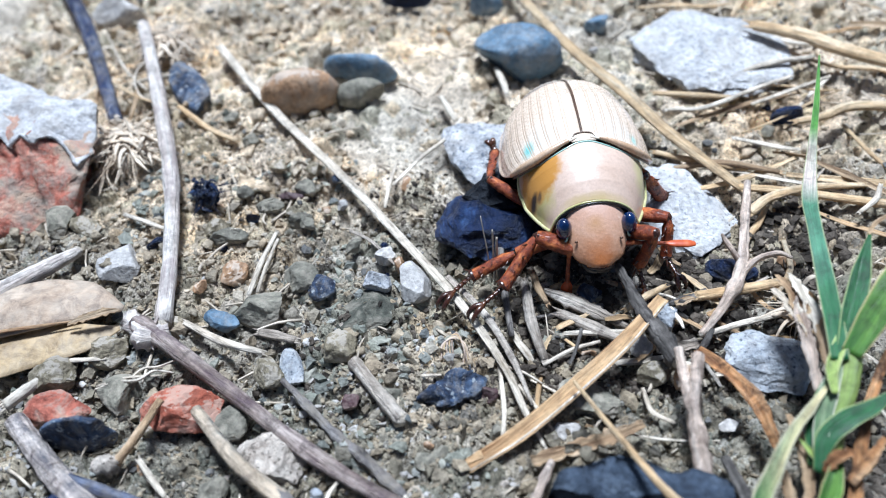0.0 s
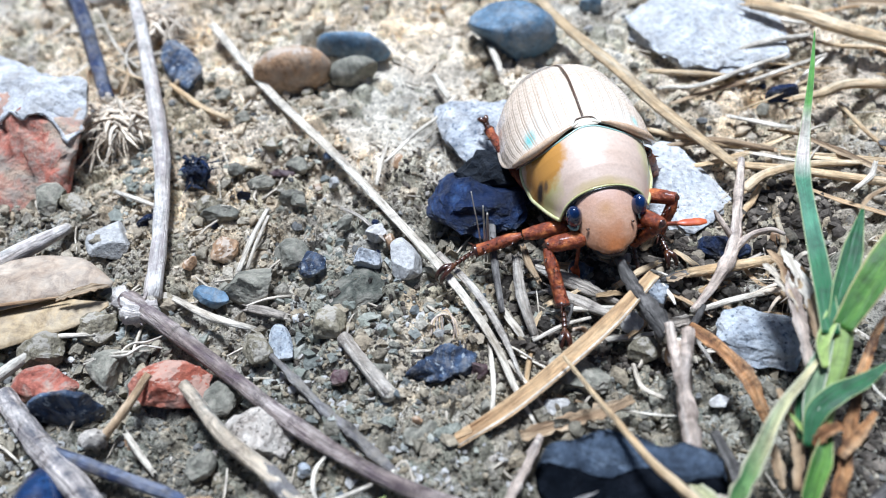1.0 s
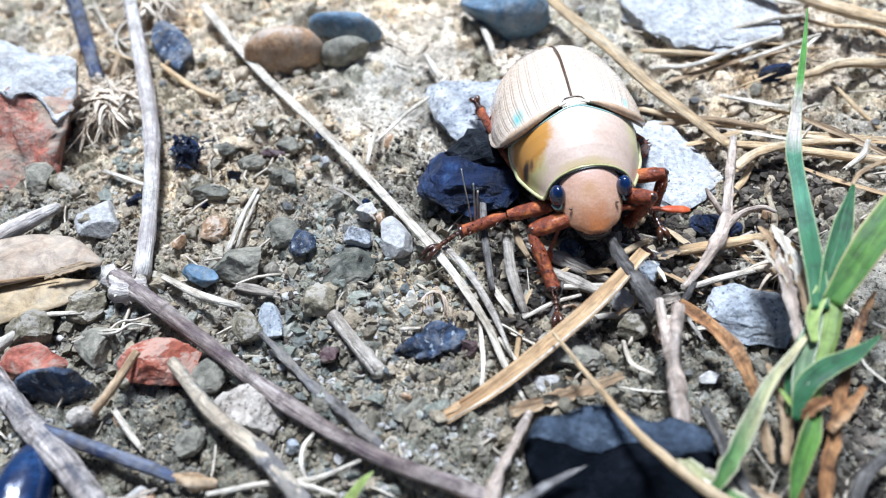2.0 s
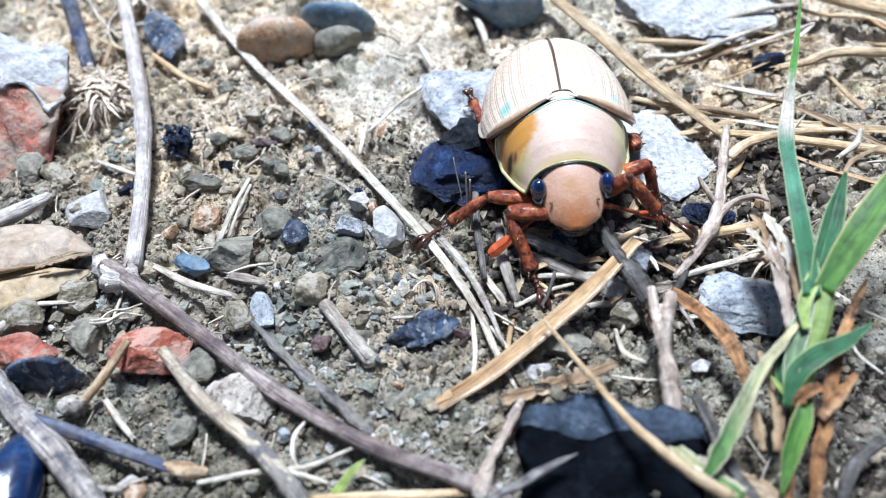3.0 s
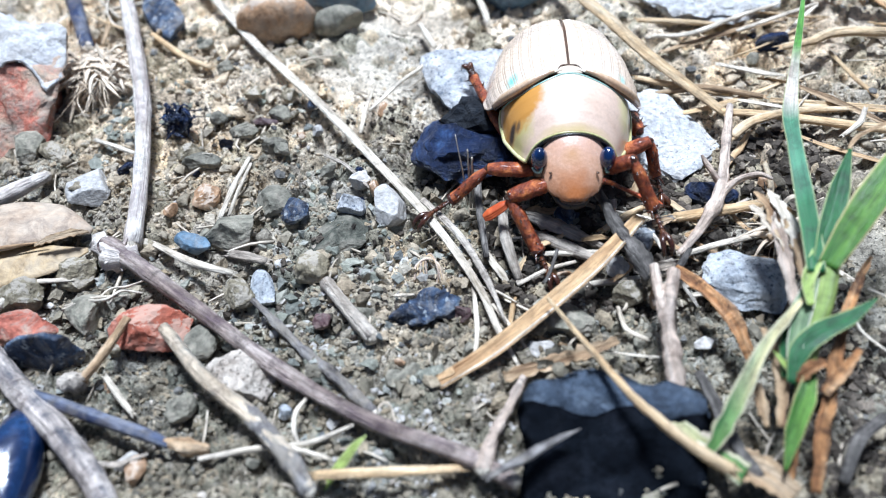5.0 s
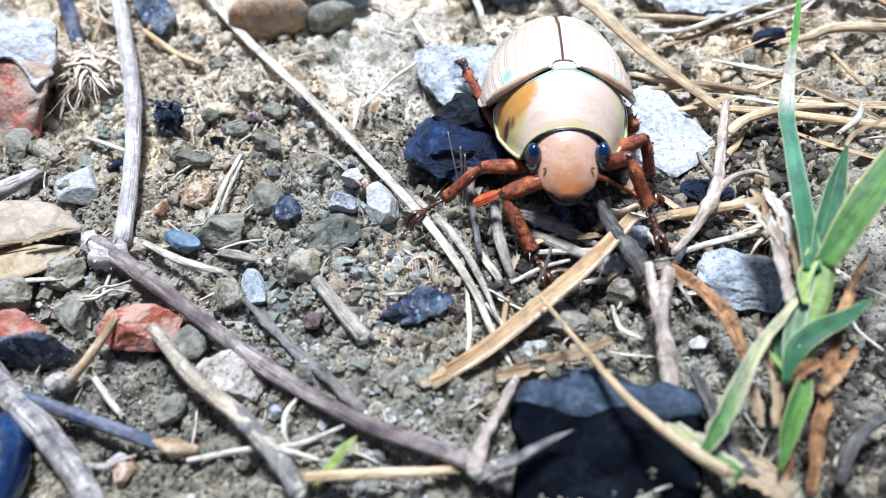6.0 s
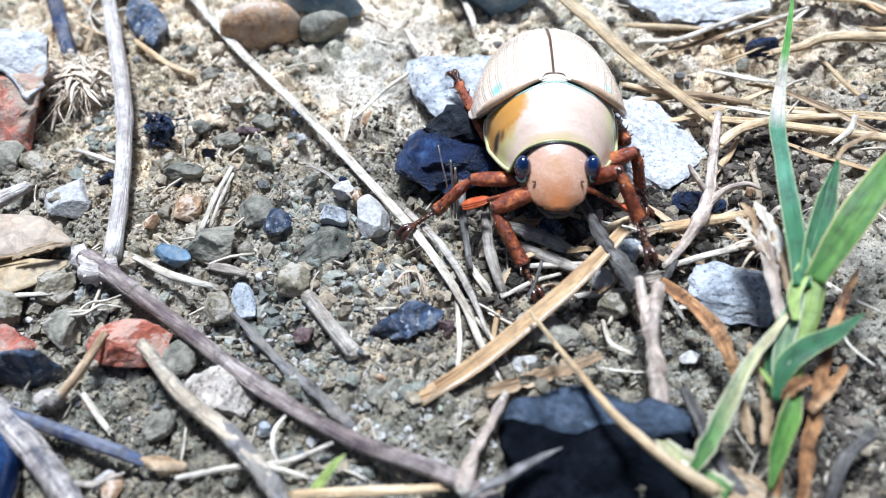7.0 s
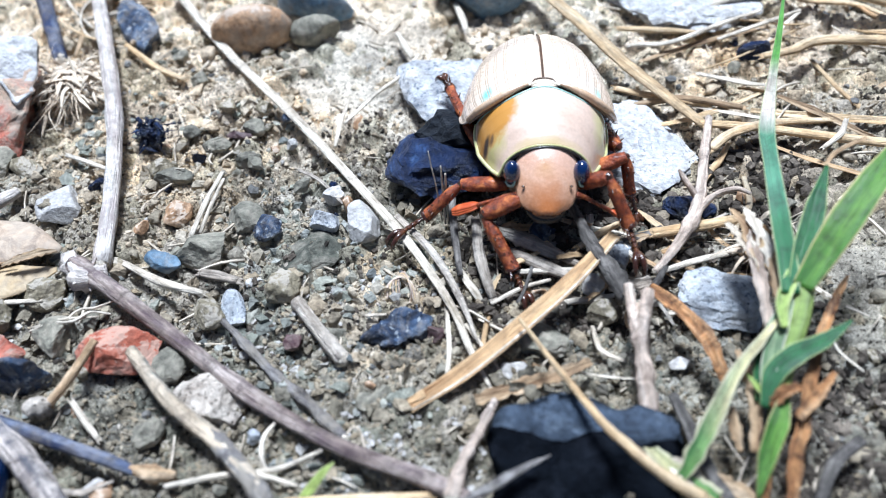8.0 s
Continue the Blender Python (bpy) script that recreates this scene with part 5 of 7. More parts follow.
def broken_brick(edges):
    """Brick fragment: the long edges (bottom front, top front, top back, bottom back) run from its far left end to its right end."""
    brick = tagged(new("brick_fragment"), "broken red brick with white mortar on top", "brick")
    lines = [(Vector(a), Vector(b)) for a, b in edges]
    base = lines[0][1]
    brick.location = Vector((base.x, base.y, 0)) * MM
    origin = Vector((base.x, base.y, 0))

    def crumble(p, big, small):
        w = p * 0.22
        p = p + Vector((noise.noise(w), noise.noise(w + Vector((5, 5, 5))), noise.noise(w + Vector((9, 1, 4))))) * big
        w = w * 4.5
        return p + Vector((noise.noise(w), noise.noise(w + Vector((5, 5, 5))), noise.noise(w + Vector((9, 1, 4))))) * small

    n, m = 60, 16
    bm = bmesh.new()
    rings = []
    for i in range(n + 1):
        u = i / n
        at_u = [a.lerp(b, u) for a, b in lines]
        ring = []
        for k in range(4):
            for s in range(m):
                ring.append(bm.verts.new(crumble(at_u[k].lerp(at_u[(k + 1) % 4], s / m), 1.3, 0.5) - origin))
        rings.append(ring)
    c = 4 * m
    for a, b in zip(rings, rings[1:]):
        for s in range(c):
            bm.faces.new((a[s], a[(s + 1) % c], b[(s + 1) % c], b[s]))
    for ring, flip in ((rings[0], False), (rings[-1], True)):
        hub = bm.verts.new(sum((v.co for v in ring), Vector()) / c)
        for s in range(c):
            bm.faces.new((ring[s], ring[(s + 1) % c], hub))
    bmesh.ops.recalc_face_normals(bm, faces=bm.faces)
    part("brick_body", bm, OLDBRICK, brick, "red broken brick face with beige streaks")
    bm = bmesh.new()
    rows = []
    for i in range(n + 1):
        u = i / n
        front, back = lines[1][0].lerp(lines[1][1], u), lines[2][0].lerp(lines[2][1], u)
        low = lines[0][0].lerp(lines[0][1], u)
        front = front.lerp(low, 0.08 + 0.26 * noise.noise(Vector((u * 13, 0, 3))))
        row = []
        for s in range(25):
            p = front.lerp(back + (back - front) * 0.04, s / 24)
            p = crumble(p, 1.3, 0.5)
            p.z += 0.2 + 0.3 * noise.noise(p * 1.4)
            row.append(p - origin)
        rows.append(row)
    shell(bm, rows)
    bmesh.ops.recalc_face_normals(bm, faces=bm.faces)
    bmesh.ops.solidify(bm, geom=bm.faces, thickness=0.25)
    part("mortar", bm, MORTAR, brick, "crumbly white mortar crust")


broken_brick((((-63.3, 51.0, -0.8), (-38.9, 55.2, -0.8)), ((-69.75, 69.52, 5.6), (-38.16, 60.49, 4.6)), ((-79.12, 88.04, 6), (-38.85, 65.65, 4.4)), ((-86.73, 94.14, -0.8), (-41.27, 68.23, -0.8))))

# ---- sticks and straws ----
stalk("twig", "long purple-grey twig lying on the soil", [(-38.8, 84.53, 2.6), (-33.95, 71.21, 2.7), (-29.94, 58.59, 2), (-27.97, 48.67, 1.5), (-27.17, 41.41, 1)], [0.7, 0.8, 0.75, 0.7, 0.75], PALEBARK, knots=0.25, sides=12, seed=3)
TWIG = stalk("twig", "long purple-brown twig with a branching knot", [(-29.42, 41.35, 1.2), (-26.52, 39.39, 1.3), (-20.34, 34.67, 1), (-13.01, 28.93, 0.8), (-6.09, 24.6, 1), (0.16, 21.87, 1.2), (3.81, 19.84, 1)], [0.9, 0.75, 0.65, 0.6, 0.6, 0.65, 0.6], BARK, knots=0.2, sides=12, seed=5)
bm = bmesh.new()
tube_into(bm, [Vector(p) - Vector((TWIG.location.x / MM, TWIG.location.y / MM, 0)) for p in ((-30.69, 42.49, 0.6), (-28.14, 40.11, 1.2), (-26.53, 40.64, 0.8))], [0.7, 1.15, 0.6], lump=0.9, seed=8)
part("knot", bm, PALEBARK, TWIG, "pale gnarled knot")
for k in range(9):
    a = k * 0.7 + 0.3
    p = Vector((-28.2, 40.3, 1.2)) - Vector((TWIG.location.x / MM, TWIG.location.y / MM, 0))
    d = Vector((math.cos(a), math.sin(a), 0.5 * math.sin(k * 2.3)))
    bm = bmesh.new()
    tube_into(bm, [p + d * 0.5, p + d * 1.2, p + d * (1.6 + 0.4 * math.sin(k * 3.1))], [0.25, 0.16, 0.03], 6, flat=0.4, lump=0.3, steps=3, seed=k)
    part("splinter", bm, PALEBARK, TWIG, "pale splinter at the knot")
LONG = stalk("straw", "long bleached straw lying across the soil", [(-29.26, 81.04, 1.4), (-21.1, 69.1, 1.0), (-13.02, 58.77, 0.9), (-7.15, 50.64, 0.8), (-1.9, 42.96, 1), (1.61, 36.47, 1), (3.27, 31.88, 0.8), (4.51, 29.19, 0.4)], [0.5, 0.48, 0.46, 0.42, 0.36, 0.28, 0.15], PALESTRAW, "straw", flat=0.5, groove=0.5, lump=0.05, seed=9)
side_part("split_strand", LONG, "split grey strand", [(-2.77, 45.78, 0.7), (0.33, 41.43, 0.9), (2.5, 36.78, 0.9), (3.81, 32.67, 0.7)], [0.3, 0.34, 0.3, 0.1], GREYWOOD, flat=0.5, seed=10)
BROAD = blade("straw", "broad flat tan straw leaning on debris", [(-1.38, 27.78, 0.2), (2.7, 29.96, 1.2), (7.01, 33.2, 2), (11.13, 36.78, 2.6), (14.87, 40.77, 3)], [1.1, 1.4, 1.4, 1.35, 1.0], RUSSET, fold=0.35, thick=0.1, seed=2)
side_part("edge_rib", BROAD, "pale rib along the straw", [(-1.12, 27.47, 0.5), (2.94, 29.57, 1.45), (7.26, 32.77, 2.25), (11.35, 36.31, 2.85), (14.93, 40.21, 3.25)], [0.06, 0.09, 0.09, 0.08, 0.05], PALESTRAW, sides=6)
side_part("frayed_end", BROAD, "splintered end", [(-0.21, 28.66, 0.7), (-1.29, 28.22, 0.4), (-2.03, 27.71, 0.2)], [0.35, 0.3, 0.04], RUSSET, flat=0.4, lump=0.3)
stalk("twig", "short weathered grey stick on soil", [(-10.55, 37.4, 0.4), (-8.48, 34.49, 0.6), (-6.35, 31.71, 0.6)], [0.55, 0.55, 0.65], GREYWOOD, seed=12, knots=0.3)
stalk("twig", "thin grey twig lying on soil", [(-16.2, 35.76, 0.5), (-11.89, 31.19, 0.4), (-8.9, 28.52, 0.3), (-5.85, 25.55, 0.2)], [0.25, 0.36, 0.46, 0.36], EARTHWOOD, seed=14, knots=0.6, lump=0.5)
DARKENED = stalk("twig", "pale stick with a darkened end", [(-22.26, 32.4, 2), (-18.39, 27.99, 1.8), (-14.25, 24.67, 1.6), (-11.07, 21.12, 1.6), (-9.73, 19.17, 1.6)], [0.45, 0.6, 0.65, 0.6, 0.6], BEIGEWOOD, seed=16, knots=0.2)
side_part("darkened_end", DARKENED, "dark grey-green rotten end", [(-15.6, 25.75, 1.66), (-14.25, 24.67, 1.62), (-11.07, 21.12, 1.62), (-9.7, 19.15, 1.62)], [0.5, 0.66, 0.66, 0.64], EARTHWOOD, sides=12, lump=0.3, seed=17)
stalk("twig", "bluish weathered stick above the leaf", [(-45.3, 43.75, 1.2), (-42.27, 45.56, 1.4), (-39.6, 47.66, 1.4), (-37.22, 50.3, 0.8)], [0.8, 0.85, 0.8, 0.5], PALEBARK, seed=46, knots=0.3)
stalk("straw", "short pale broken straw", [(-38.41, 33.95, 0.8), (-37.1, 35.14, 1), (-36.02, 36.45, 0.9)], [0.5, 0.5, 0.4], PALESTRAW, "straw", seed=47)
KNOBBED = stalk("twig", "short tan stick with a pale knob", [(-25.02, 33.15, 2.4), (-26.47, 30.79, 1.5), (-27.98, 28.62, 0.8)], [0.3, 0.36, 0.42], HUSK, seed=18, lump=0.25)
side_part("knob", KNOBBED, "pale swollen knob", [(-27.76, 28.9, 0.7), (-28.61, 28.6, 0.7), (-29.72, 28.61, 0.5)], [0.5, 0.95, 0.5], CREAM, lump=0.5)
STAINED = stalk("twig", "dark blue-stained twig on soil", [(-31.26, 27.27, 1.2), (-26.17, 25.43, 1.2), (-22.25, 24.04, 1), (-20.15, 23.24, 0.8)], [0.5, 0.52, 0.5, 0.35], BLUEWOOD, seed=20)
side_part("frayed_end", STAINED, "frayed pinkish end", [(-20.59, 23.42, 0.8), (-18.97, 23.13, 0.7), (-17.47, 23.1, 0.4)], [0.35, 0.7, 0.3], HUSK, seed=21, lump=0.5)
stalk("twig", "thick grey-brown stick lying on soil", [(-37.04, 32.46, 1), (-32.34, 27.73, 1), (-28.83, 24.69, 1.1), (-25.39, 21.25, 1.2), (-23.11, 18.51, 1.2)], [0.8, 0.95, 1.0, 0.9, 0.8], DRIFT, seed=22, knots=0.2, sides=12)
stalk("straw", "tan straw near the twig", [(-9.57, 20.55, 1.2), (-5.08, 20.67, 1.2), (0.14, 20.89, 1)], [0.35, 0.4, 0.3], STRAW, "straw", flat=0.6, seed=24)
stalk("straw", "thin curved dry stem", [(-18.11, 22.29, 0.4), (-14.25, 22.89, 0.5), (-10.38, 23.28, 0.5), (-7.32, 24.53, 0.6)], [0.2, 0.25, 0.22, 0.15], PALESTRAW, "straw", seed=25)
stalk("straw", "short pale stem crossing soil", [(-12.41, 23.17, 0.5), (-10.67, 22.58, 0.6), (-8.87, 22.05, 0.4)], [0.16, 0.2, 0.12], PALESTRAW, "straw", seed=61)
stalk("straw", "curled pale rootlet on soil", [(-11.13, 23.14, 0.2), (-11.52, 24.13, 0.8), (-11.5, 25.5, 0.9), (-10.99, 26.74, 0.5), (-10.73, 27.62, 0.2)], [0.13, 0.17, 0.17, 0.15, 0.1], PALESTRAW, "straw", seed=62)
stalk("straw", "greenish grey curved blade on soil", [(-25.38, 22.15, 0.4), (-23.71, 21.99, 0.5), (-21.73, 22.75, 0.5)], [0.2, 0.26, 0.1], GREYWOOD, "straw", flat=0.5, seed=63)
stalk("straw", "curled pale rootlet beside grey pebbles", [(-31.41, 35.18, 0.8), (-29.68, 35.59, 1.2), (-27.8, 35.59, 1.4), (-26.72, 36.55, 1.2), (-25.33, 36.7, 0.6)], [0.1, 0.13, 0.13, 0.12, 0.08], PALESTRAW, "straw", seed=64)
stalk("straw", "thin pale fibre looping over pebbles", [(-29.12, 35.41, 0.8), (-27.8, 36.64, 1.3), (-26.31, 36.83, 1.4), (-25.27, 37.89, 0.8)], [0.08, 0.1, 0.1, 0.07], PALESTRAW, "straw", seed=65)
stalk("straw", "hair-thin pale stem standing by the rock", [(1.11, 45.5, 0), (0.85, 46.27, 3), (0.5, 46.93, 5.4), (0.33, 47.41, 6.6)], [0.06, 0.07, 0.06, 0.04], PALESTRAW, "straw", sides=6, seed=66)
stalk("straw", "thin pale stem standing by the rock", [(1.39, 45.23, 0), (1.33, 46.18, 3.2), (1.28, 46.69, 5.6)], [0.1, 0.1, 0.06], PALESTRAW, "straw", sides=6, seed=67)
stalk("straw", "thin pale stem standing by the rock", [(1.68, 45.21, 0), (1.6, 46.03, 2.8), (1.63, 46.36, 5)], [0.13, 0.12, 0.08], PALESTRAW, "straw", sides=6, seed=68)
blade("grass_sprout", "short green blade sprouting from the soil", [(-9.27, 20.33, -0.4), (-7.8, 21.49, 1), (-6.91, 22.31, 1.8), (-6.13, 22.91, 2.2)], [0.7, 0.8, 0.6, 0.1], STEM, "grass", seed=26)
stalk("twig", "pale short stick crossing the twig", [(4.83, 27.78, 1), (3.49, 24.89, 1.4), (2.38, 22.75, 1.6), (1.63, 20.41, 1.6)], [0.3, 0.32, 0.38, 0.55], PINKWOOD, seed=27, lump=0.45, knots=0.4)
blade("husk", "ragged dry husk on soil", [(3.43, 27.95, 0.6), (6.71, 28.69, 0.9), (9.18, 29.36, 1.2), (11.91, 30.37, 1.4)], [0.9, 1.2, 1.2, 0.6], HUSK, "husk", fold=0.5, rag=0.8, seed=28)
FORKED = stalk("twig", "pale weathered forked twig", [(16.22, 34.72, 4), (15.24, 30.16, 3.2), (15.28, 26.46, 2.6), (15.4, 23.41, 2)], [0.5, 0.62, 0.58, 0.45], PINKWOOD, seed=30, lump=0.6, knots=0.3)
side_part("fork", FORKED, "short pale fork", [(15.06, 35.59, 3.6), (15.07, 33.43, 3.4), (15.24, 30.87, 3.2)], [0.35, 0.42, 0.5], PINKWOOD, seed=31, lump=0.25)
stalk("twig", "charred grey twig before the beetle's mouth", [(11.6, 44.19, 3.4), (12.68, 40.88, 3), (13.91, 38.18, 2.4), (15.21, 35.31, 2.2)], [0.22, 0.5, 0.75, 0.72], CHAR, seed=32, lump=0.7, knots=0.3)
stalk("straw", "pale runner stem of the grass", [(6.86, 33.01, 3.4), (9.52, 27.59, 4.4), (11.86, 23.42, 5), (14.63, 20.65, 4.6), (17.34, 19.27, 3.4)], [0.14, 0.22, 0.30, 0.38, 0.45], STRAW, "straw", seed=33, lump=0.3)
blade("leaf", "rust-brown curled dry leaf", [(16.96, 36.48, 1.8), (18.71, 33.87, 2.2), (20.01, 31.45, 2.4), (20.69, 29.44, 1.8), (21.15, 28.06, 1)], [0.8, 1.25, 1.3, 1.0, 0.4], RUST, "leaf", fold=0.7, seed=34, rag=0.25, wave=0.2)
stalk("straw", "long orange-tan straw behind the beetle", [(4.33, 92.01, 2), (10.49, 77.05, 2.6), (15.34, 67.73, 3), (19.34, 60.94, 2.6), (24.95, 54.63, 1.2)], [0.5, 0.65, 0.75, 0.7, 0.5], STRAW, "straw", flat=0.5, groove=0.4, lump=0.18, seed=35)
stalk("straw", "pale straw lying across others", [(24.56, 54.92, 1.2), (29.35, 54, 1.3), (33.9, 52.66, 1.4), (41.51, 50.78, 1.4)], [0.4, 0.45, 0.48, 0.5], STRAW, "straw", flat=0.7, seed=36)
stalk("straw", "curved pale straw over soil", [(24.94, 51.81, 1), (27.21, 53.39, 1.3), (30.79, 54.1, 1.6), (35.89, 54.38, 1.4)], [0.5, 0.5, 0.45, 0.3], STRAW, "straw", flat=0.6, seed=37)
stalk("straw", "thick tan straw over soil", [(31.76, 79.13, 2.2), (36.27, 76.63, 2.4), (40.11, 73.43, 2.4), (47.03, 69.74, 2.2)], [0.75, 0.9, 0.9, 0.8], STRAW, "straw", flat=0.7, seed=38)
stalk("straw", "bent tan straw over soil", [(32.32, 63.61, 1.4), (35.04, 63.82, 1.8), (38.21, 65.09, 1.8), (45.18, 64.44, 1.8)], [0.4, 0.5, 0.6, 0.6], STRAW, "straw", flat=0.7, seed=39)
DEADSTEM = stalk("twig", "pale dead stem standing among straw", [(25.12, 54.53, 2.2), (23.41, 48.59, 2.2), (22.17, 44.3, 2), (20.04, 40.99, 1.4), (17.94, 38.69, 0.8)], [0.34, 0.40, 0.55, 0.42, 0.3], PINKWOOD, seed=40, lump=0.22, knots=0.8)
side_part("fork", DEADSTEM, "short side branch", [(21.7, 43.4, 1.8), (23.4, 45.0, 2.3), (25.4, 45.6, 2.5), (26.6, 45.2, 2.3)], [0.34, 0.3, 0.24, 0.14], PINKWOOD, lump=0.25, seed=71)
side_part("fork", DEADSTEM, "broken stub", [(22.4, 45.0, 2.0), (21.4, 46.6, 2.8), (21.0, 47.4, 3.2)], [0.3, 0.24, 0.12], PINKWOOD, lump=0.3, seed=72)
stalk("straw", "short cut straw on soil", [(18.28, 42.51, 0.9), (22.07, 42.95, 1.1), (26.39, 43.74, 1)], [0.5, 0.5, 0.45], STRAW, "straw", flat=0.7, seed=41)
stalk("straw", "thin straw on grey soil", [(18.21, 38.77, 0.6), (21.49, 39.75, 0.7), (25.02, 40.57, 0.7)], [0.25, 0.3, 0.25], PALESTRAW, "straw", flat=0.7, seed=42)
stalk("twig", "dark blue-grey twig with a blue tip", [(-53.08, 97.03, 1.4), (-47.12, 87.21, 1.6), (-42.08, 76.68, 1.6), (-38.21, 68.23, 1.2)], [0.9, 0.95, 0.85, 0.75], BLUEWOOD, seed=43)
stalk("straw", "thin straw beside the twig", [(-31.96, 70.69, 1), (-28.03, 66.99, 0.9), (-24.67, 64.92, 0.8)], [0.3, 0.35, 0.25], STRAW, "straw", seed=44)


def fragment(pts, r, m, k):
    """A loose bit of straw or stem."""
    stalk("straw", {"bleached_straw": "thin bleached straw fragment", "dry_straw": "dry tan straw fragment", "weathered_grey_wood": "short weathered grey stick", "charred_wood": "thin dark charred stem",
                    "dry_husk": "brown sliver of dry husk"}[m.name], pts, [r * 0.8, r, r * 0.7], m, "straw", "loose straws", sides=7, flat=0.7, steps=5, seed=200 + k)


fragment([(3.97, 44.37, 1.2), (4.21, 40.42, 1.2), (5.06, 36.89, 0.6)], 0.5, GREYWOOD, 1)
fragment([(2.06, 51.09, 1.6), (2.09, 44.6, 1.4), (2.57, 39.23, 0.6)], 0.36, CHAR, 2)
fragment([(1.59, 52.13, 2), (1.93, 49.7, 1.6), (2.27, 48.21, 1)], 0.12, PALESTRAW, 3)
fragment([(6.77, 41.22, 0.8), (9.36, 39.56, 0.9), (11.51, 38.56, 0.6)], 0.62, GREYWOOD, 4)
fragment([(6.86, 39.25, 0.7), (9.76, 39.14, 0.9), (12.02, 39.23, 0.8)], 0.3, PALESTRAW, 5)
fragment([(4.9, 36.35, 0.6), (7.41, 37.63, 0.8), (9.69, 38.32, 0.8)], 0.22, PALESTRAW, 6)
fragment([(1.38, 36.64, 0.4), (1.59, 32.38, 0.5), (1.21, 28.65, 0.3)], 0.22, PALESTRAW, 7)
fragment([(2.86, 34.64, 0.5), (4.26, 32.28, 0.5), (5.52, 30.16, 0.3)], 0.18, PALESTRAW, 8)
fragment([(-20.41, 44.67, 0.4), (-19.79, 48.06, 0.6), (-18.9, 51.93, 0.5)], 0.28, PALESTRAW, 9)
fragment([(-19.67, 44.95, 0.4), (-19.23, 47.69, 0.6), (-18.63, 51.2, 0.5)], 0.2, PALESTRAW, 10)
fragment([(-34.14, 55.06, 0.6), (-31.6, 53.76, 0.7), (-29.38, 52.78, 0.6)], 0.28, PALESTRAW, 11)
fragment([(-25.33, 41.6, 0.8), (-21.78, 39.48, 0.9), (-18.19, 38.41, 0.6)], 0.38, PALESTRAW, 12)
fragment([(-18.76, 40.46, 0.6), (-17.26, 40.02, 0.7), (-15.58, 39.56, 0.6)], 0.5, GREYWOOD, 13)
fragment([(-8.71, 54.56, 0.6), (-8.35, 57.79, 0.8), (-7.74, 61.12, 0.7)], 0.22, PALESTRAW, 14)
fragment([(-8.1, 57.6, 0.6), (-4.98, 61.54, 0.9), (-3.08, 63.54, 0.9), (-1.14, 67.09, 0.8)], 0.22, PALESTRAW, 15)
fragment([(-11.9, 51.91, 0.5), (-9.69, 50.27, 0.6), (-7.51, 47.52, 0.5)], 0.2, GREYWOOD, 16)
fragment([(-36.52, 38.16, 0.6), (-34.06, 38.08, 0.8), (-31.34, 38.21, 0.7)], 0.25, PALESTRAW, 17)
fragment([(-26.21, 28.8, 0.8), (-25.1, 27.49, 0.6), (-23.67, 25.97, 0.4)], 0.3, PALESTRAW, 18)
fragment([(2.78, 75.23, 0.8), (3.41, 72.73, 0.9), (3.8, 70.58, 0.8)], 0.4, PALESTRAW, 20)
fragment([(-3.4, 71.07, 0.5), (-2.48, 68.46, 0.8), (-1.73, 66.8, 0.6)], 0.4, PALESTRAW, 21)
fragment([(-45.91, 80.47, 1.4), (-41.12, 75.57, 1.6), (-37.04, 72.25, 1.6), (-32.98, 70.52, 1.2)], 0.16, STRAW, 22)
fragment([(-43.72, 84.84, 1.4), (-39.68, 77.55, 1.6), (-36.25, 73.7, 1.2)], 0.14, PALESTRAW, 23)
fragment([(-36.98, 80.05, 1.6), (-37.93, 76.11, 1.8), (-36.84, 72.73, 1.6), (-34.26, 70.61, 1.2)], 0.13, PALESTRAW, 24)
fragment([(-37.09, 69.14, 1), (-36.92, 71.51, 1.4), (-37.16, 73.25, 1.6)], 0.3, HUSK, 25)
fragment([(19.37, 69.51, 1), (22.73, 68.74, 1.2), (26.77, 68.33, 1)], 0.4, STRAW, 26)
fragment([(20.05, 66.68, 1), (24.04, 66.62, 1.2), (29.22, 69.03, 1.2), (33.97, 71.34, 1)], 0.3, PALESTRAW, 27)
fragment([(26.75, 70.9, 1), (31.44, 73.24, 1.2), (37.15, 74.32, 1.2)], 0.4, PALESTRAW, 28)
fragment([(28.77, 67, 1), (33.21, 68.75, 1.2), (37.88, 70.79, 1.2)], 0.25, PALESTRAW, 29)
fragment([(17.83, 60.35, 1), (21.32, 58.71, 1.2), (25.92, 57.46, 1)], 0.4, STRAW, 30)
fragment([(19.1, 58.07, 0.8), (23.4, 58.34, 1.2), (28.76, 56.48, 1.4)], 0.45, HUSK, 31)
fragment([(37.21, 54.07, 1.6), (36.04, 52.1, 1.8), (34.25, 50.78, 1.6)], 0.28, PALESTRAW, 32)
fragment([(10.86, 29.8, 1), (12.83, 29.35, 1), (15.45, 29.19, 0.8)], 0.1, PALESTRAW, 33)
fragment([(12.46, 33.94, 0.6), (12.78, 31.78, 0.8), (14.33, 30.87, 0.6)], 0.22, PALESTRAW, 34)
fragment([(29.91, 32.99, 1), (29.81, 31.16, 0.8), (31.1, 29.21, 0.8)], 0.13, PALESTRAW, 35)
fragment([(27.02, 48.23, 1), (26.6, 44.8, 1.2), (24.7, 42.17, 0.8)], 0.3, STRAW, 36)
fragment([(19.43, 40.37, 0.4), (21.67, 38.4, 0.6), (24.57, 37.71, 0.6)], 0.2, HUSK, 37)
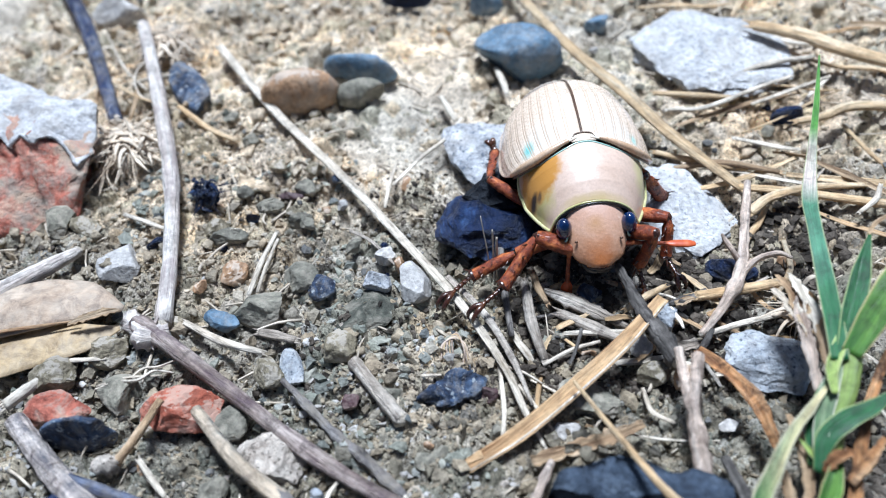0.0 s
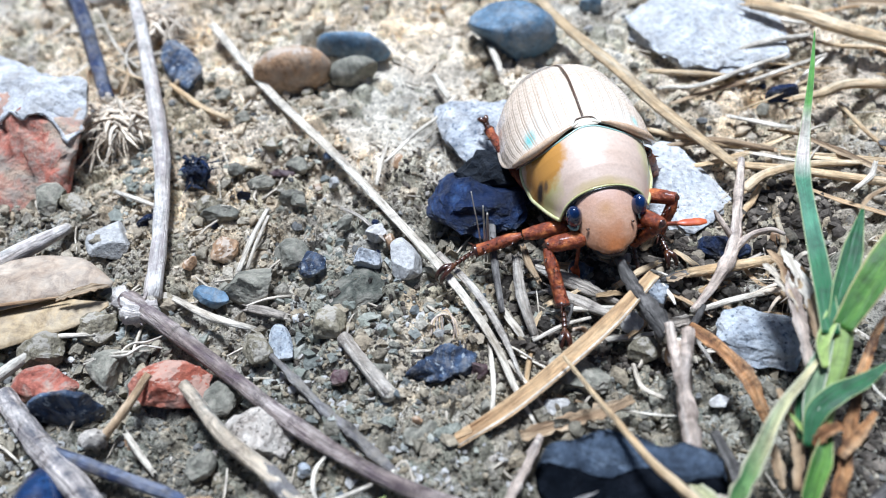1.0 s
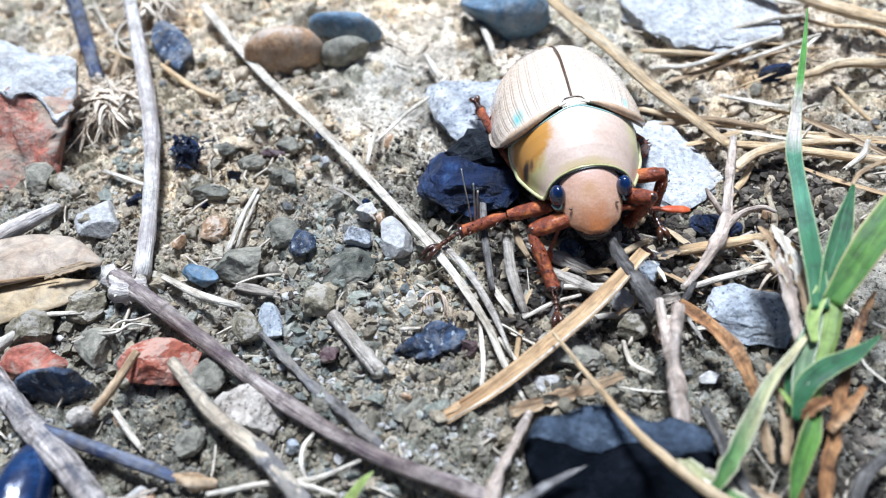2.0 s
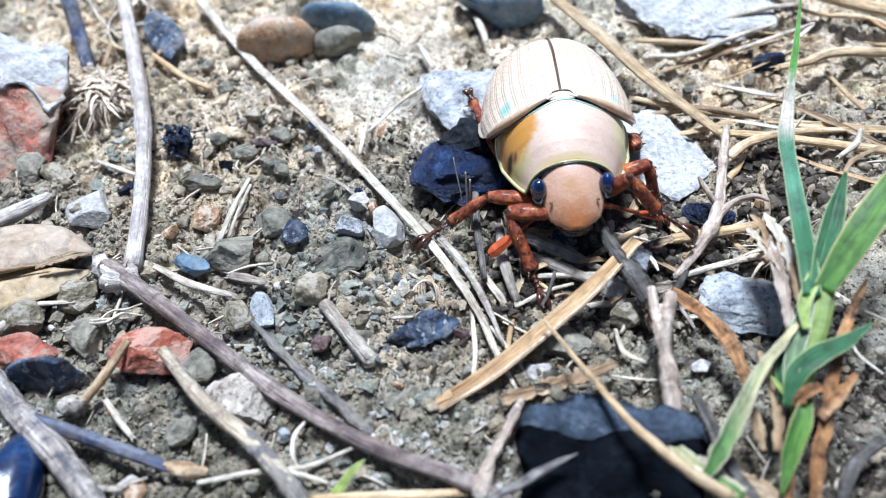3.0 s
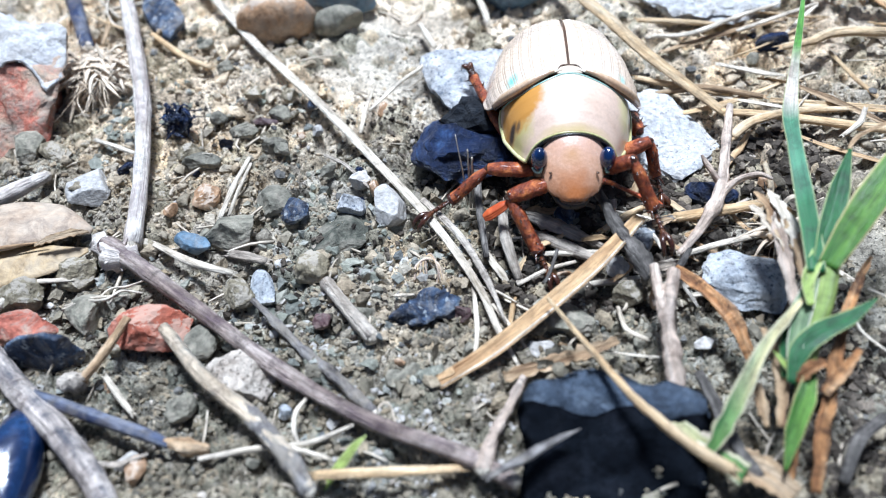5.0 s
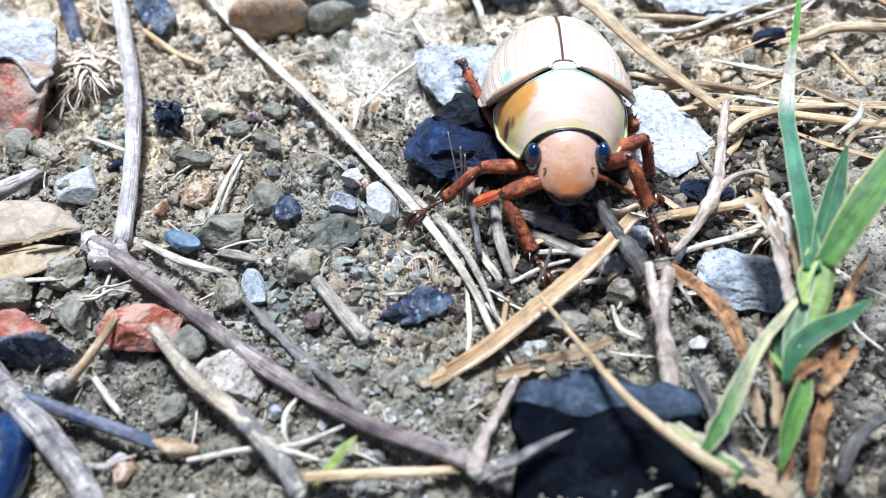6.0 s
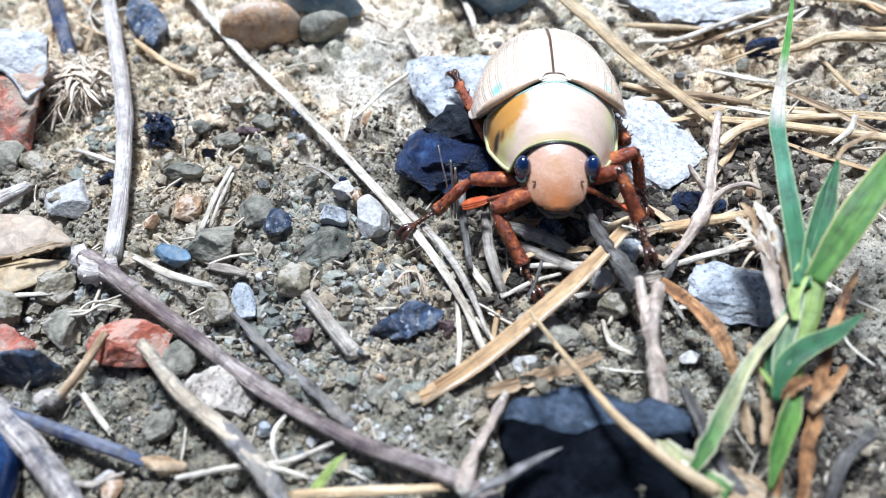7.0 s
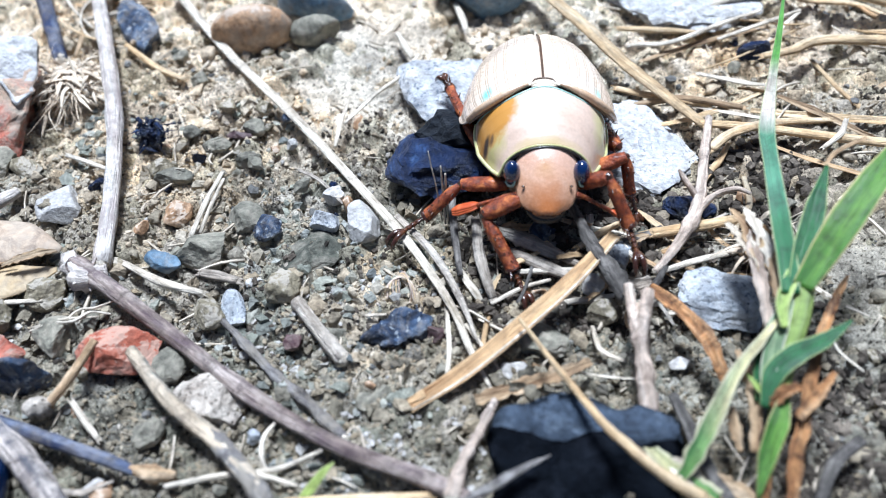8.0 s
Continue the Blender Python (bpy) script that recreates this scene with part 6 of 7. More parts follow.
fragment([(17.11, 36.64, 1), (17.77, 37.25, 1.6), (18.73, 38.75, 1.4)], 0.3, CHAR, 38)
fragment([(4.67, 45.33, 1.5), (5.04, 43.35, 1.6), (5.67, 42.13, 1.2)], 0.35, HUSK, 39)
fragment([(12.22, 41.23, 1.2), (14.09, 42.13, 1.8), (15.57, 42.96, 1.8)], 0.35, STRAW, 40)
fragment([(-4.96, 35.81, 0.4), (-4.15, 35.76, 0.5), (-3.28, 35.85, 0.4)], 0.16, PALESTRAW, 42)
fragment([(19.77, 19.83, 1), (18.45, 22.4, 1.4), (17.99, 24.98, 1.2), (17.4, 27.84, 0.8)], 0.55, CHAR, 43)
fragment([(29.26, 23.91, 1), (26.99, 22.35, 1), (24.98, 19.33, 1)], 0.5, CHAR, 44)
fragment([(-6.24, 25.34, 0.2), (-5.06, 26.3, 0.4), (-4.17, 23.95, 0.3)], 0.14, PALESTRAW, 45)
fragment([(-31.28, 35.36, 1), (-29.1, 35.94, 1.2), (-26.08, 36.23, 1)], 0.13, PALESTRAW, 47)
stalk("splinter", "grey mottled splinter of wood on the black rock", [(2.04, 19.6, 2.5), (4.2, 20.6, 2.9), (6.4, 21.7, 3.2), (8.2, 22.58, 3.0)], [0.26, 0.36, 0.26, 0.05], EARTHWOOD, "splinter", flat=0.6, lump=0.5, seed=75)
blade("splinter", "wedge of weathered grey wood", [(5.6, 43.7, 1.0), (7.6, 42.5, 1.3), (10.0, 41.0, 1.2), (12.2, 39.7, 0.8)], [0.5, 1.5, 1.2, 0.4], GREYWOOD, "splinter", fold=-0.5, thick=0.25, rag=0.5, seed=76)
for k in range(5):
    a = 0.7 * k
    stalk("rootlet", "curled peach-coloured rootlet on soil", [(-3.3 + 0.25 * k, 37.4, 0.2), (-3.2 + 0.2 * k, 38.6 + 0.15 * k, 0.6), (-2.3 + 0.1 * k, 39.2 + 0.1 * k, 0.7), (-1.4, 38.8 - 0.2 * k, 0.5), (-1.3 + 0.3 * math.cos(a), 37.6 - 0.2 * k, 0.1)], [0.06, 0.09, 0.09, 0.07, 0.03], (PINKWOOD, STRAW)[k % 2], "rootlet", "curled rootlets", sides=6, lump=0.2, seed=80 + k)


def dead_leaf():
    leaf = tagged(new("dead_leaf"), "tan curled dead leaf with a torn middle", "leaf")
    base = Vector((-35.36, 42.57, 0))
    leaf.location = Vector((base.x, base.y, 0)) * MM
    base.z = 0
    part("leaf_half", blade_mesh([(-52.3, 40.84, 1), (-46.47, 42.1, 1.6), (-41.41, 42.78, 2.2), (-37.54, 43.44, 2.4), (-34.29, 43.73, 2), (-31.01, 43.09, 1.2)], [2.0, 4.6, 5.6, 5.4, 4.2, 0.6], base, fold=-0.22, thick=0.09, seed=3), LEAF, leaf)
    part("leaf_half", blade_mesh([(-50.34, 36, 0.5), (-45.03, 37.55, 0.8), (-40.38, 38.63, 1.2), (-36.73, 39.61, 1.4), (-33.49, 40.18, 1.4), (-30.88, 41.18, 1)], [2.0, 3.6, 4.2, 4.0, 3.0, 0.5], base, fold=-0.2, thick=0.09, seed=4), GOLDLEAF, leaf, "yellower torn half")
    part("leaf_rim", blade_mesh([(-34.79, 40.72, 2.2), (-33.31, 41.03, 2.5), (-31.81, 41.63, 2.4), (-30.91, 42.4, 1.8)], [0.3, 0.8, 0.9, 0.3], base, fold=0.6, thick=0.08, rag=0.7, seed=5), HUSK, leaf, "darker torn edge")
    part("leaf_rib", blade_mesh([(-46.39, 39.5, 1.6), (-40.64, 40.39, 2), (-37.3, 40.77, 2.1), (-34.07, 41.3, 2)], [0.2, 0.3, 0.3, 0.15], base, fold=0.3, thick=0.1, seed=6), HUSK, leaf, "dark midrib")


dead_leaf()


def root_tuft(name, label, centre, spread, count, seed, length, thick=1.0, fan=(0.0, -0.5), core=HUSK):
    """A crown of flat shreds, with fine hairs between them."""
    r = random.Random(seed)
    bm = bmesh.new()
    for i in range(count):
        a = r.uniform(0, 6.28)
        p = Vector((r.gauss(0, spread * 0.35), r.gauss(0, spread * 0.35), r.uniform(0.2, 2.0)))
        d = Vector((math.cos(a) + fan[0], math.sin(a) + fan[1], r.uniform(-0.55, 0.25))).normalized()
        hair = i % 3 == 0
        n = length * r.uniform(0.45, 1.0) * (1.5 if hair else 1.0)
        k = (r.uniform(0.03, 0.06) if hair else r.uniform(0.10, 0.26)) * thick
        curl = 0.9 if hair else 0.3
        q = p + d * n * 0.5 + Vector((r.gauss(0, curl * 0.4), r.gauss(0, curl * 0.4), r.uniform(0.0, 0.5)))
        w = p + d * n + Vector((r.gauss(0, curl), r.gauss(0, curl), -0.3))
        w.z = max(w.z, -0.6)
        tube_into(bm, [p, q, w], [k * 0.7, k, k * 0.9, k * 0.15], 6, flat=0.8 if hair else 0.25, lump=0.3, steps=4, seed=seed + i, twist=r.uniform(-1.5, 1.5))
    ob = link_mesh(name, bm, ROOT)
    ob.location = Vector(centre) * MM
    bm = bmesh.new()
    bmesh.ops.create_icosphere(bm, subdivisions=4, radius=1)
    for v in bm.verts:
        c = v.co.copy()
        k = 1 + 0.35 * noise.noise(c * 2 + Vector((seed, 0, 0))) + 0.25 * noise.noise(c * 6) + 0.12 * noise.noise(c * 15)
        v.co = Vector((c.x * spread * 0.75, c.y * spread * 0.7, 0.7 + c.z * 1.1)) * k
    part("root_crown", bm, core, ob, "matted core of the tuft")
    return tagged(ob, label, "roots")


BURNT = root_tuft("burnt_tuft", "blue-black burnt tuft of roots", (-26.37, 57, 0), 1.5, 90, 15, 1.1, fan=(0, 0), core=BLUESPECK)
BURNT.data.materials[0] = NAVY
root_tuft("root_tuft", "frayed tuft of pale dry roots", (-36.24, 65.0, 0.2), 3.0, 420, 5, 3.6, 1.0, core=CREAM)
root_tuft("root_tuft", "dry fibrous crown at the twig's end", (-36.07, 83.06, 0.2), 3.0, 300, 6, 3.8, 1.1, core=CREAM)
root_tuft("root_tuft", "frayed dry sheath at the foot of the grass", (26.39, 40.21, 0.2), 1.8, 60, 8, 3.6)


def make_grass():
    base = Vector((21.55, 19.44, 0))
    grass = tagged(new("grass_plant"), "green grass tuft with pale stem and dry sheaths", "grass")
    grass.location = Vector((base.x, base.y, -0.6)) * MM
    b = Vector((base.x, base.y, -0.6))

    def add(name, pts, widths, mat, label="", **kw):
        part(name, blade_mesh(pts, widths, b, **kw), mat, grass, label)

    bm = bmesh.new()
    tube_into(bm, [Vector(p) - b for p in ((21.6, 19.21, -0.4), (22.62, 22.8, 2), (24.03, 27.24, 4.5), (25.61, 30.7, 6), (26.39, 32.94, 6.8))], [0.35, 0.45, 0.58, 0.68, 0.62], 12, flat=0.8, lump=0.05)
    part("stem", bm, STEM, grass, "pale yellow-green stem")
    add("blade", [(25.02, 31.96, 6.9), (25.27, 34.49, 7.4), (25.45, 37.96, 8.2), (25.84, 42.44, 8.8), (26.35, 45.87, 9), (28.17, 51.53, 9.2), (30.1, 57.08, 9.4), (32.1, 63.24, 9.6)], [1.3, 1.4, 1.4, 1.15, 1.25, 0.7, 0.5, 0.12], AGEING_SHEEN, "long green blade with a pale edge", fold=0.3, seed=1)
    add("blade", [(25.79, 32.96, 6.8), (26.71, 35.27, 7.6), (27.98, 38.19, 8.4), (29.69, 41.73, 9)], [1.3, 1.7, 1.4, 0.2], GREEN, "short dark green blade", fold=0.6, seed=2)
    add("blade", [(25.92, 32.33, 7), (27.55, 34.24, 8.2), (29.27, 36.17, 9.4), (31.62, 38.73, 10.5), (35.11, 42.54, 11)], [1.4, 2.0, 2.3, 2.0, 1.0], SUNLIT, "broad yellow-green blade with tan edges", fold=0.4, seed=3)
    add("blade", [(22.3, 25.04, 4), (23.11, 26.88, 4.8), (24.71, 27.98, 5.4), (26.65, 28.75, 5.8), (28.78, 30.07, 6.2)], [0.6, 1.4, 1.5, 1.1, 0.15], GREEN, "side blade", fold=0.5, seed=4)
    add("blade", [(21.1, 19.76, 2), (21.94, 21.95, 3), (22.87, 23.8, 4), (23.59, 25.5, 4.6)], [0.2, 1.2, 1.4, 0.7], SUNLIT, "green sheath leaf", fold=0.4, seed=5)
    add("blade", [(16.35, 20.93, 2.2), (17.46, 22.28, 3.4), (18.92, 24.42, 4.6), (20.56, 26.83, 5.4), (22.94, 29.34, 5.8), (25.3, 31.8, 5.8)], [0.6, 1.25, 1.2, 0.85, 0.55, 0.15], BLEACH, "bleaching blade with white edges", fold=0.5, rag=0.3, seed=6)
    add("blade", [(18.51, 19.61, 1.6), (16.9, 20.81, 2), (15.62, 22.02, 2.4), (14.1, 23.97, 2.6), (12.52, 26.01, 2.8)], [1.8, 1.5, 1.1, 0.7, 0.3], BLEACH, "pale creeping shoot", fold=0.4, rag=0.3, seed=7)
    add("blade", [(22.3, 25.04, 4), (22.99, 27.53, 4.8), (24.06, 30.11, 5.6), (25.19, 32.32, 6.4)], [0.5, 1.1, 1.3, 0.8], DRYGREEN, "pale sheath leaf", fold=0.5, seed=13)
    add("blade", [(22.1, 25.69, 3.6), (22.51, 27.48, 4.2), (23.2, 29.31, 4.8), (24.03, 30.95, 5.4)], [0.3, 0.9, 0.9, 0.4], GREEN, "dark inner leaf", fold=0.6, seed=14)
    add("blade", [(22.85, 25.55, 3.8), (22.2, 26.28, 4.2), (21.5, 27.27, 4.6)], [0.6, 0.5, 0.1], STEM, "small lime shoot", fold=0.4, seed=15)
    add("husk", [(23.02, 18.64, 1), (23.85, 21.79, 2.4), (25.11, 25.17, 3.6), (26.73, 29.17, 4.8), (28.67, 32.43, 5.4), (30.06, 34.34, 5.4)], [0.7, 0.95, 0.85, 0.75, 0.6, 0.25], RUST, "rust-brown dry sheath", fold=0.5, rag=0.5, seed=8)
    add("husk", [(24.31, 24.27, 3.8), (25.77, 25.54, 4.4), (27.26, 27.07, 4.6)], [0.7, 0.85, 0.35], RUST, "torn brown sheath", fold=0.4, rag=0.6, seed=9)
    add("husk", [(21.38, 22.65, 2.4), (22, 25.49, 3.2), (21.74, 27.74, 3.8), (21.53, 29.42, 4)], [0.5, 0.9, 0.9, 0.3], HUSK, "dry tan sheath", fold=0.5, rag=0.6, seed=10)
    add("husk", [(23.65, 30.53, 5), (23.71, 33.81, 5.8), (23.72, 36.57, 6.2), (24.36, 38.52, 6.4)], [0.6, 1.0, 0.9, 0.4], PINKWOOD, "frayed pale sheath", fold=0.6, rag=0.7, seed=11)
    add("husk", [(22.68, 24.92, 4.2), (23.26, 25.4, 4.8), (24.04, 25.64, 5.2), (24.67, 25.91, 5)], [0.4, 0.9, 0.7, 0.2], RUST, "torn curled tan sheath", fold=0.7, rag=0.7, seed=16)
    for k, (x, y, z) in enumerate(((22.6, 39.4, 5.6), (23.2, 40.6, 5.8), (24.0, 40.4, 6.2), (24.8, 39.4, 5.8))):
        foot = Vector((24.4 + 0.2 * k, 33.4, 5.6))
        tip = Vector((x, y, z))
        add("husk", [foot, foot.lerp(tip, 0.35) + Vector((0.2 * (-1) ** k, 0, 0.4)), foot.lerp(tip, 0.7) + Vector((0, 0, 0.5)), tip], [0.5, 1.1, 0.9, 0.3], (PALESTRAW, HUSK, PALESTRAW, STRAW)[k], "pale torn shred of sheath", fold=0.5, rag=0.8, wave=0.3, seed=30 + k)
    add("husk", [(24.83, 35.47, 6.2), (24.6, 33.81, 6.4), (24.55, 32.02, 6.2), (24.75, 30.64, 5.8)], [0.4, 0.9, 1.0, 0.4], HUSK, "tan sheath round the node", fold=0.6, rag=0.5, seed=17)
    add("blade", [(24.22, 29.7, 6.2), (24.35, 31.26, 6.6), (25.16, 32.84, 7), (25.91, 34.37, 7.2)], [0.5, 0.9, 1.0, 0.5], STEM, "short sheath leaf at the node", fold=0.5, seed=18)
    add("husk", [(29.56, 41.68, 9), (30.29, 42.59, 9.1), (31.54, 43.46, 9), (33.49, 44.53, 8.8)], [0.25, 0.35, 0.3, 0.3], HUSK, "dry curled tip", fold=0.5, rag=0.4, seed=19)
    add("husk", [(17.94, 20.85, 1.4), (17.08, 21.3, 2), (16.35, 21.86, 2.2), (15.84, 22.4, 2)], [0.8, 1.4, 1.2, 0.5], PALESTRAW, "white papery node sheath", fold=0.6, rag=0.4, seed=20)
    add("husk", [(21.53, 19.49, 0.8), (21.71, 20.37, 1.4), (21.95, 21.25, 2), (22.21, 21.84, 2.4)], [0.5, 0.8, 0.7, 0.2], RUST, "brown wrinkled basal sheath", fold=0.6, rag=0.5, seed=21)
    add("husk", [(20.64, 25.86, 2.6), (20.57, 24.29, 2.4), (20.77, 22.95, 1.8)], [0.4, 0.9, 0.3], HUSK, "dry papery shred", fold=0.5, rag=0.8, seed=22)
    add("husk", [(18.52, 20.62, 1), (20.13, 19.82, 1), (21.67, 18.46, 0.6)], [2.4, 2.2, 1.6], HUSK, "brown base sheath", fold=0.5, rag=0.3, seed=12)


make_grass()


# ---- countable small pebbles and straw litter ----
def small_pebbles(count, seed):
    r = random.Random(seed)
    kinds = [(GREY, "small dusty grey pebble on soil"), (CLOD, "small crumb-like clod of earth"), (TAN, "small tan pebble on soil"), (SUNKEN, "small grey-green pebble on soil"),
             (GREY, "small dark grey broken pebble"), (CLOD, "rough little clod of earth"), (NAVY, "tiny blue-black pebble on soil"), (PALE, "tiny whitish pebble on soil")]
    protos = []
    for k, (mat, label) in enumerate(kinds):
        ob = stone("pebble", label, (0, 0, -40), (1, 0.85, 0.65), mat, 0, 0.15, 7, 300 + k, group="scattered pebbles", detail=3)
        protos.append(ob)
    for i in range(count):
        ob = protos[i % 8] if i < 8 else None
        proto = protos[r.choices(range(8), (6, 7, 2, 2, 4, 6, 1, 1))[0]]
        x, y = r.uniform(-48, 34), r.uniform(17, 78)
        while (3 < x < 18 and y < 28) or r.random() < smooth_ground(x, y):
            x, y = r.uniform(-48, 34), r.uniform(17, 78)
        k = r.uniform(0.38, 0.62) if r.random() < 0.75 else r.uniform(0.6, 1.0)
        if ob is None:
            ob = new("pebble", proto.data)
            tagged(ob, proto["label"], "stone", "scattered pebbles")
        ob.matrix_basis = pose(x * MM, y * MM, (ground_z(x, y) + 0.35 * k) * MM, r.uniform(-15, 15), 0, r.uniform(0, 360)) @ Matrix.Diagonal((k, k * r.uniform(0.8, 1.1), k, 1))


small_pebbles(230, 77)


def straw_litter(count, zone, seed, low=4, high=16, dark=0.0):
    """Loose straws: split flat ones, whole stems, and ragged shreds of husk."""
    r = random.Random(seed)
    for i in range(count):
        x, y = r.uniform(zone[0], zone[1]), r.uniform(zone[2], zone[3])
        a = r.gauss(0.15, 0.7)
        n = r.uniform(low, high)
        d = Vector((math.cos(a), math.sin(a), r.uniform(-0.06, 0.06)))
        p = Vector((x, y, ground_z(x, y) + r.uniform(0.3, 1.2)))
        sag = [p + d * n * f + Vector((r.gauss(0, 0.05 * n * 0.5), r.gauss(0, 0.05 * n * 0.5), r.uniform(0.0, 0.3))) for f in (0, 0.35, 0.7, 1)]
        rad = r.uniform(0.12, 0.36)
        mat, label = r.choices(((STRAW, "dry tan straw lying in litter"), (PALESTRAW, "bleached straw lying in litter"), (HUSK, "brown dry stem in litter"), (RUSSET, "russet straw lying in litter"), (GREYWOOD, "grey dead stem in litter"), (CHAR, "dark rotten stem in litter")),
                               (4, 3, 3, 1.5, 2 * dark, 3 * dark))[0]
        if r.random() < 0.4:
            blade("straw", label, sag, [rad * 1.6, rad * 2.6, rad * 2.4, rad * 0.8], mat, "straw", "straw litter", fold=r.uniform(0.2, 0.7), thick=0.05, rag=0.5, seed=seed + i, steps=4, rot=r.uniform(-40, 40))
        else:
            stalk("straw", label, sag, [rad * 0.8, rad, rad * 1.1, rad * 0.6], mat, "straw", "straw litter", sides=8, flat=r.uniform(0.35, 0.75), groove=r.choice((0, 0.5)), lump=0.22, steps=4, seed=seed + i)


straw_litter(46, (18, 48, 52, 94), 400)
straw_litter(16, (13, 30, 38, 54), 500, 3, 8, 0.6)
straw_litter(14, (-50, -33, 62, 86), 600, 3, 7)
straw_litter(7, (2, 14, 30, 42), 700, 2, 6, 1.0)
straw_litter(26, (4, 20, 35, 46), 800, 1.5, 5, 1.0)


# ---- crumbs, grit and fibres strewn over the soil ----
def lump_shapes(subdivisions, count, seed, rough):
    """Irregular little clods, as arrays of corners and triangles."""
    out = []
    for k in range(count):
        bm = bmesh.new()
        bmesh.ops.create_icosphere(bm, subdivisions=subdivisions, radius=1)
        bm.verts.ensure_lookup_table()
        off = Vector((seed * 7.1 + k * 3.3, k * 5.7, seed))
        pts = []
        for v in bm.verts:
            p = v.co
            pts.append(p * (1 + rough * (noise.noise(p * 1.1 + off) + 0.6 * noise.noise(p * 2.6 + off) + 0.35 * noise.noise(p * 6 + off))))
        out.append((np.array([p[:] for p in pts]) * (1.0, 0.85, 0.72), np.array([[v.index for v in f.verts] for f in bm.faces])))
        bm.free()
    return out


def scatter(name, label, count, lo, hi, mat, seed, power=2.2, clumpy=0.0, zone=(-60, 50, 14, 102), kind_label="gravel", detail=1, rough=0.7):
    r = np.random.RandomState(seed)
    shapes = lump_shapes(detail, 14, seed, rough)
    allv, allf, k, top = [], [], 0, 0
    while k < count:
        x, y = r.uniform(zone[0], zone[1]), r.uniform(zone[2], zone[3])
        if clumpy and noise.noise(Vector((x * 0.07, y * 0.07, seed))) < clumpy * r.uniform(-0.4, 0.6) or r.uniform() < 0.85 * smooth_ground(x, y):
            continue
        s = lo + (hi - lo) * r.uniform() ** power
        base, tris = shapes[r.randint(14)]
        v = base * (s * r.uniform(0.7, 1.25, 3))
        a, e = r.uniform(0, 6.28), r.uniform(-0.7, 0.7)
        c, d = math.cos(e), math.sin(e)
        v = np.stack([v[:, 0], v[:, 1] * c - v[:, 2] * d, v[:, 1] * d + v[:, 2] * c], 1)
        c, d = math.cos(a), math.sin(a)
        v = np.stack([v[:, 0] * c - v[:, 1] * d + x, v[:, 0] * d + v[:, 1] * c + y, v[:, 2] + ground_z(x, y) + 0.12 * s], 1)
        allf.append(tris + top)
        allv.append(v)
        top += len(base)
        k += 1
    me = bpy.data.meshes.new(name)
    me.from_pydata((np.concatenate(allv) * MM).tolist(), [], np.concatenate(allf).tolist())
    me.materials.append(mat)
    me.polygons.foreach_set("use_smooth", [detail > 1] * len(me.polygons))
    tagged(new(name, me), label, kind_label, kind="stuff")


scatter("soil_clods", "grey-brown clods of dry earth", 900, 0.28, 0.95, CRUMB, 3, 2.4, 0.5, detail=2)
scatter("soil_crumbs", "fine grey-brown crumbs of dry earth", 26000, 0.07, 0.34, CRUMB, 13, 1.8, 0.25, detail=0, rough=1.0)
scatter("near_crumbs", "fine grey-brown crumbs of dry earth", 12000, 0.06, 0.30, CRUMB, 9, 1.8, 0.0, (-42, 32, 15, 40), detail=0, rough=1.0)
scatter("grit", "dark grey grit and small gravel", 1100, 0.10, 0.6, GRIT, 4, 2.6, 0.5)
# dark debris, packed densely to colour in the beetle's own shadow
scatter("humus_crumbs", "dark damp humus crumbs, also deepening the shade under the beetle", 1700, 0.12, 0.7, HUMUS_SHADE, 6, 2.5, 0.0, (2, 21, 34, 50), "humus")
scatter("litter_crumbs", "dark crumbs of humus among straw litter", 700, 0.14, 0.7, HUMUS_SHADE, 8, 2.5, 0.3, (14, 46, 38, 60), "humus")
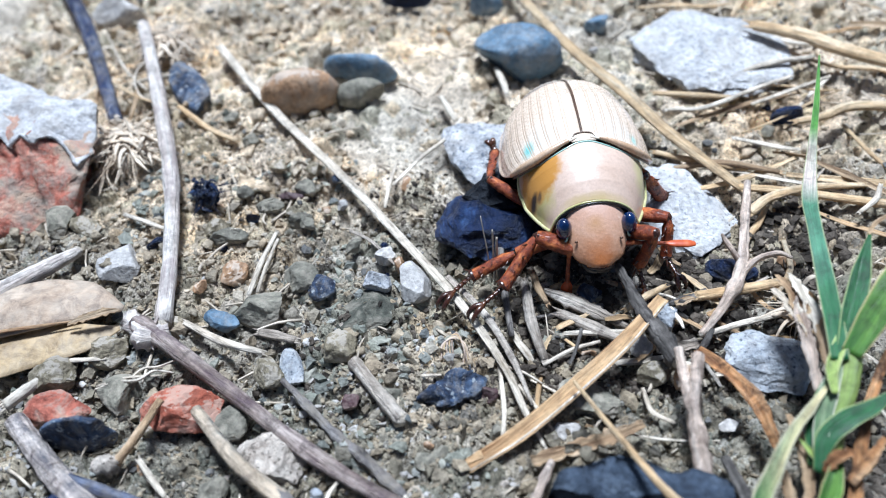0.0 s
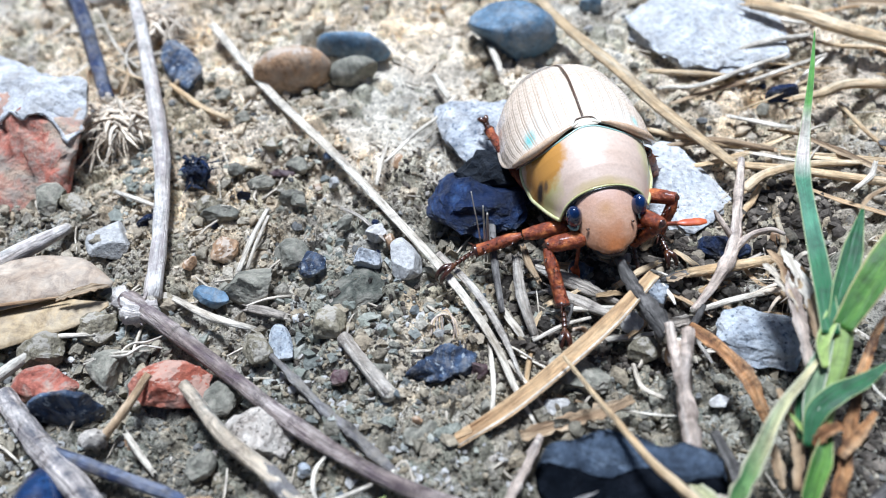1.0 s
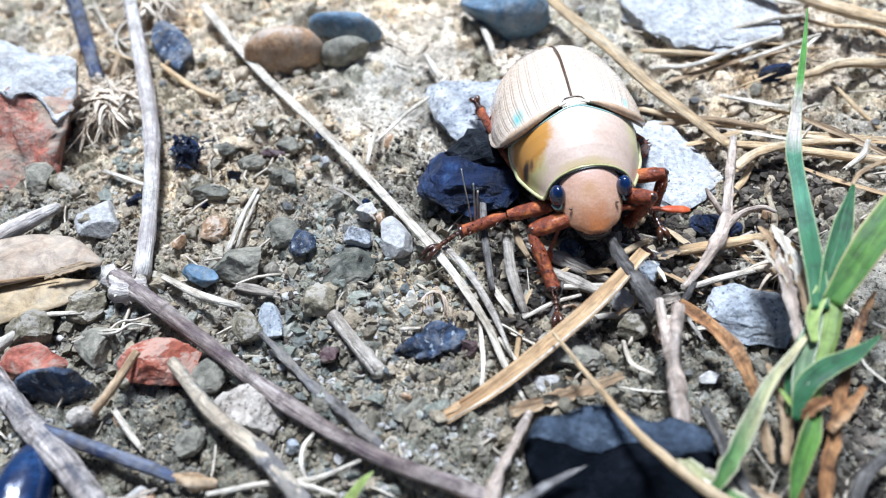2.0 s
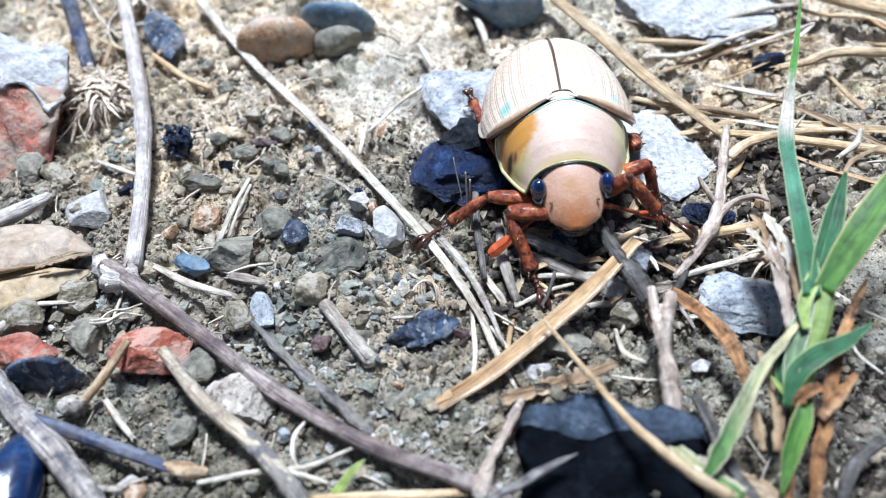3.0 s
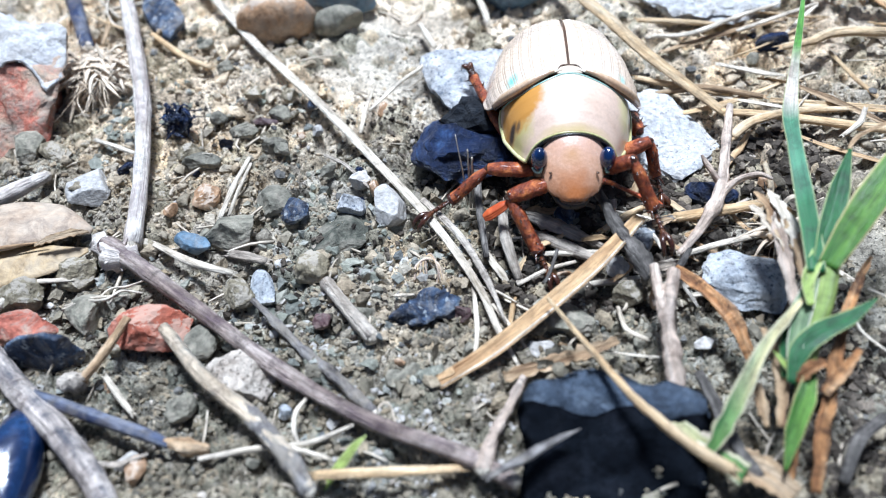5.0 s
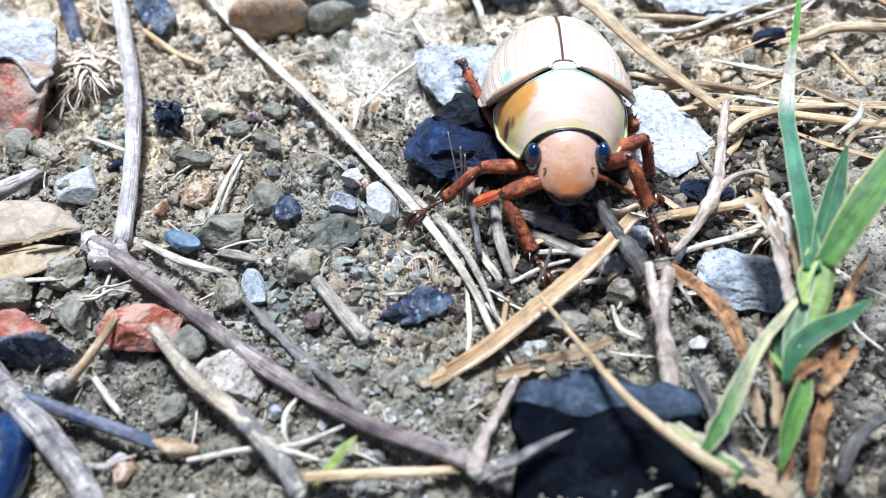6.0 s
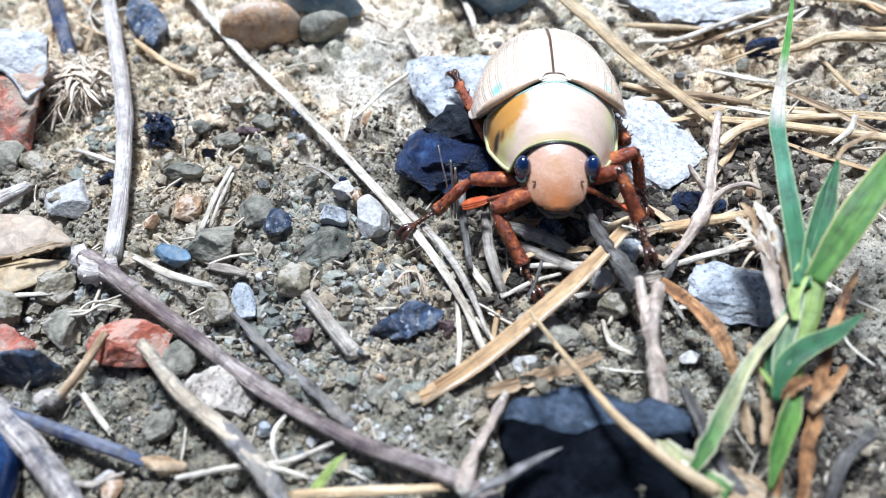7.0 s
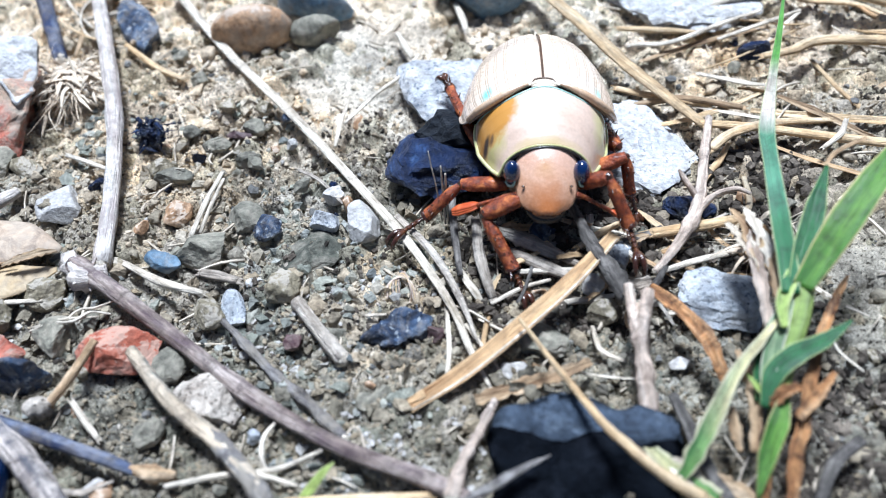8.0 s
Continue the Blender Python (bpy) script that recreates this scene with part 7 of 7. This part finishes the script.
scatter("mixed_grit", "mixed grey, bluish and pale crumbs of grit", 700, 0.16, 0.7, MIXGRIT, 21, 2.6, 0.3, (-44, 16, 15, 44), detail=1, rough=1.0)
scatter("pale_grit", "pale grey and whitish crumbs of grit", 520, 0.18, 0.7, MIXGRIT, 63, 2.4, 0.3, (-34, 2, 38, 64), detail=1, rough=1.0)
scatter("shady_humus", "dark crumbs of humus behind the grass", 900, 0.12, 0.7, HUMUS_SHADE, 31, 2.4, 0.2, (24, 34, 16, 34), "humus")
scatter("flaky_clods", "flaky angular crumbs of dry earth", 1000, 0.25, 0.9, CRUMB, 41, 2.0, 0.4, (-56, 10, 38, 96), detail=1, rough=1.2)
scatter("near_flakes", "flaky angular crumbs of dry earth", 600, 0.2, 0.75, CRUMB, 43, 2.2, 0.3, (-42, 32, 15, 40), detail=1, rough=1.2)
scatter("damp_crumbs", "dark crumbs of earth behind the grass", 1300, 0.12, 0.7, HUMUS_SHADE, 53, 2.2, 0.3, (25, 46, 26, 54))
scatter("pale_chips", "pale chips of grit and lime on the soil", 600, 0.12, 0.5, PALE, 57, 2.6, 0.2, (-42, 4, 15, 40), rough=1.0)
# dark crumbs colour in the shaded gaps of the soil
scatter("dark_crumbs", "dark crumbs standing in for shaded gaps between the clods", 1350, 0.08, 0.42, HUMUS_SHADE, 51, 2.0, 0.5, (-46, 16, 32, 62))
scatter("pale_grit", "fine pale grit", 450, 0.10, 0.42, CREAM, 5, 3.0)


def scatter_fibres(count, seed):
    r = random.Random(seed)
    bm = bmesh.new()
    for _ in range(count):
        x, y = r.uniform(-58, 48), r.uniform(14, 100)
        a, n = r.uniform(0, 6.28), r.uniform(0.8, 4.0)
        z = ground_z(x, y) + 0.35
        p = Vector((x, y, z))
        d = Vector((math.cos(a), math.sin(a), r.uniform(-0.05, 0.15)))
        k = r.uniform(0.04, 0.16)
        tube_into(bm, [p, p + d * n * 0.5 + Vector((r.gauss(0, 0.12), r.gauss(0, 0.12), 0.08)), p + d * n], [k, k, k * 0.6], 5, steps=2)
    tagged(link_mesh("straw_fibres", bm, PALESTRAW), "fine bleached straw fibres on the soil", "fibres", kind="stuff")


scatter_fibres(420, 11)

motions()
